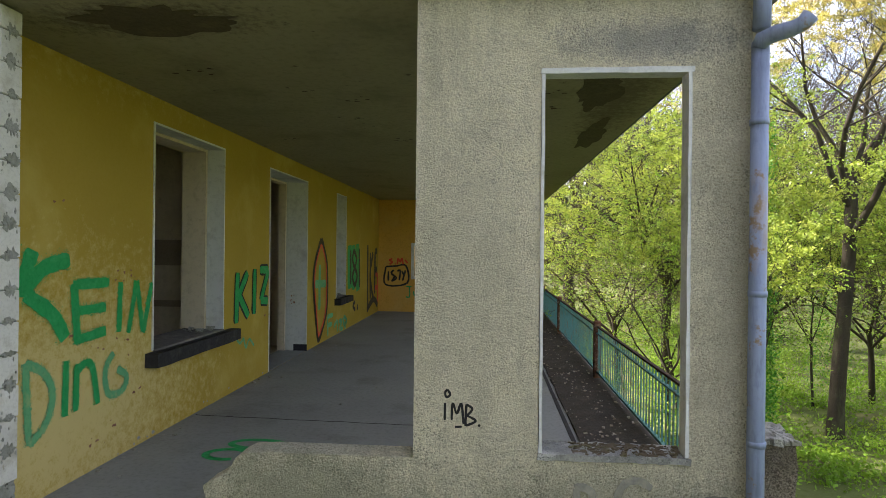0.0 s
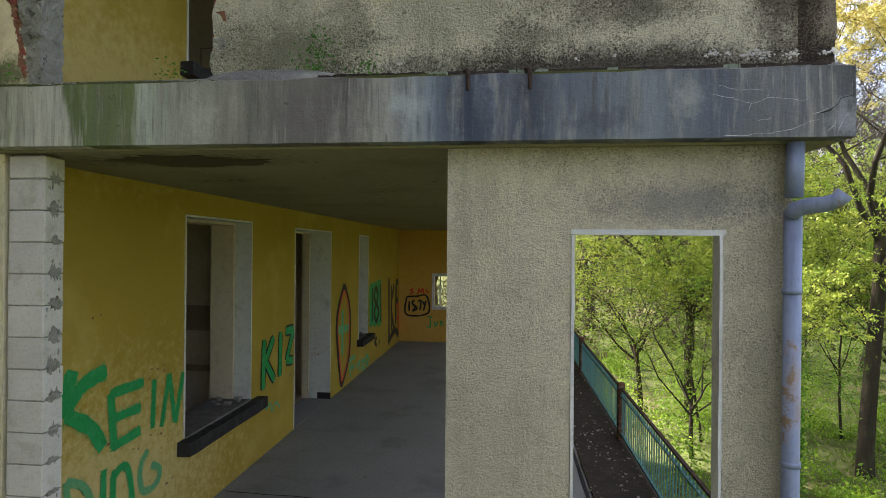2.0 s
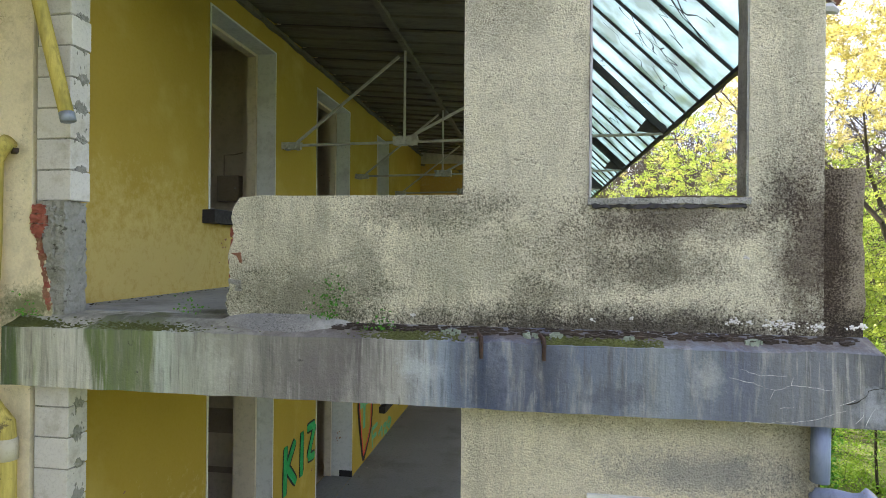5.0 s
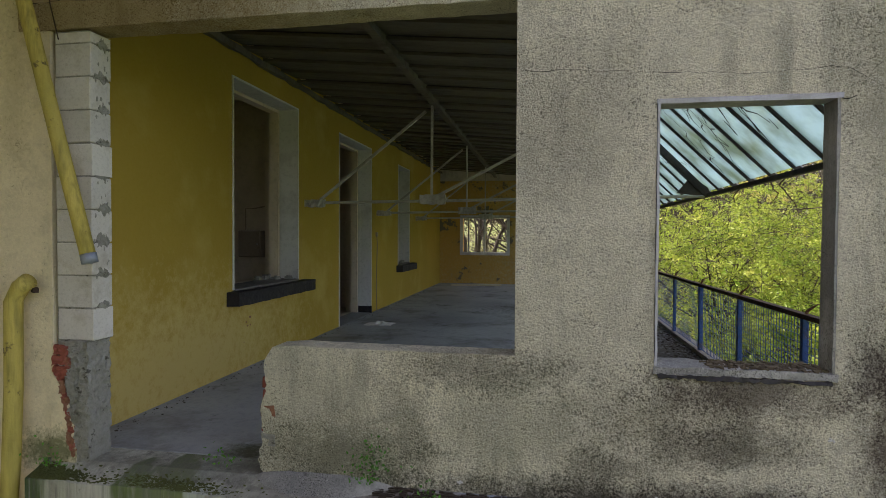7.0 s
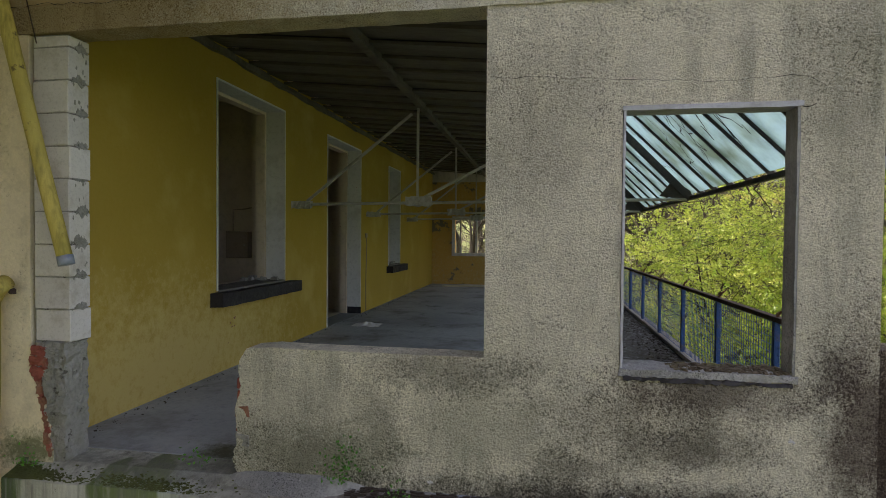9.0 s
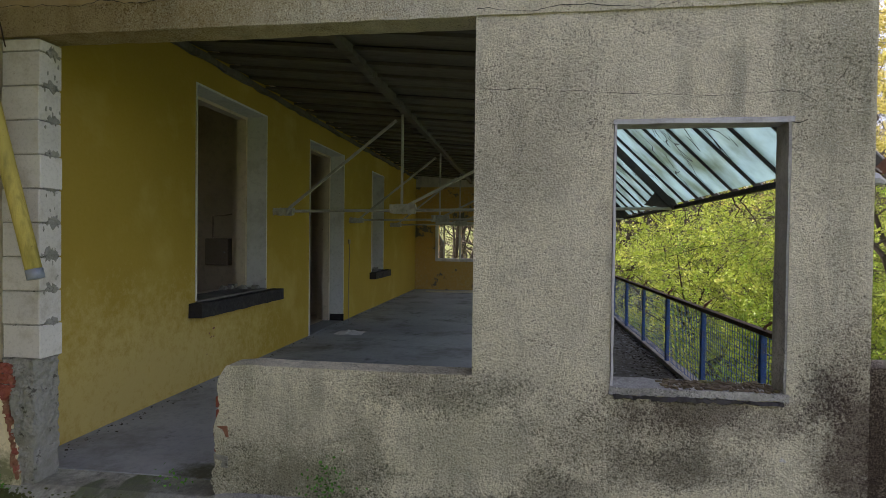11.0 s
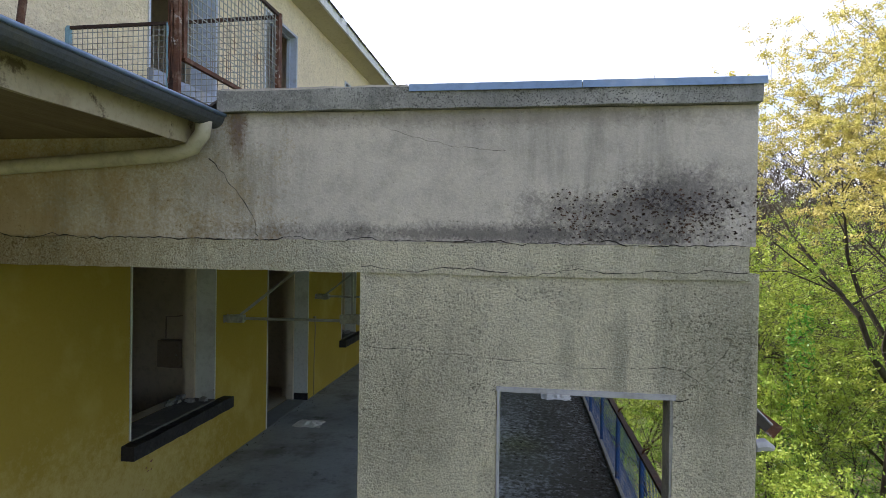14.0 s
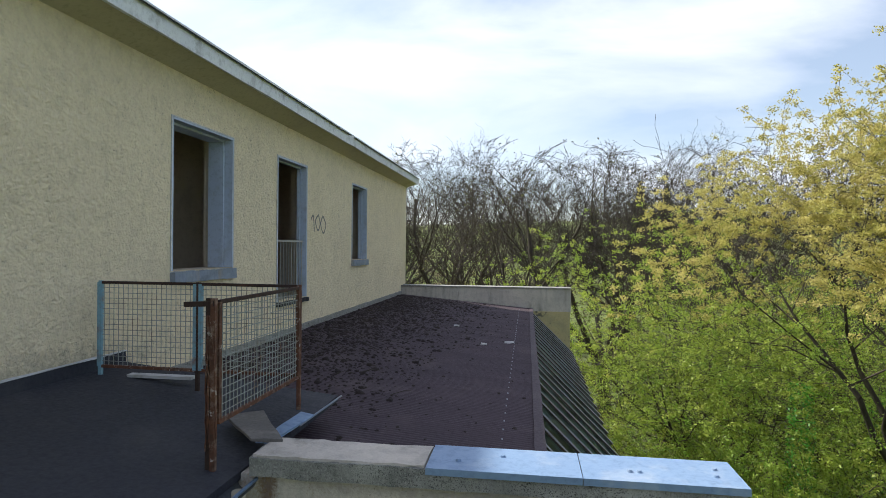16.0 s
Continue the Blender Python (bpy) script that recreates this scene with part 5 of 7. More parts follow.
structure("roof_flashing", worn(one_box(0.76, 0.86, YE2 + 0.1, YB2 - 0.05, 7.052, 7.075), 0.3, 0.004, 35), CORRUGATED, "brown metal flashing along the roof edge", "trim")
bm = bmesh.new()
for k in range(46):
    y = 3.7 + k * 0.275
    bmesh.ops.create_cone(bm, cap_ends=True, segments=8, radius1=0.010, radius2=0.006, depth=0.012, matrix=Matrix.Translation((0.47, y, roof_z(0.47) + 0.012)))
tagged(link("roof_screws", bm, FRAME_GREY), "row of pale roofing screw caps", "screws", kind="stuff")

gl = thing("glass_roof", (1.36, 10, 6.45), "sloping glazed roof edge with cracked greenish panes", "glass roof", kind="structure")
A, B = Vector((0.80, 0, 7.01)), Vector((1.93, 0, 5.90))
NP = 27
pitch = (YB2 - YE2 - 0.08) / NP
wide = pitch - 0.03
L = (B - A).length
pm = bmesh.new()
box(pm, -L / 2, L / 2, -wide / 2, wide / 2, -0.003, 0.003)
pane = link("pane", pm, GLASS)
pdata = pane.data
bpy.data.objects.remove(pane)
bb = link("glazing_bar", one_box(-L / 2 - 0.03, L / 2 + 0.06, -0.012, 0.012, -0.024, 0.020), BAR)
bdata = bb.data
bpy.data.objects.remove(bb)
cc = link("cap_strip", one_box(-L / 2 - 0.03, L / 2 + 0.06, -0.016, 0.016, 0.021, 0.032, bevel=0.004), FRAME_GREY)
cdata = cc.data
bpy.data.objects.remove(cc)
ang = math.atan2(A.z - B.z, B.x - A.x)
rr = random.Random(14)
for k in range(NP):
    y = YE2 + 0.04 + (k + 0.5) * pitch
    o = piece("pane", pdata, gl, Matrix.Translation(((A.x + B.x) / 2, y, (A.z + B.z) / 2)) @ Matrix.Rotation(ang + rr.uniform(-0.006, 0.006), 4, "Y"))
    piece("glazing_bar", bdata, gl, Matrix.Translation(((A.x + B.x) / 2, y - pitch / 2, (A.z + B.z) / 2)) @ Matrix.Rotation(ang, 4, "Y"))
    piece("cap_strip", cdata, gl, Matrix.Translation(((A.x + B.x) / 2, y - pitch / 2, (A.z + B.z) / 2)) @ Matrix.Rotation(ang, 4, "Y"))
part("eaves_beam", one_box(1.885, 1.93, YE2 + 0.03, YB2, 5.825, 5.865), BAR, gl, "dark rusted eaves angle")
part("end_rafter", bar(bmesh.new(), (1.70, YE2 + 0.07, 6.08), (2.03, YE2 + 0.07, 5.83), 0.03, 0.075), RUST, gl, "rust-red end rafter")
part("end_gutter", tube(bmesh.new(), [(1.90, YE2 + 0.02, 5.77), (1.95, YE2 + 0.03, 5.775), (2.0, YE2 + 0.04, 5.755)], [0.034, 0.034, 0.015], 8), FRAME_GREY, gl, "torn grey gutter end")
# cracks in the panes: thin dark broken lines lying on the glass


def jagged(a, b, n, amp, rr):
    a, b = Vector(a), Vector(b)
    out = []
    for i in range(n + 1):
        p = a.lerp(b, i / n)
        if 0 < i < n:
            p += Vector((rr.uniform(-amp, amp), rr.uniform(-amp, amp), rr.uniform(-amp, amp)))
        out.append(p)
    return out


def ribbon(bm, pts, widths, normal, lift):
    """A flat strip along pts on a surface with that normal."""
    normal = Vector(normal).normalized()
    prev = None
    n = len(pts)
    for i, p in enumerate(pts):
        d = (Vector(pts[min(i + 1, n - 1)]) - Vector(pts[max(i - 1, 0)]))
        s = d.cross(normal)
        s = s.normalized() if s.length > 1e-6 else Vector((1, 0, 0))
        w = widths if isinstance(widths, float) else widths[i]
        cur = (bm.verts.new(Vector(p) + normal * lift - s * w / 2), bm.verts.new(Vector(p) + normal * lift + s * w / 2))
        if prev:
            bm.faces.new((prev[0], prev[1], cur[1], cur[0]))
        prev = cur
    return bm


nrm = Vector((math.sin(ang), 0, math.cos(ang)))
bm = bmesh.new()
for k in range(50):
    j = int(NP * rr.random() ** 1.4)
    y0 = YE2 + 0.04 + j * pitch + 0.03
    t0, t1 = rr.uniform(0.05, 0.8), rr.uniform(0.2, 1.0)
    pa, pb = A.lerp(B, t0), A.lerp(B, min(1, max(0, t1)))
    pts = jagged((pa.x, y0 + rr.uniform(0, wide * 0.3), pa.z), (pb.x, y0 + wide * rr.uniform(0.6, 1.0), pb.z), 7, 0.0, rr)
    for q in pts[1:-1]:
        dx = rr.uniform(-0.07, 0.07)
        q += Vector((dx, rr.uniform(-0.06, 0.06), -dx * math.tan(ang)))
    ribbon(bm, pts, [rr.uniform(0.006, 0.024) for _ in pts], nrm, -0.006)
tagged(part("crack", bm, CRACK, gl, "dark cracks in the wired glass"), kind="stuff")
bm = bmesh.new()
for k in range(16):
    y = 4.2 + k * 0.7 + rr.uniform(-0.3, 0.3)
    p = Vector((1.93, y, 5.84))
    pts = [p]
    for q in range(5):
        p = p + Vector((rr.uniform(-0.03, 0.08), rr.uniform(-0.1, 0.1), rr.uniform(-0.10, 0.02)))
        pts.append(p)
    tube(bm, pts, [0.008, 0.007, 0.006, 0.005, 0.004, 0.002], 5)
tagged(link("dry_vine", bm, RUST_DARK), "dry vine tendrils hanging from the eaves beam", "vine", kind="stuff")

# moss clumps on the roof
rng = np.random.RandomState(5)
base = np.array([(math.cos(a), math.sin(a), 0) for a in np.linspace(0, 2 * np.pi, 7)[:-1]])
vs, fs = [], []
for k in range(13000):
    y = 3.7 + 12.9 * rng.rand() ** 0.75
    x = XW + 0.05 + abs(rng.normal(0, 1.25))
    if x > 0.7 or (y < 5.2 and x < -0.9) or (x > -0.6 and y < 9 and rng.rand() < 0.72):
        continue
    s = rng.uniform(0.006, 0.026) * (2.2 if rng.rand() < 0.07 else 1)
    o = len(vs)
    z = roof_z(x)
    for ring, h in ((1.0, -0.01), (0.75, 0.5)):
        for b in base:
            vs.append((x + b[0] * s * ring * rng.uniform(0.7, 1.3), y + b[1] * s * ring * rng.uniform(0.7, 1.3), z + s * h * rng.uniform(0.7, 1.2)))
    vs.append((x, y, z + s * 0.75))
    for i in range(6):
        j = (i + 1) % 6
        fs += [(o + i, o + j, o + 6 + j), (o + i, o + 6 + j, o + 6 + i), (o + 6 + i, o + 6 + j, o + 12)]
tagged(new("roof_moss", quick("roof_moss", vs, fs, ROOF_MOSS, True)), "dark moss clumps scattered over the corrugated roof", "moss", kind="stuff")
rr = random.Random(18)
for (x, y, w, d) in ((-0.05, 9.8, 0.10, 0.07), (0.38, 10.3, 0.16, 0.06), (-0.75, 11.6, 0.10, 0.06)):
    z = roof_z(x) + 0.012
    bm = one_box(x - w / 2, x + w / 2, y - d / 2, y + d / 2, z, z + 0.02, jitter=0.012, rnd=rr)
    tagged(link("roof_scrap", bm, PAPER), "pale scrap of debris lying on the roof", "debris", "roof scraps")
bm = bmesh.new()
for k in range(26):
    x, y = rr.uniform(-2.9, -0.6), rr.uniform(4.9, 9.0)
    a = rr.uniform(0, 6.28)
    ln = rr.uniform(0.1, 0.32)
    tube(bm, [(x, y, roof_z(x) + 0.02), (x + ln * 0.5 * math.cos(a), y + ln * 0.5 * math.sin(a), roof_z(x) + 0.05), (x + ln * math.cos(a + 0.4), y + ln * math.sin(a + 0.4), roof_z(x) + 0.02)], [0.005, 0.004, 0.002], 4)
tagged(link("roof_twigs", bm, BARK_FAR), "dry twigs lying on the roof", "twigs", kind="stuff")

# ---- porch roof beside the attic wall, with gutter and railing ----


def porch_z(x):
    return 7.70 - (x - XW) * 0.107


bm = bmesh.new()
extrude(bm, [(XW + 0.003, porch_z(XW)), (-0.99, porch_z(-0.99)), (-0.99, porch_z(-0.99) - 0.05), (XW + 0.003, 7.46)], "y", -14.0, 4.85)
structure("roof_porch", bm, BITUMEN, "black bitumen felt on the flat porch roof", "roof")
structure("felt_upstand", worn(one_box(XW + 0.001, XW + 0.022, -8.0, 4.84, 7.66, 7.80), 0.3, 0.004, 52), BITUMEN, "black felt turned up the wall foot", "trim")
structure("upstand_strip", worn(one_box(XW + 0.002, XW + 0.028, -8.0, 4.84, 7.802, 7.815), 0.25, 0.003, 53), FRAME_WHITE, "thin pale strip over the felt upstand", "trim")
structure("ceiling_porch", one_box(-4.5, -1.06, -14.0, YE - 0.014, 7.335, 7.36), PORCH_BOARD, "board soffit of the porch roof, its shade put into the dark colour", "ceiling")
structure("porch_fascia", worn(one_box(-1.058, -1.03, -14.0, YE - 0.02, 7.285, 7.405), 0.35, 0.006, 51), FASCIA_BOARD, "peeling cream fascia board under the gutter, browned to hold its shadow", "trim")
gut = thing("gutter", (-0.94, 0, 7.42), "weathered zinc half-round gutter on the porch eaves", "gutter")
bm = bmesh.new()
prof = [(-0.94 + 0.062 * math.cos(a), 7.44 + 0.066 * math.sin(a)) for a in np.linspace(math.pi, 2 * math.pi, 11)]
inner = [(-0.94 + 0.057 * math.cos(a), 7.44 + 0.061 * math.sin(a)) for a in np.linspace(2 * math.pi, math.pi, 11)]
extrude(bm, prof + inner, "y", -13.9, YE - 0.03)
trough = part("trough", bm, GUTTER_DARK, gut, "dark weathered trough")
part("bead", tube(bmesh.new(), [(-0.876, -13.9, 7.445), (-0.876, YE - 0.03, 7.445)], 0.011, 8), BLUE_ZINC, trough, "bright rolled gutter edge", True)
part("outlet", tube(bmesh.new(), [(-0.935, 2.97, 7.40), (-0.95, 2.98, 7.33), (-1.02, 3.0, 7.26), (-1.14, 3.03, 7.235), (-1.5, 3.035, 7.21), (-2.2, 3.035, 7.165), (-3.2, 3.035, 7.10)], 0.041, 12), PIPE_CREAM, trough, "cream waste pipe under the soffit", True)
part("dead_branch", tube(bmesh.new(), [(-0.93, 1.86, 7.40), (-0.92, 1.87, 7.55), (-0.90, 1.86, 7.66), (-0.93, 1.87, 7.72)], [0.012, 0.012, 0.010, 0.006], 6), RUST, gut, "rusty hook in the gutter")
structure("gutter_board", worn(extrude(bmesh.new(), [(-1.45, 3.72), (-1.02, 3.28), (-0.82, 3.30), (-1.22, 3.86)], "z", 7.585, 7.605), 0.2, 0.004, 61), DUSTY, "grey-brown sheet lying across the coping", "board")
structure("flashing", worn(extrude(bmesh.new(), [(-1.00, 3.30), (-0.90, 3.30), (-0.86, 3.95), (-0.98, 3.98)], "z", 7.565, 7.575), 0.2, 0.006, 62), BLUE_ZINC, "bent blue-grey zinc flashing at the roof corner", "trim")
bm = bmesh.new()
bar(bm, (-0.99, 3.98, 7.47), (-0.96, 4.86, 7.47), 0.012)
structure("felt_edge", bm, ZINC, "white metal edge strip of the felt", "trim")
cap = thing("coping_sheets", (1.0, 3.2, 7.57), "blue-grey zinc sheets folded over the coping", "coping")
for x0, x1 in ((0.13, 0.985), (0.99, XR + 0.02)):
    bm = bmesh.new()
    extrude(bm, [(YE - 0.058, 7.545), (YE - 0.054, 7.582), (YE2 + 0.12, 7.588), (YE2 + 0.125, 7.54), (YE2 + 0.12, 7.54), (YE2 + 0.115, 7.583), (YE - 0.049, 7.577), (YE - 0.053, 7.545)], "x", x0, x1)
    sheet = part("sheet", bm, BLUE_ZINC, cap)
for x in (0.30, 0.55, 1.25, 1.30, 1.70, 1.72):
    bm = bmesh.new()
    bmesh.ops.create_cone(bm, cap_ends=True, segments=10, radius1=0.018, radius2=0.012, depth=0.012, matrix=Matrix.Translation((x, YE + 0.08 + 0.1 * ((x * 10) % 2 > 1), 7.59)))
    part("rivet", bm, BLUE_ZINC, sheet)
structure("mortar_bed", worn(one_box(-0.90, 0.12, YE - 0.03, YE2 + 0.09, 7.570, 7.586), 0.1, 0.004, 63), RENDER_TOP, "beige mortar bed where the zinc is missing", "coping")


def mesh_panel(ob, a, b, z0, z1, frame_mat, mesh_label, cross=0.045):
    """A framed wire panel between the plan points a and b."""
    a, b = Vector((*a, 0)), Vector((*b, 0))
    up = Vector((0, 0, 1))
    for nm, p, q in (("top_rail", a + up * z1, b + up * z1), ("bottom_rail", a + up * z0, b + up * z0)):
        part(nm, bar(bmesh.new(), p, q, 0.024), RUST_DARK if nm == "top_rail" else RUST, ob, "rusted rail")
    for p in (a, b):
        part("upright", bar(bmesh.new(), p + up * z0, p + up * z1, 0.03), frame_mat, ob)
    bm = bmesh.new()
    ln = (b - a).length
    n = int(ln / cross)
    for k in range(1, n):
        p = a.lerp(b, k / n)
        bar(bm, p + up * z0, p + up * z1, 0.0042)
    m = int((z1 - z0) / cross)
    for k in range(1, m):
        z = z0 + (z1 - z0) * k / m
        bar(bm, a + up * z, b + up * z, 0.0042)
    part("wire_mesh", bm, RAIL_MESH, ob, mesh_label)


rail = thing("mesh_railing", (-2.0, 4.36, 7.5), "rusty steel railing with wire mesh panels on the roof", "railing")
mesh_panel(rail, (-2.98, 4.38), (-2.08, 4.37), 7.76, 8.485, RAIL_BLUE, "bleached wire mesh")
mesh_panel(rail, (-2.03, 4.37), (-1.15, 4.34), 7.76, 8.485, RAIL_BLUE, "bleached wire mesh")
mesh_panel(rail, (-1.135, 4.28), (-1.13, 3.08), 7.76, 8.475, RUST, "rust-stained wire mesh")
for x, y, m in ((-1.14, 4.32, RUST), (-2.055, 4.37, RUST_DARK), (-1.13, 3.03, RUST), (-1.165, 3.04, RUST_DARK), (-2.97, 4.38, RAIL_BLUE)):
    part("post", bar(bmesh.new(), (x, y, porch_z(x) - 0.02), (x, y, 8.50), 0.029), m, rail, "square steel post")
part("broken_rail", bar(bmesh.new(), (-1.32, 3.04, 8.46), (-1.12, 3.03, 8.47), 0.03), RUST_DARK, rail, "snapped rail end")
bm = bmesh.new()
rr = random.Random(55)
for k in range(7):
    p = Vector((-1.14 + rr.uniform(-0.03, 0.02), 3.02 + rr.uniform(-0.03, 0.03), 8.40))
    pts = [p]
    for q in range(9):
        p = p + Vector((rr.uniform(-0.016, 0.016), rr.uniform(-0.016, 0.016), -0.10 * rr.uniform(0.6, 1.1)))
        pts.append(p)
    part("wire", tube(bmesh.new(), [q for q in pts if q.z > 7.5], 0.0035, 4), RUST, rail, "rusted wire round the post")
tagged(link("roof_plank", one_box(-2.75, -2.15, 4.42, 4.50, 7.66, 7.685), FRAME_WHITE), "pale plank lying by the railing", "plank")

# ---- eaves and slate roof of the building ----
structure("eaves_soffit", extrude(bmesh.new(), [(XW - 0.02, 10.70), (-2.74, 10.83), (-2.74, 10.845), (XW - 0.02, 10.72)], "y", -14.0, 17.62), EAVE_SOFFIT, "cream eaves soffit", "eaves")
structure("eaves_fascia", worn(extrude(bmesh.new(), [(-2.745, 10.79), (-2.712, 10.79), (-2.700, 11.0), (-2.745, 11.0)], "y", -14.0, 17.65), 0.4, 0.004, 71), EAVE_WHITE, "white eaves board with flaking paint", "eaves")
slates = thing("slate_roof", (-5, 2, 11), "dark slate roof rising from the eaves", "roof", kind="structure")
part("roof_slope", extrude(bmesh.new(), [(-2.75, 10.985), (-8.2, 14.25), (-8.2, 14.05), (-2.75, 10.86)], "y", -14.0, 17.6), SLATE, slates)
part("roof_back", extrude(bmesh.new(), [(-8.2, 14.2), (-13.6, 10.94), (-13.6, 10.8), (-8.2, 14.0)], "y", -14.0, 17.6), SLATE, slates)
sl = link("slate", one_box(-0.02, 0.36, -0.128, 0.128, 0.0, 0.014, bevel=0.003), SLATE)
sdata = sl.data
bpy.data.objects.remove(sl)
rr = random.Random(72)
sa = math.atan2(3.26, 5.43)
for row in range(3):
    for k in range(60):
        y = 1.6 + k * 0.265 + (0.13 if row % 2 else 0)
        if rr.random() < 0.02:
            continue
        x = -2.69 - row * 0.24
        piece("slate", sdata, slates, Matrix.Translation((x, y, 10.99 + (-2.75 - x) * 0.60 + 0.012 * (row % 2))) @ Matrix.Rotation(sa + math.pi, 4, "Y") @ Matrix.Rotation(rr.uniform(-0.04, 0.04), 4, "Z") @ Matrix.Scale(-1, 4, (0, 0, 1)))
structure("wall_base_strip", worn(one_box(XW, XW + 0.045, 4.9, 17.3, 7.41, 7.50), 0.3, 0.006, 73), MORTAR, "grey mortar fillet along the wall foot", "trim")
structure("wall_gable_far", extrude(bmesh.new(), [(-3.1, -3.6), (-3.1, 10.7), (-8.2, 13.9), (-13.5, 10.7), (-13.5, -3.6)], "y", 17.32, 17.5), CREAM, "cream gable wall of the building", "wall")
structure("wall_rear", one_box(-13.6, -13.4, -14.0, 17.3, -3.6, 10.75), CREAM, "cream rear wall of the building", "wall")

# ---- far windows ----


def far_window(name, x0, x1, z0, z1, y, label):
    ob = thing(name, ((x0 + x1) / 2, y, z0), label, "window", kind="structure")
    bm = bmesh.new()
    t = 0.05
    box(bm, x0 - 0.04, x0 + t, y - 0.03, y + 0.06, z0 - 0.04, z1 + 0.04)
    box(bm, x1 - t, x1 + 0.04, y - 0.03, y + 0.06, z0 - 0.04, z1 + 0.04)
    box(bm, x0 + t, x1 - t, y - 0.03, y + 0.06, z0 - 0.04, z0 + t)
    box(bm, x0 + t, x1 - t, y - 0.03, y + 0.06, z1 - t, z1 + 0.04)
    sash_frame = part("window_frame", bm, FRAME_WHITE, ob)
    part("mullion", one_box((x0 + x1) / 2 - 0.03, (x0 + x1) / 2 + 0.03, y - 0.02, y + 0.05, z0 + t, z1 - t), FRAME_WHITE, sash_frame)
    part("sash", one_box(x0 + 0.20, x0 + 0.24, y - 0.02, y + 0.05, z0 + t, z1 - t), FRAME_WHITE, sash_frame)
    return ob


far_window("window_13", -2.03, -0.85, 1.05, 2.09, YB, "small white-framed window without glass")
far_window("window_14", -2.45, -1.05, 4.82, 5.92, YB2, "small white-framed window without glass")
far_window("window_15", -0.65, 0.55, 4.95, 5.97, YB2, "small white-framed window without glass")

# ---- litter on the upper terrace ----
rr = random.Random(91)


def crumpled(x, y, z, w, d, h, seed, nm, label, mat):
    q = random.Random(seed)
    bm = bmesh.new()
    bmesh.ops.create_grid(bm, x_segments=9, y_segments=7, size=0.5)
    for v in bm.verts:
        u = v.co.copy()
        v.co = Vector((x + u.x * w * (1 + q.uniform(-0.12, 0.12)), y + u.y * d * (1 + q.uniform(-0.15, 0.15)), z + 0.008 + h * (max(0, 0.55 - u.length) * q.uniform(0.2, 1.6))))
    r = bmesh.ops.extrude_face_region(bm, geom=bm.faces[:])
    for v in [g for g in r["geom"] if isinstance(g, bmesh.types.BMVert)]:
        v.co.z += 0.004
    return tagged(link(nm, bm, mat), label, "paper")


crumpled(-2.55, 8.7, Z2 + 0.005, 0.42, 0.34, 0.08, 3, "plaster_lump", "pale lump of fallen plaster by the doorway", PAPER)
crumpled(1.35, 11.2, Z2 + 0.005, 0.55, 0.7, 0.26, 4, "crumpled_sheet", "crumpled white sheet by the mesh fence", PAPER)
crumpled(1.05, 11.9, Z2 + 0.005, 0.35, 0.5, 0.2, 5, "crumpled_sheet", "crumpled white sheet by the mesh fence", PAPER)
tagged(link("fallen_lath", bar(bmesh.new(), (-2.6, 15.9, Z2 + 0.03), (-1.2, 16.1, Z2 + 0.03), 0.05), PIPE_CREAM), "fallen lath at the far wall", "lath")
tagged(link("fallen_lath", bar(bmesh.new(), (0.3, 15.4, Z2 + 0.03), (1.6, 15.6, Z2 + 0.03), 0.05), PIPE_CREAM), "fallen lath at the far wall", "lath")
bm = bmesh.new()
for _ in range(3600):
    s = 0.003 + 0.011 * rr.random() ** 2
    x, y = 1.86 - abs(rr.gauss(0, 0.20)), 3.35 + 13.2 * rr.random() ** 1.3
    if rr.random() < 0.25:
        x = rr.uniform(0.1, 1.8)
    elif rr.random() < 0.12:
        x, s = -3.06 + abs(rr.gauss(0, 0.07)), s * 0.5
    box(bm, x - s, x + s, y - s, y + s, Z2 + 0.006, Z2 + 0.008 + s * 0.4, jitter=s * 0.5, rnd=rr)
tagged(link("terrace_crumbs", bm, LITTER), "dark crumbs and leaves on the terrace floor", "litter", kind="stuff")

# ---- slab edge: moss, lichen, iron stubs, grit ----
bm = bmesh.new()
for _ in range(4200):
    x = rr.choice((rr.gauss(-0.42, 0.13), rr.uniform(0.34, 0.98), rr.uniform(0.36, 0.98), rr.gauss(-3.0, 0.06), rr.gauss(-2.92, 0.10), rr.gauss(-2.2, 0.25)))
    y = 2.950 + abs(rr.gauss(0, 0.030 if x > 0.2 else 0.045))
    if not -3.07 < x < 2.0 or y > 3.085:
        continue
    s = rr.uniform(0.0018, 0.0048)
    z = 3.855 + (y - 2.94) * 0.43
    box(bm, x - s * 1.9, x + s * 1.9, y - s * 0.8, y + s * 0.8, z - 0.01, z + s * 0.6, jitter=s * 0.4, rnd=rr)
tagged(link("edge_moss", bm, MOSS), "moss cushions along the slab edge", "moss", kind="stuff")
bm = bmesh.new()
for _ in range(700):
    x, y = rr.uniform(-0.9, 1.98), rr.uniform(3.03, 3.098)
    s = rr.uniform(0.004, 0.011)
    z = 3.855 + (y - 2.94) * 0.43
    box(bm, x - s * 2.0, x + s * 2.0, y - s * 0.8, y + s * 0.8, z - 0.01, z + s * 0.5, jitter=s * 0.4, rnd=rr)
tagged(link("edge_dirt", bm, LITTER), "black dirt in the angle of slab and parapet", "dirt", kind="stuff")
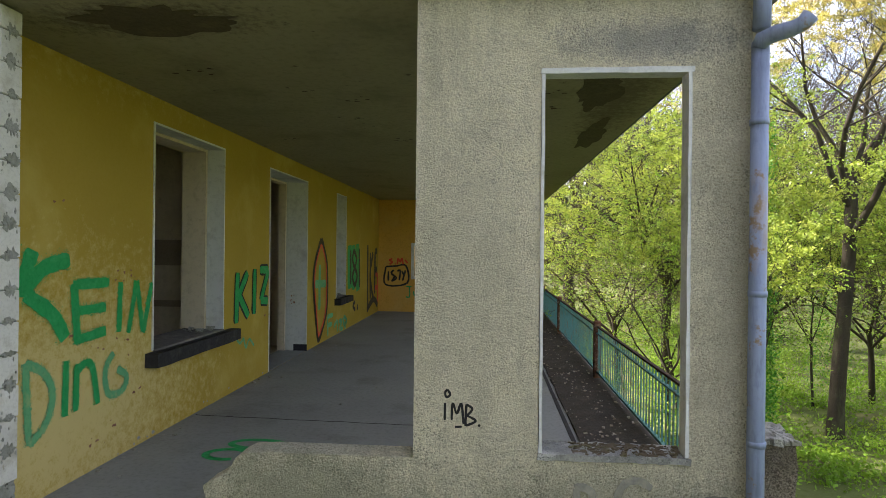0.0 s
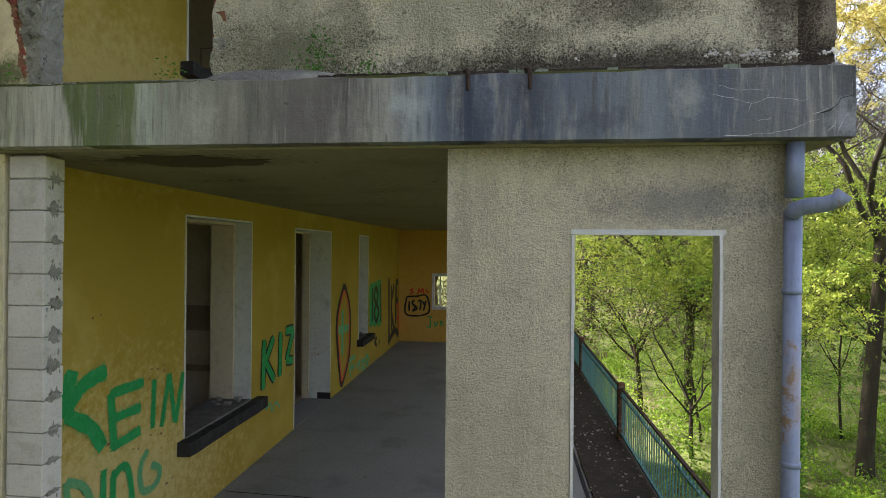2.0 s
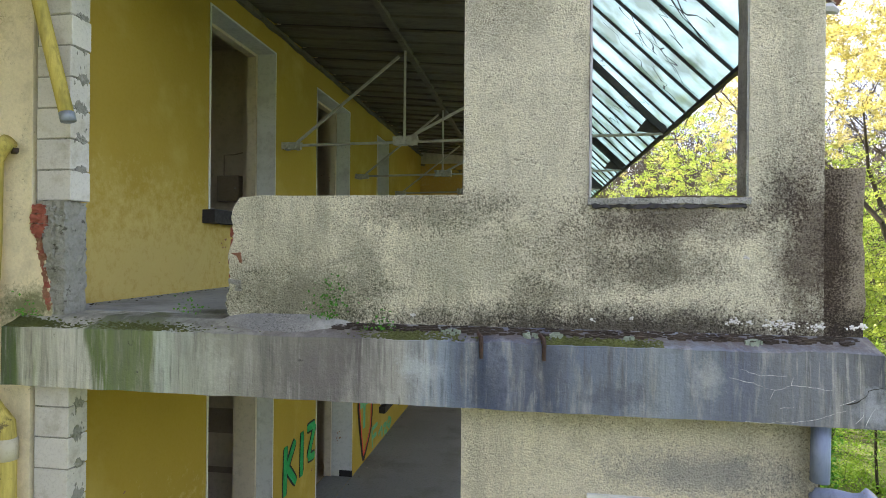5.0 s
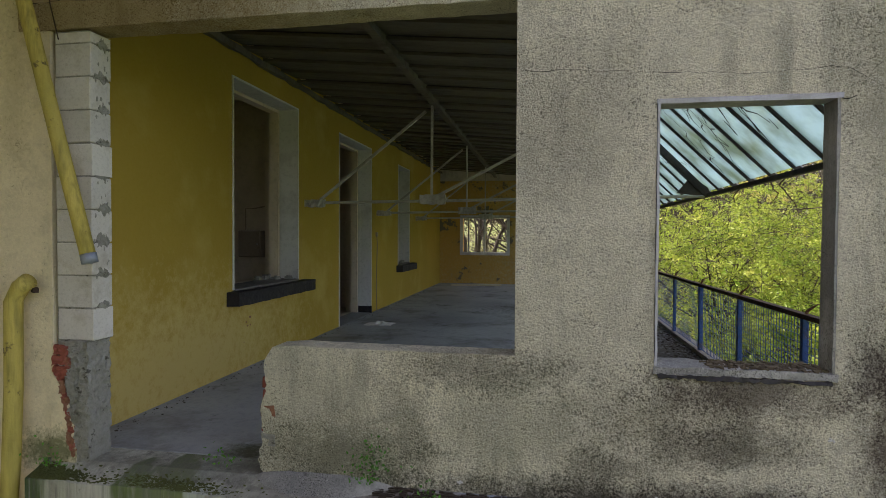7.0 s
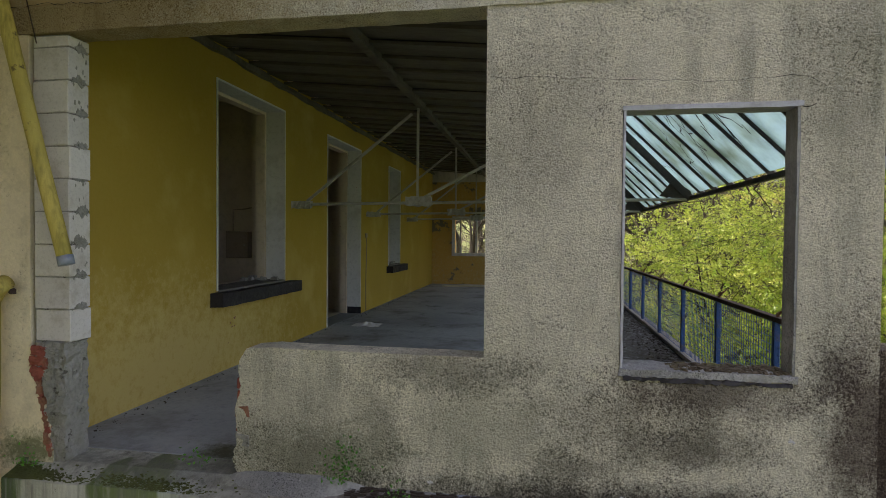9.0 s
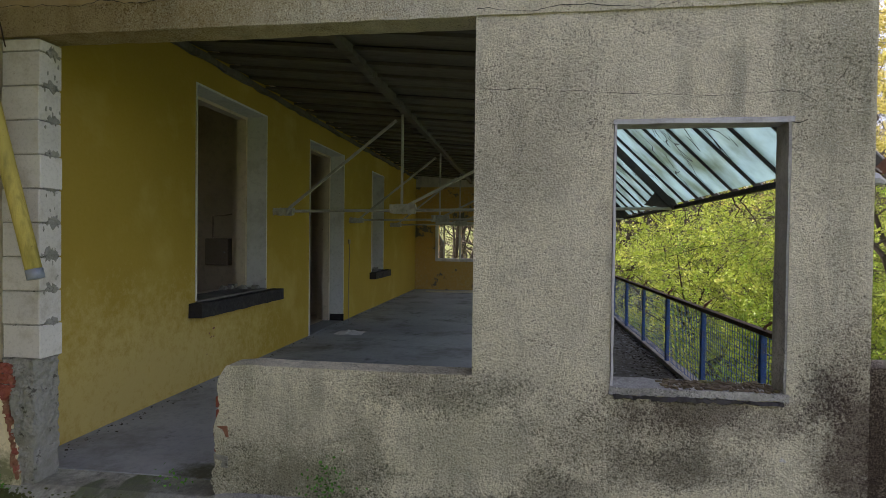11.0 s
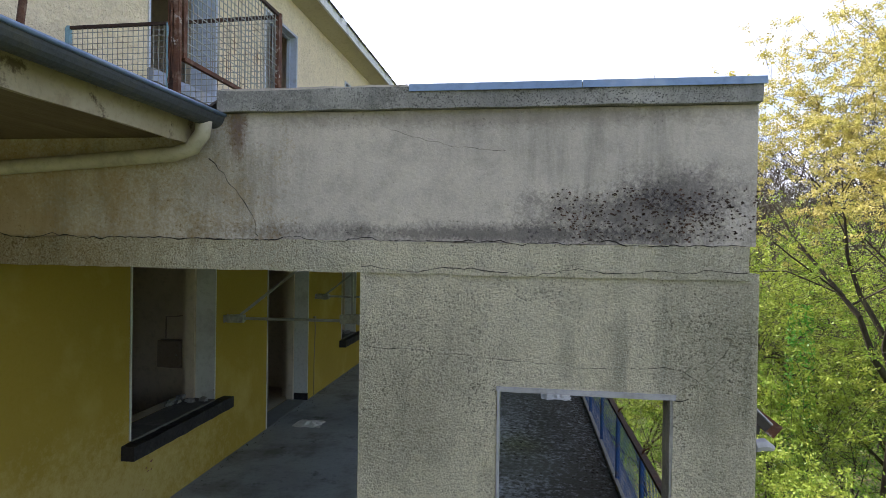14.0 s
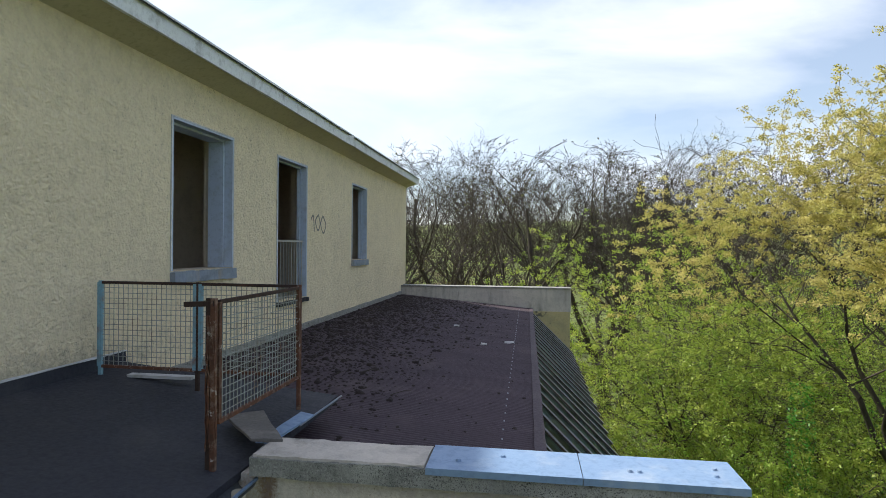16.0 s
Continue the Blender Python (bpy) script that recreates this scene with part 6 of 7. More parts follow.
spots_at = [(1.38, 3.995, 0.028), (1.46, 3.99, 0.018), (1.60, 3.985, 0.042), (1.66, 3.975, 0.028), (1.79, 3.975, 0.032), (1.97, 3.975, 0.022), (2.01, 3.985, 0.018), (0.62, 3.98, 0.012), (0.84, 4.0, 0.012), (-0.42, 3.985, 0.012), (1.44, 4.345, 0.010)]
bm = bmesh.new()
for cx, cz, spread_ in spots_at:
    for _ in range(int(900 * spread_)):
        x, z = cx + rr.gauss(0, spread_ * 0.75), cz + rr.gauss(0, spread_ * 0.38)
        n, s = 8, rr.uniform(0.002, 0.0085)
        fy = YE - 0.004 if x < XR + 0.02 else YE + 0.000 - 0.012
        v = [bm.verts.new((x + s * 1.3 * math.cos(2 * math.pi * k / n) * rr.uniform(0.35, 1.3), fy, z + s * math.sin(2 * math.pi * k / n) * rr.uniform(0.35, 1.3))) for k in range(n)]
        c = bm.verts.new((x, fy - 0.003, z))
        for k in range(n):
            bm.faces.new((v[k], v[(k + 1) % n], c))
tagged(link("white_lichen", bm, PAPER), "white lichen flecks along the parapet foot", "lichen", kind="stuff")
bm = bmesh.new()
for cx, cy, cs in ((-0.18, 3.03, 0.036), (0.28, 3.02, 0.028), (0.42, 3.03, 0.024), (0.81, 3.02, 0.018), (1.45, 3.02, 0.030)):
    for _ in range(26):
        a, r = rr.uniform(0, 6.28), cs * rr.uniform(0.55, 1.0)
        x, y, s = cx + 1.5 * r * math.cos(a), cy + 0.6 * r * math.sin(a), rr.uniform(0.002, 0.006)
        z = 3.855 + (y - 2.94) * 0.43 + 0.010
        box(bm, x - s * 1.5, x + s * 1.5, y - s, y + s, z - 0.02, z + 0.003, jitter=s * 0.5, rnd=rr)
tagged(link("ledge_lichen", bm, LICHEN), "pale green lichen rings on the slab ledge", "lichen", kind="stuff")
for x in (0.0, 0.345):
    tagged(link("iron_stub", tube(bmesh.new(), [(x - 0.02, 3.0, 3.90), (x, 2.945, 3.885), (x + 0.004, 2.932, 3.86), (x + 0.004, 2.931, 3.77)], [0.012, 0.014, 0.013, 0.010], 6), RUST_DARK), "cut-off rusty iron stub on the slab edge", "iron stub", "iron stubs")
slope = worn(extrude(bmesh.new(), [(2.985, 3.868), (3.098, 3.92), (3.098, 3.968), (3.075, 3.95), (3.03, 3.915)], "x", -1.66, -0.78), 0.06, 0.003, 97)
for v in slope.verts:
    k = min((v.co.x + 1.66) / 0.22, (-0.78 - v.co.x) / 0.30, 1.0)
    k = math.sqrt(max(k, 0.0))
    v.co.y = 3.098 - (3.098 - v.co.y) * k
    v.co.z = 3.90 + (v.co.z - 3.90) * (0.25 + 0.75 * k)
structure("mortar_slope", slope, COPING, "smeared mortar fillet at the parapet foot", "trim")
rr = random.Random(64)
weeds = []
for cx, cy, cz, n in ((-0.95, 3.07, 3.95, 60), (-0.93, 3.085, 4.03, 70), (-0.90, 3.088, 4.12, 40), (-0.60, 3.0, 3.90, 50), (-1.9, 3.15, 3.95, 40), (-2.98, 3.0, 3.92, 50)):
    for _ in range(n):
        weeds.append((cx + rr.gauss(0, 0.06), cy + rr.gauss(0, 0.02), cz + abs(rr.gauss(0, 0.05))))
wc = np.array(weeds)
wr = np.random.RandomState(6)
wn_ = wr.normal(0, 1, (len(wc), 3))
wn_ /= np.linalg.norm(wn_, axis=1)[:, None]
ws = np.cross(wn_, wr.normal(0, 1, (len(wc), 3)))
ws /= np.linalg.norm(ws, axis=1)[:, None]
wu = np.cross(wn_, ws)
wv = np.stack([wc - ws * 0.012, wc + wu * 0.007, wc + ws * 0.012, wc - wu * 0.007], axis=1).reshape(-1, 3)
tagged(new("edge_weeds", quick("edge_weeds", wv, np.arange(4 * len(wc)).reshape(-1, 4), LEAF_DARK)), "small green weeds in the slab joint", "weeds", kind="stuff")

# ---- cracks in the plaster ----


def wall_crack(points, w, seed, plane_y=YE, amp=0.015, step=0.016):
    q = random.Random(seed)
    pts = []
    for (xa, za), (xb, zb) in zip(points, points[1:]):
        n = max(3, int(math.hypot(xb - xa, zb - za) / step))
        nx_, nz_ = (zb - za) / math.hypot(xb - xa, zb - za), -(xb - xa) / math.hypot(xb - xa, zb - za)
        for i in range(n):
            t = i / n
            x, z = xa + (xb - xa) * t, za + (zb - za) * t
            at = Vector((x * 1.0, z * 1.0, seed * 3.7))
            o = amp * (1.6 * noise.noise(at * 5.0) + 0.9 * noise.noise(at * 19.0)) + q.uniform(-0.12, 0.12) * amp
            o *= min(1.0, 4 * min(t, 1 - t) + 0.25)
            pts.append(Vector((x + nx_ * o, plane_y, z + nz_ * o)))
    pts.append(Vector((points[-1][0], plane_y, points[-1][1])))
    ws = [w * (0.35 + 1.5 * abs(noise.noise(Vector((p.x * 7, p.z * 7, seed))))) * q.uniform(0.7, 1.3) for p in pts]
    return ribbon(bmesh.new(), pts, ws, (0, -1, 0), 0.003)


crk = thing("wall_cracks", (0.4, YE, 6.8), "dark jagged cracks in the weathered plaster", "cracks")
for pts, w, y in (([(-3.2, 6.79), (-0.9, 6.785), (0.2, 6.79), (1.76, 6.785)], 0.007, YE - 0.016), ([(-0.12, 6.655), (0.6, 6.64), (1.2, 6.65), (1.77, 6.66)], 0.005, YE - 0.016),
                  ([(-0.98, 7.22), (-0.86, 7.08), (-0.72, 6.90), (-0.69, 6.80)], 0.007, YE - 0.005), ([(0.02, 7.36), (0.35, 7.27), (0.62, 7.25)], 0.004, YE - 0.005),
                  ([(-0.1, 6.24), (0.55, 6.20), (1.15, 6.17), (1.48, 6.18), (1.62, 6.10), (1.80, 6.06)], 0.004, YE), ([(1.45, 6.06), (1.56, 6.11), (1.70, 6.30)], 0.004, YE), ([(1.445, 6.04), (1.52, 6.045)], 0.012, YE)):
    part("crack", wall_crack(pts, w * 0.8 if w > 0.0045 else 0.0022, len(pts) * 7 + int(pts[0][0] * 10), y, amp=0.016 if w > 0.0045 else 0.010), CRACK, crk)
fc = thing("fascia_cracks", (1.7, 2.93, 3.65), "pale lime-filled cracks in the concrete fascia", "cracks")
for pts in ([(1.30, 3.72), (1.42, 3.70), (1.52, 3.665), (1.60, 3.69), (1.72, 3.685), (1.80, 3.68)], [(1.52, 3.665), (1.50, 3.62)], [(1.60, 3.69), (1.61, 3.735)], [(1.35, 3.76), (1.45, 3.735), (1.58, 3.74)],
            [(1.38, 3.497), (1.50, 3.492), (1.62, 3.50), (1.74, 3.53), (1.86, 3.575)], [(1.95, 3.50), (1.97, 3.55), (2.0, 3.60)], [(1.90, 3.51), (1.94, 3.56)], [(1.55, 3.57), (1.62, 3.585)], [(1.83, 3.60), (1.90, 3.63)]):
    part("crack", wall_crack(pts, 0.0019, int(pts[0][0] * 31), 2.930, amp=0.010, step=0.016), PAPER, fc)
part("crack", wall_crack([(1.86, 3.61), (1.93, 3.64), (1.96, 3.68), (2.03, 3.70)], 0.006, 77, 2.930, amp=0.012, step=0.02), CRACK, fc, "dark open crack")

# ---- graffiti ----


def spray(name, axis, at, width, text, mat, label, seed=1, fuzz=0.12, mist=0.0):
    """Strokes 'u,v u,v ... / ...' sprayed on a wall: across x the pairs are (y, z), across y (x, z)."""
    q = random.Random(seed)
    first = [float(v) for v in text.split()[0].split(",")]
    ob = thing(name, (at, first[0], first[1]) if axis == "x" else (first[0], at, first[1]), label, "graffiti")
    nrm_ = (1, 0, 0) if axis == "x" else (0, -1, 0)
    dots = []
    for k, stroke in enumerate(text.split("/")):
        c = [tuple(float(v) for v in s.split(",")) for s in stroke.split()]
        fine = []
        for i in range(len(c) - 1):
            p0, p1, p2, p3 = c[max(i - 1, 0)], c[i], c[i + 1], c[min(i + 2, len(c) - 1)]
            for s in range(6):
                t = s / 6
                fine.append(tuple(0.5 * (2 * b + (d - a) * t + (2 * a - 5 * b + 4 * d - e) * t * t + (3 * b - a - 3 * d + e) * t ** 3) for a, b, d, e in zip(p0, p1, p2, p3)))
        fine.append(c[-1])
        pts = [Vector((at, u, v)) if axis == "x" else Vector((u, at, v)) for u, v in fine]
        ws = [width * q.uniform(1 - fuzz, 1 + fuzz) for _ in pts]
        ws[0] *= 0.75
        ws[-1] *= 0.75
        part("stroke", ribbon(bmesh.new(), pts, ws, nrm_, 0.004 + 0.0004 * k), mat, ob)
        for a, b in zip(fine, fine[1:]):
            ln = math.hypot(b[0] - a[0], b[1] - a[1])
            for _ in range(int(ln * 420 * mist)):
                t, side = q.random(), q.choice((-1, 1)) * width * (0.42 + abs(q.gauss(0, 0.16)))
                u = a[0] + (b[0] - a[0]) * t - (b[1] - a[1]) / max(ln, 1e-6) * side
                v = a[1] + (b[1] - a[1]) * t + (b[0] - a[0]) / max(ln, 1e-6) * side
                r = q.uniform(0.0015, 0.0055)
                ring = [(u + r * math.cos(c_), v + r * math.sin(c_)) for c_ in (0.3, 1.6, 2.9, 4.2, 5.5)]
                dots.append(ring)
    if dots:
        bm = bmesh.new()
        off = 0.0035 if axis == "x" else -0.0035
        for ring in dots:
            bm.faces.new([bm.verts.new((at + off, u, v) if axis == "x" else (u, at + off, v)) for u, v in ring])
        tagged(part("overspray", bm, mat, ob, "fine overspray dots along the strokes"), kind="stuff")
    return ob


spray("graffiti", "x", XW, 0.125, "3.79,1.91 3.73,1.74 3.71,1.56 / 4.17,1.83 3.90,1.77 3.72,1.62 / 3.72,1.58 3.99,1.40 4.13,1.19", GREEN_SPRAY, "broad green sprayed letter on the yellow wall", 20, mist=1.6)
spray("graffiti", "x", XW, 0.085, "4.22,1.63 4.24,1.40 4.27,1.13 / 4.21,1.62 4.66,1.62 / 4.26,1.40 4.62,1.40 / 4.25,1.16 4.62,1.19", GREEN_SPRAY, "large green sprayed letters on the yellow wall", mist=1.6)
spray("graffiti", "x", XW, 0.065, "4.82,1.61 4.80,1.15 / 5.06,1.61 4.94,1.12 / 5.06,1.61 5.17,1.10 / 5.31,1.58 5.17,1.09 / 4.14,1.01 4.13,0.56 / 4.26,0.96 4.25,0.57 / 4.27,0.90 4.36,0.95 4.45,0.89 4.52,0.56", GREEN_SPRAY, "large green sprayed letters on the yellow wall", 2, mist=1.6)
spray("graffiti", "x", XW, 0.06, "3.73,1.07 3.77,0.45 / 3.73,1.07 3.91,0.96 4.00,0.78 3.94,0.57 3.77,0.45 / 4.73,0.97 4.63,0.87 4.62,0.72 4.68,0.60 4.86,0.60 4.92,0.72 4.78,0.81", PALE_SPRAY, "thin green sprayed letters on the yellow wall", 3, mist=2.0)
KIZ = "7.30,1.60 7.28,1.24 7.27,0.91 / 7.62,1.59 7.31,1.25 / 7.35,1.28 7.66,0.96 / 7.87,1.63 7.85,0.97 / 8.06,1.61 8.38,1.60 / 8.38,1.60 8.10,1.15 / 8.10,1.15 8.37,1.12"
spray("graffiti_outline", "x", XW - 0.002, 0.17, KIZ, BLACK_SPRAY, "black outline of the green letters", 4, 0.06)
spray("graffiti", "x", XW + 0.002, 0.11, KIZ, GREEN_SPRAY, "green sprayed letters with a black outline", 5, 0.06)
spray("graffiti", "x", XW, 0.04, "7.29,0.69 7.40,0.62 7.51,0.68 / 7.51,0.68 7.59,0.53 7.70,0.63 7.87,0.51", PALE_SPRAY, "faint green scribble on the yellow wall", 6)
spray("graffiti", "x", XW, 0.15, "11.20,2.13 10.79,1.65 10.70,1.26 10.83,0.71 11.04,0.06 / 11.20,2.13 11.59,1.63 11.66,1.05 11.55,0.54 11.04,0.06", BLACK_SPRAY, "black pointed shield sprayed on the yellow wall", 7)
spray("graffiti", "x", XW + 0.003, 0.06, "11.18,2.02 10.85,1.63 10.76,1.26 10.89,0.71 11.05,0.15 / 11.20,2.02 11.53,1.63 11.60,1.05 11.49,0.54 11.05,0.15", RED_SPRAY, "red inner line of the sprayed shield", 8)
spray("graffiti", "x", XW, 0.16, "11.10,1.61 11.10,0.69 / 10.75,1.23 11.55,1.20", PALE_SPRAY, "faint green cross in the sprayed shield", 9)
spray("graffiti", "x", XW - 0.002, 0.46, "13.60,2.02 13.68,0.95 / 13.98,2.03 14.09,0.90 / 14.42,2.06 14.54,0.84", GREEN_SPRAY, "green sprayed block behind black figures", 10)
spray("graffiti", "x", XW + 0.002, 0.13, "13.69,1.90 13.72,1.05 / 14.05,1.90 13.88,1.68 14.13,1.46 14.31,1.68 14.05,1.90 / 14.13,1.46 13.90,1.23 14.15,1.01 14.40,1.23 14.13,1.46 / 14.63,1.94 14.68,0.92", BLACK_SPRAY, "black figures on the green block", 11)
spray("graffiti", "x", XW, 0.20, "15.70,2.04 15.76,0.20 / 16.05,1.82 16.10,0.49 / 16.45,1.82 16.05,1.16 16.55,0.44 / 16.75,1.85 16.73,0.59 / 16.75,1.85 17.05,1.88 / 16.73,1.29 17.05,1.31 / 15.64,0.21 16.55,0.44 17.2,0.20", BLACK_SPRAY, "black sprayed letters at the far end", 12)
spray("graffiti", "x", XW + 0.002, 0.16, "16.85,1.15 17.15,1.09 17.18,0.27 / 16.80,0.76 17.15,0.76", RED_SPRAY, "red sprayed strokes at the far end", 13)
spray("graffiti", "x", XW, 0.10, "11.68,0.48 11.74,0.07 / 11.68,0.48 12.13,0.48 / 11.69,0.29 12.04,0.29 / 12.19,0.20 12.47,0.29 12.53,0.05 / 12.62,0.27 12.93,0.26 / 12.93,0.26 12.68,0.08 / 12.68,0.08 12.99,0.06 / 13.09,0.14 13.36,0.18 13.13,0.31 13.03,0.19 13.26,0.05", PALE_SPRAY, "green sprayed word low on the yellow wall", 14)
spray("graffiti", "x", XW, 0.10, "14.23,0.58 13.99,0.50 14.24,0.36 / 14.50,0.48 14.50,0.33", BLACK_SPRAY, "small black tag on the yellow wall", 15)
spray("graffiti", "y", YB, 0.055, "-2.86,1.39 -2.55,1.41 -2.23,1.42 -2.19,0.89 -2.87,0.84 -2.86,1.39 / -2.78,1.25 -2.78,0.95 / -2.61,1.29 -2.69,1.20 -2.59,1.08 -2.67,0.95 -2.53,1.04 -2.68,1.18 -2.61,1.29 / -2.50,1.25 -2.41,1.27 -2.44,0.97 / -2.36,1.26 -2.28,1.12 / -2.25,1.28 -2.33,0.96", BLACK_SPRAY, "black framed figures on the ochre wall", 16)
spray("graffiti", "y", YB, 0.05, "-2.66,1.64 -2.75,1.59 -2.66,1.54 -2.75,1.46 / -2.57,1.48 -2.55,1.48 / -2.50,1.47 -2.48,1.64 -2.41,1.54 -2.36,1.65 -2.32,1.47 / -2.27,1.61 -2.18,1.51", RED_SPRAY, "red sprayed scrawl on the ochre wall", 17)
spray("graffiti", "y", YB, 0.04, "-2.22,0.78 -2.05,0.78 / -2.12,0.78 -2.11,0.48 -2.22,0.46 / -1.99,0.64 -1.95,0.49 -1.87,0.65 / -1.79,0.49 -1.78,0.65 -1.69,0.49 / -1.62,0.65 -1.55,0.51", GREEN_SPRAY, "green sprayed scrawl on the ochre wall", 18)
spray("graffiti", "y", YE, 0.014, "0.06,1.05 0.06,0.95 / 0.10,0.95 0.105,1.05 0.13,0.99 0.155,1.05 0.17,0.93 / 0.185,1.045 0.18,0.92 / 0.185,1.045 0.22,1.02 0.19,0.98 / 0.19,0.98 0.24,0.95 0.18,0.92 / 0.255,0.93 0.265,0.92 / 0.12,0.912 0.16,0.915 / 0.075,1.13 0.06,1.11 0.07,1.085 0.09,1.10 0.075,1.13", BLACK_SPRAY, "small black tag on the roughcast pier", 19)
spray("graffiti", "y", YE, 0.045, "0.81,0.585 0.86,0.59 0.91,0.55 0.90,0.40 0.82,0.36 / 0.82,0.58 0.82,0.36 / 1.24,0.60 1.17,0.64 1.09,0.62 1.05,0.52 1.10,0.40 1.22,0.38 / 1.50,0.50 1.55,0.545 1.67,0.55", GREY_SPRAY, "faded grey letters below the window", 20)
spray("graffiti", "x", XW, 0.036, "9.53,9.29 9.64,9.36 9.70,9.08 / 9.89,9.40 9.75,9.27 9.87,9.11 9.98,9.23 9.89,9.40 / 10.12,9.39 10.01,9.24 10.14,9.07 10.28,9.22 10.12,9.39", GREY_SPRAY, "faded grey figures on the cream facade", 21)
sw = bmesh.new()
for (cx, cy, rx, ry) in ((-2.12, 4.95, 0.20, 0.13), (-1.95, 5.25, 0.26, 0.12)):
    ring = [Vector((cx + rx * math.cos(a), cy + ry * math.sin(a), 0.0)) for a in np.linspace(0, 5.2, 22)]
    ribbon(sw, ring, 0.07, (0, 0, 1), 0.004)
tagged(link("floor_graffiti", sw, GREEN_SPRAY), "green sprayed swirls on the terrace floor", "graffiti")


# ---- chipped paint and scuffs on the yellow walls, reveals and ceiling ----


def chips(name, axis, at, lift, zone, count, size, mat, label, seed, clusters=6):
    """Small ragged flakes in clusters on one plane; zone is (u0, u1, v0, v1)."""
    q = random.Random(seed)
    bm = bmesh.new()
    u0, u1, v0, v1 = zone
    mid = [(q.uniform(u0, u1), q.uniform(v0, v1)) for _ in range(clusters)]
    for _ in range(count):
        c = q.choice(mid)
        u, v = c[0] + q.gauss(0, 0.09), c[1] + q.gauss(0, 0.06)
        if not (u0 < u < u1 and v0 < v < v1):
            continue
        n, s = 8, size * q.uniform(0.3, 1.3)
        ring = []
        for k in range(n):
            a, r = 2 * math.pi * k / n, s * q.uniform(0.35, 1.3)
            p, w = u + 1.5 * r * math.cos(a), v + r * math.sin(a)
            ring.append(bm.verts.new((at + lift, p, w) if axis == "x" else (p, at + lift, w) if axis == "y" else (p, w, at + lift)))
        bm.faces.new(ring)
    return tagged(link(name, bm, mat), label, "flecks", kind="stuff")


chips("paint_chips", "x", XW, 0.0045, (3.7, 5.2, 0.15, 2.4), 34, 0.014, BRICK_DUST, "chipped spots and scuffs in the yellow paint", 401, 9)
chips("paint_chips", "x", XW, 0.0045, (6.9, 16.8, 0.1, 2.6), 60, 0.02, BRICK_DUST, "chipped spots and scuffs in the yellow paint", 402, 14)
chips("paint_chips", "x", XW, 0.0045, (3.7, 16.5, Z2 + 0.1, Z2 + 2.3), 40, 0.016, BRICK_DUST, "chipped spots and scuffs in the yellow paint", 403, 12)
chips("paint_chips", "x", XW, 0.0045, (3.5, 9.0, 0.02, 0.10), 40, 0.016, MORTAR, "dirty chipped plaster along the wall foot", 405, 12)
chips("ceiling_spots", "z", 3.470, -0.004, (-2.7, 1.3, 4.2, 12.5), 110, 0.020, RUST_DARK, "dark nail holes and spots in the soffit", 406, 16)
chips("lichen_flecks", "y", YE - 0.004, -0.003, (0.85, 1.88, 6.80, 7.06), 900, 0.0048, RUST_DARK, "fine black lichen flecks on the attic wall", 411, 70)
q = random.Random(407)
for nm, ex, ey, rx, ry, n in (("peeled_patch", -1.95, 3.42, 0.55, 0.26, 44), ("peeled_patch", 1.35, 5.2, 0.22, 0.9, 36), ("peeled_patch", 1.62, 7.6, 0.18, 1.1, 30), ("peeled_patch", 0.95, 4.4, 0.12, 0.3, 22)):
    ring, r = [], 1.0
    for k in range(n):
        r = min(max(r + q.uniform(-0.22, 0.22), 0.55), 1.25)
        ring.append((ex + rx * r * math.cos(2 * math.pi * k / n), max(ey + ry * r * math.sin(2 * math.pi * k / n), YE - 0.03)))
    tagged(link(nm, extrude(bmesh.new(), ring, "z", 3.4655, 3.4695), SOFFIT_BARE), "dark ragged patch where the soffit paint has peeled", "peeled paint", "peeled patches")
# ---- trees ----


def rounded(p, height):
    """Draws what reaches past an ellipsoid in towards it, for a round-topped crown."""
    mid, rad = np.array((0, 0, 0.52 * height)), height * np.array((0.44, 0.44, 0.50))
    e = (p - mid) / rad
    m = np.linalg.norm(e, axis=1)
    k = np.where(m > 0.5, (0.5 + 0.55 * (1 - np.exp(-(m - 0.5) / 0.55))) / np.maximum(m, 0.01), 1.0)
    return mid + e * rad * np.where(p[:, 2] < 0.28 * height, 1.0, k)[:, None]


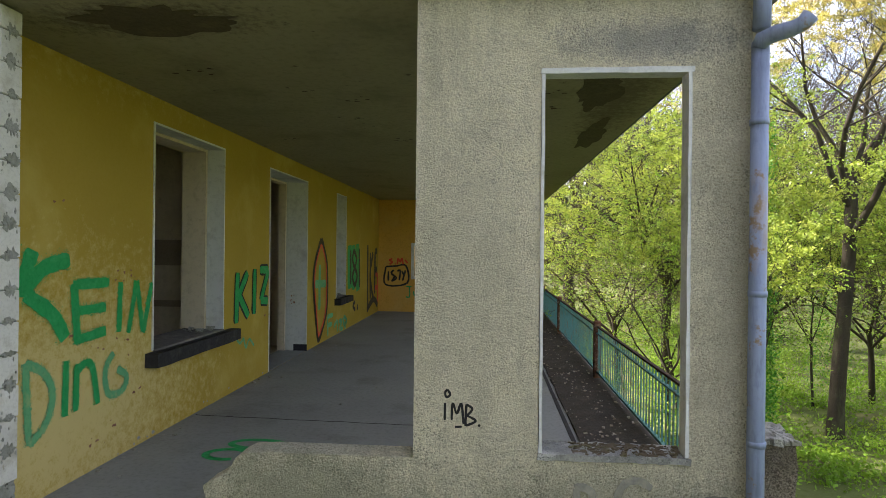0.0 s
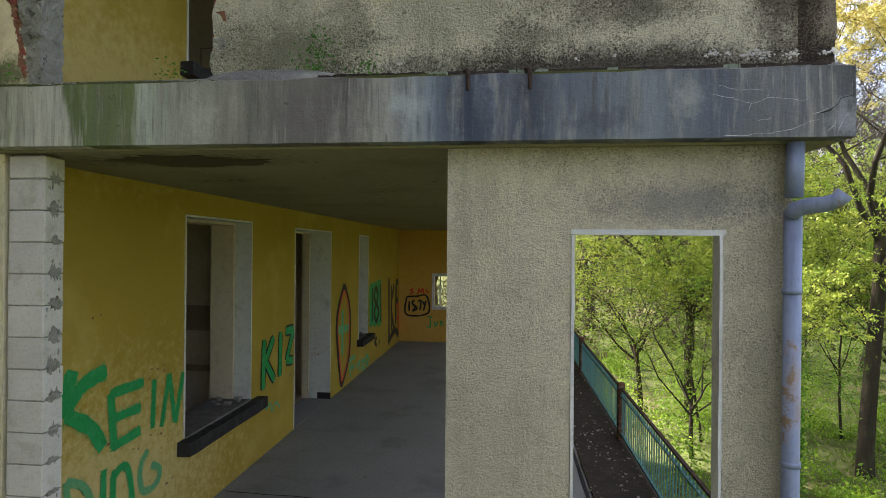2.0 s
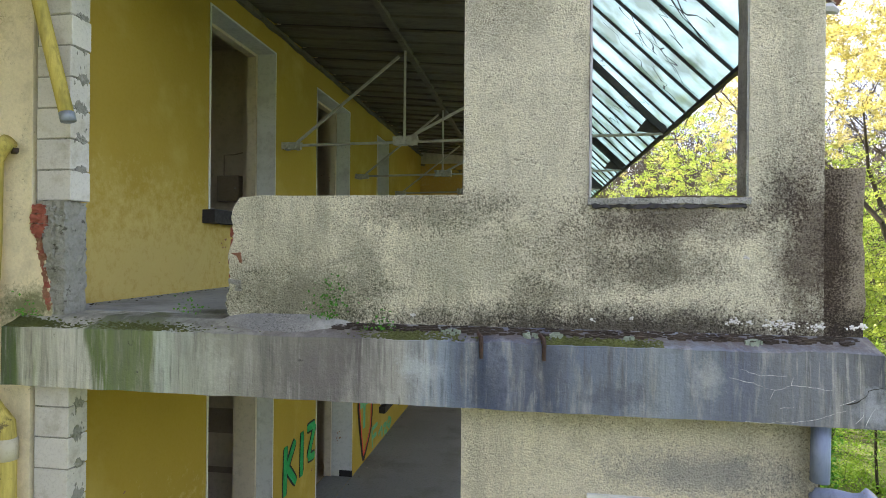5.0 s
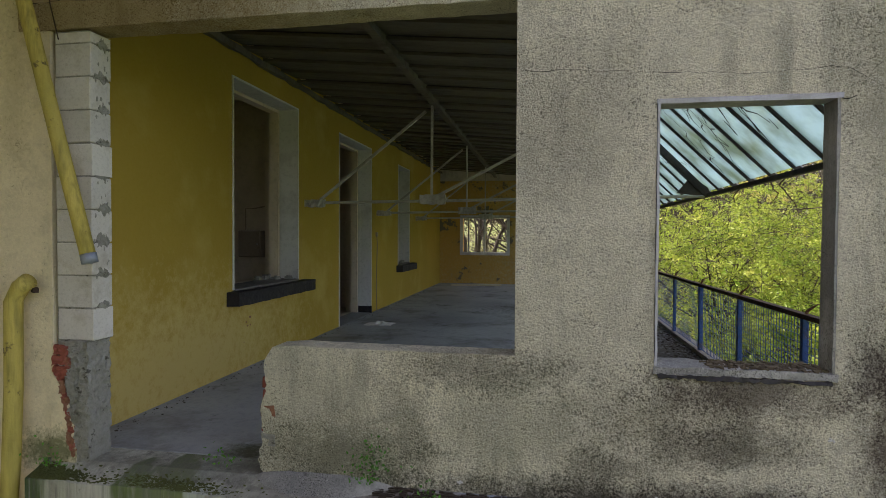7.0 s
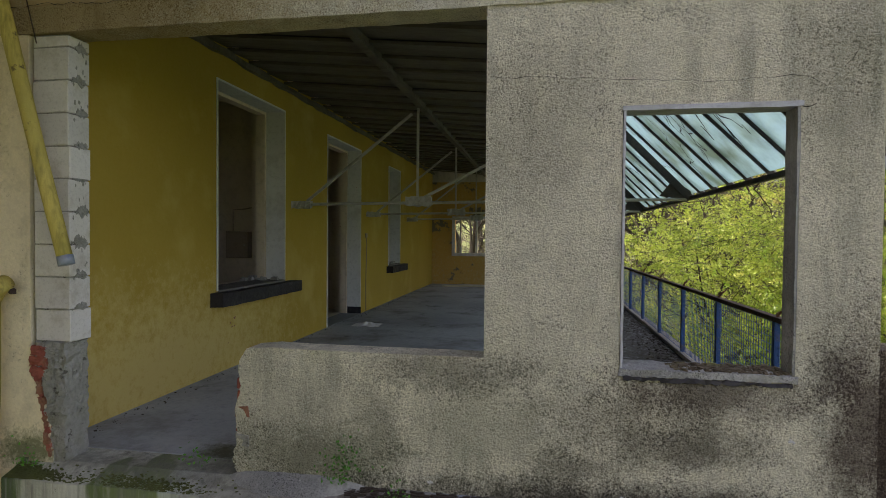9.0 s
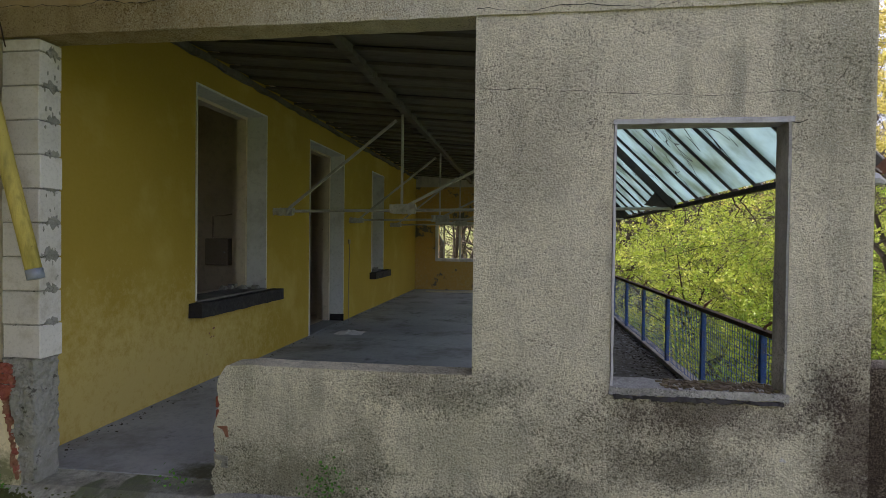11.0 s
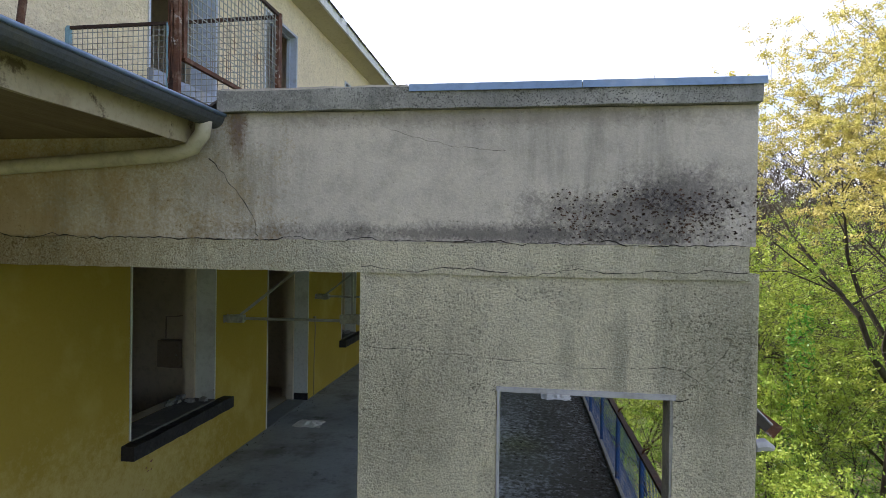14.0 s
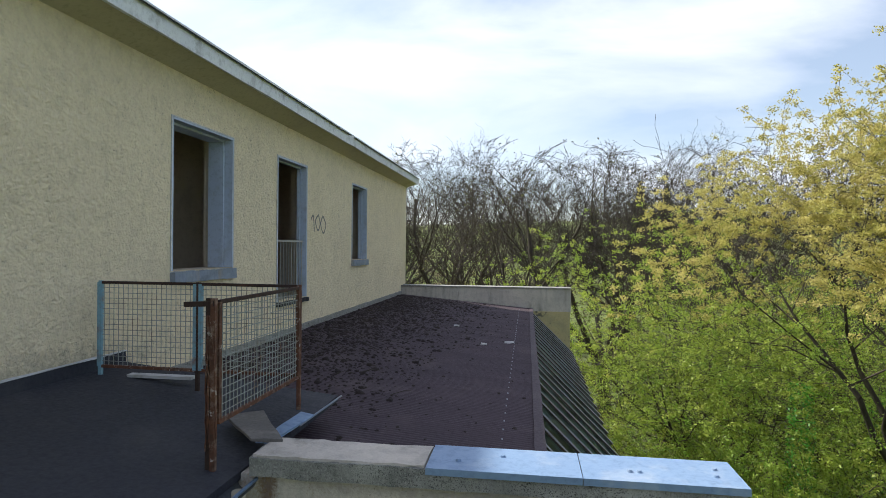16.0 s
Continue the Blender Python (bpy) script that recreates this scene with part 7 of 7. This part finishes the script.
def grow(seed, height, r0, fork, spread, limbs, levels, leaves, leaf, lean=(0.0, 0.0), up=0.5, twig=0.011, first=0.5, flat=0.5, stems=1, sag=0.0, taper=0.8, wander=0.0):
    """Branch tubes and leaf quads of one tree at the origin, as arrays."""
    rng = np.random.RandomState(seed)
    segs, tips = [], []

    def branch(p, d, length, r, level):
        n = 5 if level < 2 else 2 if taper < 0.75 and level >= levels else 3
        pts = [np.array(p)]
        for i in range(n):
            d = d + rng.normal(0, 0.13 + 0.05 * level if taper > 0.75 else wander, 3) + np.array((0, 0, up * 0.12 - sag * 0.1 * level))
            d = d / np.linalg.norm(d)
            q = pts[-1] + d * length / n
            ra, rb = r * (1 - taper * i / n), r * (1 - taper * (i + 1) / n)
            segs.append((*pts[-1], *q, ra, rb, level))
            pts.append(q)
        if level >= levels:
            tips.extend(pts[1:])
            return
        if level == levels - 1:
            tips.extend(pts[2:])
        kids = limbs[min(level, len(limbs) - 1)]
        for k in range(kids):
            t = rng.uniform(0.35, 1.0) if level else rng.uniform(0.0, 1.0)
            i = min(int(t * n), n - 1)
            base = pts[i] + (pts[i + 1] - pts[i]) * (t * n - i)
            a = rng.uniform(0, 2 * np.pi)
            out = np.array((np.cos(a), np.sin(a), rng.uniform(-0.1, 0.5) * (1 - flat)))
            nd = d * (1 - spread) + out * spread
            branch(base, nd / np.linalg.norm(nd), length * (rng.uniform(0.5, 0.78) if taper > 0.75 else rng.uniform(0.48, 0.66)), max(r * (1 - (taper - 0.05) * t) * rng.uniform(0.45, 0.65), twig * 0.5), level + 1)

    for s in range(stems):
        a = 2 * np.pi * s / stems + 0.6
        base = np.array((0.22 * np.cos(a), 0.22 * np.sin(a), -0.4)) if stems > 1 else np.array((0, 0, -0.4))
        d = np.array((lean[0] + (0.22 * np.cos(a) if stems > 1 else 0), lean[1] + (0.22 * np.sin(a) if stems > 1 else 0), 1.0))
        p, r = base, r0 * (1 if stems == 1 else 0.7)
        d = d / np.linalg.norm(d)
        n = 7
        for i in range(n):
            d = d + rng.normal(0, 0.035, 3)
            d = d / np.linalg.norm(d)
            q = p + d * (fork + 0.4) / n
            segs.append((*p, *q, r * (1.25 if i == 0 else 1) * (1 - 0.3 * i / n), r * (1 - 0.3 * (i + 1) / n), 0))
            p = q
        top = p
        main = limbs[0]
        for k in range(main):
            a = 2 * np.pi * (k + rng.uniform(-0.3, 0.3)) / main
            w = rng.uniform(0.35, 1.0) * first
            nd = d + w * np.array((np.cos(a), np.sin(a), 0))
            b = top - d * fork * rng.uniform(0, 0.30)
            branch(b, nd / np.linalg.norm(nd), (height - fork) * rng.uniform(0.55, 0.8), r * rng.uniform(0.36, 0.52), 1)
    segs_, tips_ = np.array(segs), np.array(tips)
    if taper < 0.75:
        segs_[:, 0:3], segs_[:, 3:6], tips_ = rounded(segs_[:, 0:3], height), rounded(segs_[:, 3:6], height), rounded(tips_, height)
    # tubes
    a, b, ra, rb, lv = segs_[:, 0:3], segs_[:, 3:6], np.maximum(segs_[:, 6], twig * 0.45), np.maximum(segs_[:, 7], twig * 0.4), segs_[:, 8]
    vs, fs, off = [], [], 0
    for big, k in ((True, 8), (False, 3)):
        m = (lv <= 1) == big
        A, B, RA, RB = a[m], b[m], ra[m], rb[m]
        if not len(A):
            continue
        d = B - A
        d /= np.linalg.norm(d, axis=1)[:, None]
        s = np.cross(d, np.where(np.abs(d[:, 2:3]) > 0.9, np.array((1.0, 0, 0)), np.array((0, 0, 1.0))))
        s /= np.linalg.norm(s, axis=1)[:, None]
        u = np.cross(s, d)
        th = np.arange(k) * 2 * np.pi / k
        ring = s[:, None, :] * np.cos(th)[None, :, None] + u[:, None, :] * np.sin(th)[None, :, None]
        V = np.concatenate([A[:, None, :] + ring * RA[:, None, None], B[:, None, :] + ring * RB[:, None, None]], axis=1)
        i = np.arange(k)
        F = np.stack([i, (i + 1) % k, (i + 1) % k + k, i + k], axis=1)
        F = (F[None] + (np.arange(len(A)) * 2 * k)[:, None, None]).reshape(-1, 4) + off
        vs.append(V.reshape(-1, 3))
        fs.append(F)
        off += len(A) * 2 * k
    wood = (np.concatenate(vs), np.concatenate(fs))
    crown = None
    if leaves:
        t = tips_[rng.randint(0, len(tips_), leaves)]
        c = t + rng.normal(0, 0.10, (leaves, 3)) * np.array((1, 1, 0.7)) * (leaf / 0.07) ** 0.5
        crown = leaf_quads(rng, c, leaf)
    return wood, crown


def leaf_quads(rng, c, leaf):
    n = len(c)
    nrm = rng.normal(0, 0.8, (n, 3)) + np.array((0, 0, 0.35))
    nrm /= np.linalg.norm(nrm, axis=1)[:, None]
    s = np.cross(nrm, rng.normal(0, 1, (n, 3)))
    s /= np.linalg.norm(s, axis=1)[:, None]
    u = np.cross(nrm, s)
    z = leaf * rng.uniform(0.6, 1.25, (n, 1))
    V = np.stack([c - s * z, c + u * z * 0.5 + nrm * z * 0.12, c + s * z, c - u * z * 0.5 + nrm * z * 0.12], axis=1).reshape(-1, 3)
    return V, np.arange(4 * n).reshape(-1, 4)


def tree(name, xy, made, bark, leafmat, label, category="tree", group="", turn=0.0, size=1.0):
    x, y = xy
    z = ground_z(x, y)
    ob = thing(name, (0, 0, 0), label, category, group)
    for nm, data, mat in (("trunk", made[0], bark), ("crown", made[1], leafmat)):
        if data is None:
            continue
        o = new(nm, quick(nm, data[0], data[1], mat, nm == "trunk"))
        o.parent = ob
    ob.matrix_basis = pose(x, y, z, 0, 0, turn) @ Matrix.Scale(size, 4)
    ob.scale = (size, size, size)
    return ob


HERO = grow(15, 15.0, 0.21, 7.0, 0.52, [7, 6, 5, 4], 4, 150000, 0.036, lean=(-0.01, 0.0), up=0.62, first=0.80, flat=0.5)
tree("golden_tree", (9.7, 16.0), HERO, BARK, LEAF_GOLD, "tall spring tree with a dark forked trunk and golden-green leaves", turn=180)
SPRAY = grow(47, 13.0, 0.16, 4.6, 0.62, [8, 6, 5, 4], 4, 90000, 0.038, up=0.32, first=1.05, flat=0.7, sag=0.12, twig=0.014)
spread = tree("golden_tree", (6.6, 20.4), SPRAY, BARK, LEAF, "broad tree with layered sprays of yellow-green leaves", turn=75)
GREEN = [grow(31 + k, 10.5 + k, 0.13, 3.0, 0.62, [7, 6, 4, 4], 4, 19000, 0.050, up=0.3, first=1.0, flat=0.75, sag=0.15, twig=0.015) for k in range(3)]
spots = [(5.2, 21.5), (9.6, 24.5), (13.5, 20.5), (13.5, 28.0), (17.5, 24.0), (5.6, 16.9), (20.5, 31.0), (24.0, 24.0), (15.5, 15.0), (19.0, 17.5), (12.6, 17.2)]
firsts = []
for i, s in enumerate(spots):
    k = i % 3
    d = math.hypot(s[0] - 0.5, s[1])
    lift = (0.19, 0.245, 0.22, 0.27, 0.23)[(i * 3) % 5]
    q = (1.9 + lift * d - ground_z(*s)) / (11.0 + k)
    if s == (5.6, 16.9):
        q = 0.55
    if i < 3:
        firsts.append(tree("beech_tree", s, GREEN[k], BARK, LEAF_UNDER if k == 2 else LEAF, "slender woodland tree in deep green fresh leaf" if k == 2 else "slender woodland tree in bright fresh leaf", "tree", "woodland trees", size=q))
    else:
        o = copy_thing(firsts[k], Matrix.Identity(4))
        o.matrix_basis = pose(s[0], s[1], ground_z(*s), 0, 0, 53 * i) @ Matrix.Scale(q, 4)
# the wood goes on unseen along the side of the building, towards and past the near end; added to dim low skylight
for i, s in enumerate([(15.5, 2.0), (16.0, -9.5), (10.5, -23.0), (19.0, 6.0)]):
    o = copy_thing(firsts[i % 3], Matrix.Identity(4))
    o.matrix_basis = pose(s[0], s[1], ground_z(*s), 0, 0, 67 * i) @ Matrix.Scale(1.0 + 0.05 * (i % 4), 4)
# thin ivied saplings between the larger trunks
SAPLING = [grow(81 + k, 6.5, 0.045, 2.6, 0.5, [5, 4, 3], 3, 9000, 0.036, up=0.7, first=0.5) for k in range(2)]
young = []
for i, s in enumerate([(6.9, 14.0), (11.9, 16.6), (12.4, 15.2), (10.9, 19.2), (6.3, 18.2), (12.8, 14.2), (6.9, 16.4)]):
    if i < 2:
        young.append(tree("sapling", s, SAPLING[i], BARK, LEAF, "thin upright sapling with bright green leaves", "sapling", "saplings"))
    else:
        o = copy_thing(young[i % 2], Matrix.Identity(4))
        o.matrix_basis = pose(s[0], s[1], ground_z(*s), 0, 0, 71 * i) @ Matrix.Scale(0.75 + 0.09 * i, 4)
BARE = []
for k in range(4):
    (bv, bf), (lv, lf) = grow(61 + k, 14, 0.34, 3.4, 0.46, [5, 5, 4, 3, 2], 5, 900, 0.07, up=0.55, first=0.95, twig=0.022, flat=0.35)
    if k < 2:
        (bv, bf), (lv, lf) = grow(61 + k, 14, 0.36, 2.6, 0.44, [6, 6, 5, 4, 3], 5, 1000, 0.06, up=0.45, first=0.95, twig=0.017, flat=0.15, taper=0.70, wander=0.20)
    fit_ = (15.5 if k < 2 else 14.5) / np.percentile(bv[:, 2], 99.5)
    BARE.append(((bv * fit_, bf), (lv * fit_, lf)))
rnd = random.Random(8)
far = []
n_far = 0
for ring, count in ((36, 4), (44, 5), (53, 5), (63, 5), (76, 5), (94, 6)):
    for k in range(count):
        b = radians(-16 + 62 * (k + rnd.uniform(-0.35, 0.35)) / count)
        d = ring * rnd.uniform(0.93, 1.07)
        x, y = 0.5 + d * math.sin(b), d * math.cos(b)
        q = max(0.6, min((8.8 + rnd.uniform(0.125, 0.185) * d - ground_z(x, y)) / 14.5, 1.5))
        v = n_far % 2 if n_far < 2 or ring < 50 and n_far > 3 else 2 + n_far % 2
        if n_far < 4:
            far.append(tree("bare_tree", (x, y), BARE[v], BARK_FAR, LEAF_PALE, "leafless grey woodland tree with pale buds", "tree", "hillside trees", size=q))
        else:
            o = copy_thing(far[v], Matrix.Identity(4))
            o.matrix_basis = pose(x, y, ground_z(x, y), 0, 0, rnd.uniform(0, 360)) @ Matrix.Scale(q, 4)
        n_far += 1


def fir(seed, h):
    r = np.random.RandomState(seed)
    n = 16000
    z = r.uniform(0.12, 1.0, n) ** 0.8
    layer = np.floor(z * 16) / 16
    rad = (1 - z) * h * 0.27 * (0.55 + 0.45 * ((z - layer) * 16 < 0.5)) * r.uniform(0.2, 1.0, n) ** 0.5
    a = r.uniform(0, 2 * np.pi, n)
    c = np.stack([rad * np.cos(a), rad * np.sin(a), z * h - rad * 0.25], axis=1)
    segs = tube(bmesh.new(), [(0, 0, -0.4), (0, 0, h * 0.5), (0, 0, h * 0.98)], [h * 0.016, h * 0.010, 0.01], 7)
    return segs, leaf_quads(r, c, 0.17)


for s, h, sd in (((13.6, 69.0), 13.0, 1), ((8.6, 72.0), 11.0, 2), ((16.9, 70.0), 12.0, 3)):
    fo = thing("fir_tree", (0, 0, 0), "dark conifer on the hillside", "tree", "firs")
    wood, crown = fir(sd, h)
    part("trunk", wood, BARK_FAR, fo)
    o = new("crown", quick("crown", crown[0], crown[1], CONIFER))
    o.parent = fo
    fo.matrix_basis = pose(s[0], s[1], ground_z(*s))

# ivy on the trunks behind the fence
rng = np.random.RandomState(14)
iv = []
for (x, y, h, w) in ((7.6, 15.6, 8.5, 0.5), (12.6, 17.2, 5.0, 0.5), (6.9, 14.0, 4.2, 0.30), (3.1, 45.0, 10.0, 1.3), (13.2, 22.5, 7.0, 0.7)):
    n = 2600
    z = rng.uniform(0, 1, n)
    a = rng.uniform(0, 2 * np.pi, n)
    r = w * (1.1 - 0.6 * z) * rng.uniform(0.5, 1.15, n)
    iv.append(np.stack([x + r * np.cos(a), y + r * np.sin(a), ground_z(x, y) + z * h], axis=1))
V, F = leaf_quads(rng, np.concatenate(iv), 0.045)
tagged(new("ivy", quick("ivy", V, F, LEAF_DARK)), "dark ivy climbing the woodland trunks", "ivy", kind="stuff")

# low growth under the trees
rng = np.random.RandomState(4)
cl, hill = [], []
for k in range(520):
    b, d = radians(rng.uniform(-4, 50)), rng.uniform(9, 42)
    x, y = 0.5 + d * np.sin(b), d * np.cos(b)
    if x < 2.9 and y < 18.5:
        continue
    h, w = rng.uniform(0.4, 1.7), rng.uniform(0.4, 1.1)
    if 26 < math.degrees(b) < 36 and d < 24:
        h, w = h * 0.28, w * 0.7
    c = rng.normal(0, 1, (200, 3)) * np.array((w * 0.5, w * 0.5, h * 0.35)) + np.array((x, y, ground_z(x, y) + h * 0.55))
    cl.append(c)
for k in range(420):
    b, d = radians(rng.uniform(-14, 44)), rng.uniform(36, 112)
    x, y = 0.5 + d * np.sin(b), d * np.cos(b)
    h, w = rng.uniform(0.8, 3.2) * (0.7 + d / 90), rng.uniform(1.2, 3.4)
    hill.append(rng.normal(0, 1, (130, 3)) * np.array((w * 0.5, w * 0.5, h * 0.35)) + np.array((x, y, ground_z(x, y) + h * 0.5)))
for k in range(90):
    b, d = radians(rng.uniform(-12, 6)), rng.uniform(22, 38)
    x, y = 0.5 + d * np.sin(b), d * np.cos(b)
    h, w = rng.uniform(0.8, 3.2), rng.uniform(0.8, 2.0)
    hill.append(rng.normal(0, 1, (130, 3)) * np.array((w * 0.5, w * 0.5, h * 0.4)) + np.array((x, y, ground_z(x, y) + h * 0.6)))
V, F = leaf_quads(rng, np.concatenate(hill), 0.16)
tagged(new("hillside_scrub", quick("hillside_scrub", V, F, LEAF_PALE)), "pale budding scrub on the far hillside", "scrub", kind="stuff")
V, F = leaf_quads(rng, np.concatenate(cl), 0.055)
tagged(new("undergrowth", quick("undergrowth", V, F, LEAF_UNDER)), "dense bright green undergrowth of shrubs and brambles", "undergrowth", kind="stuff")
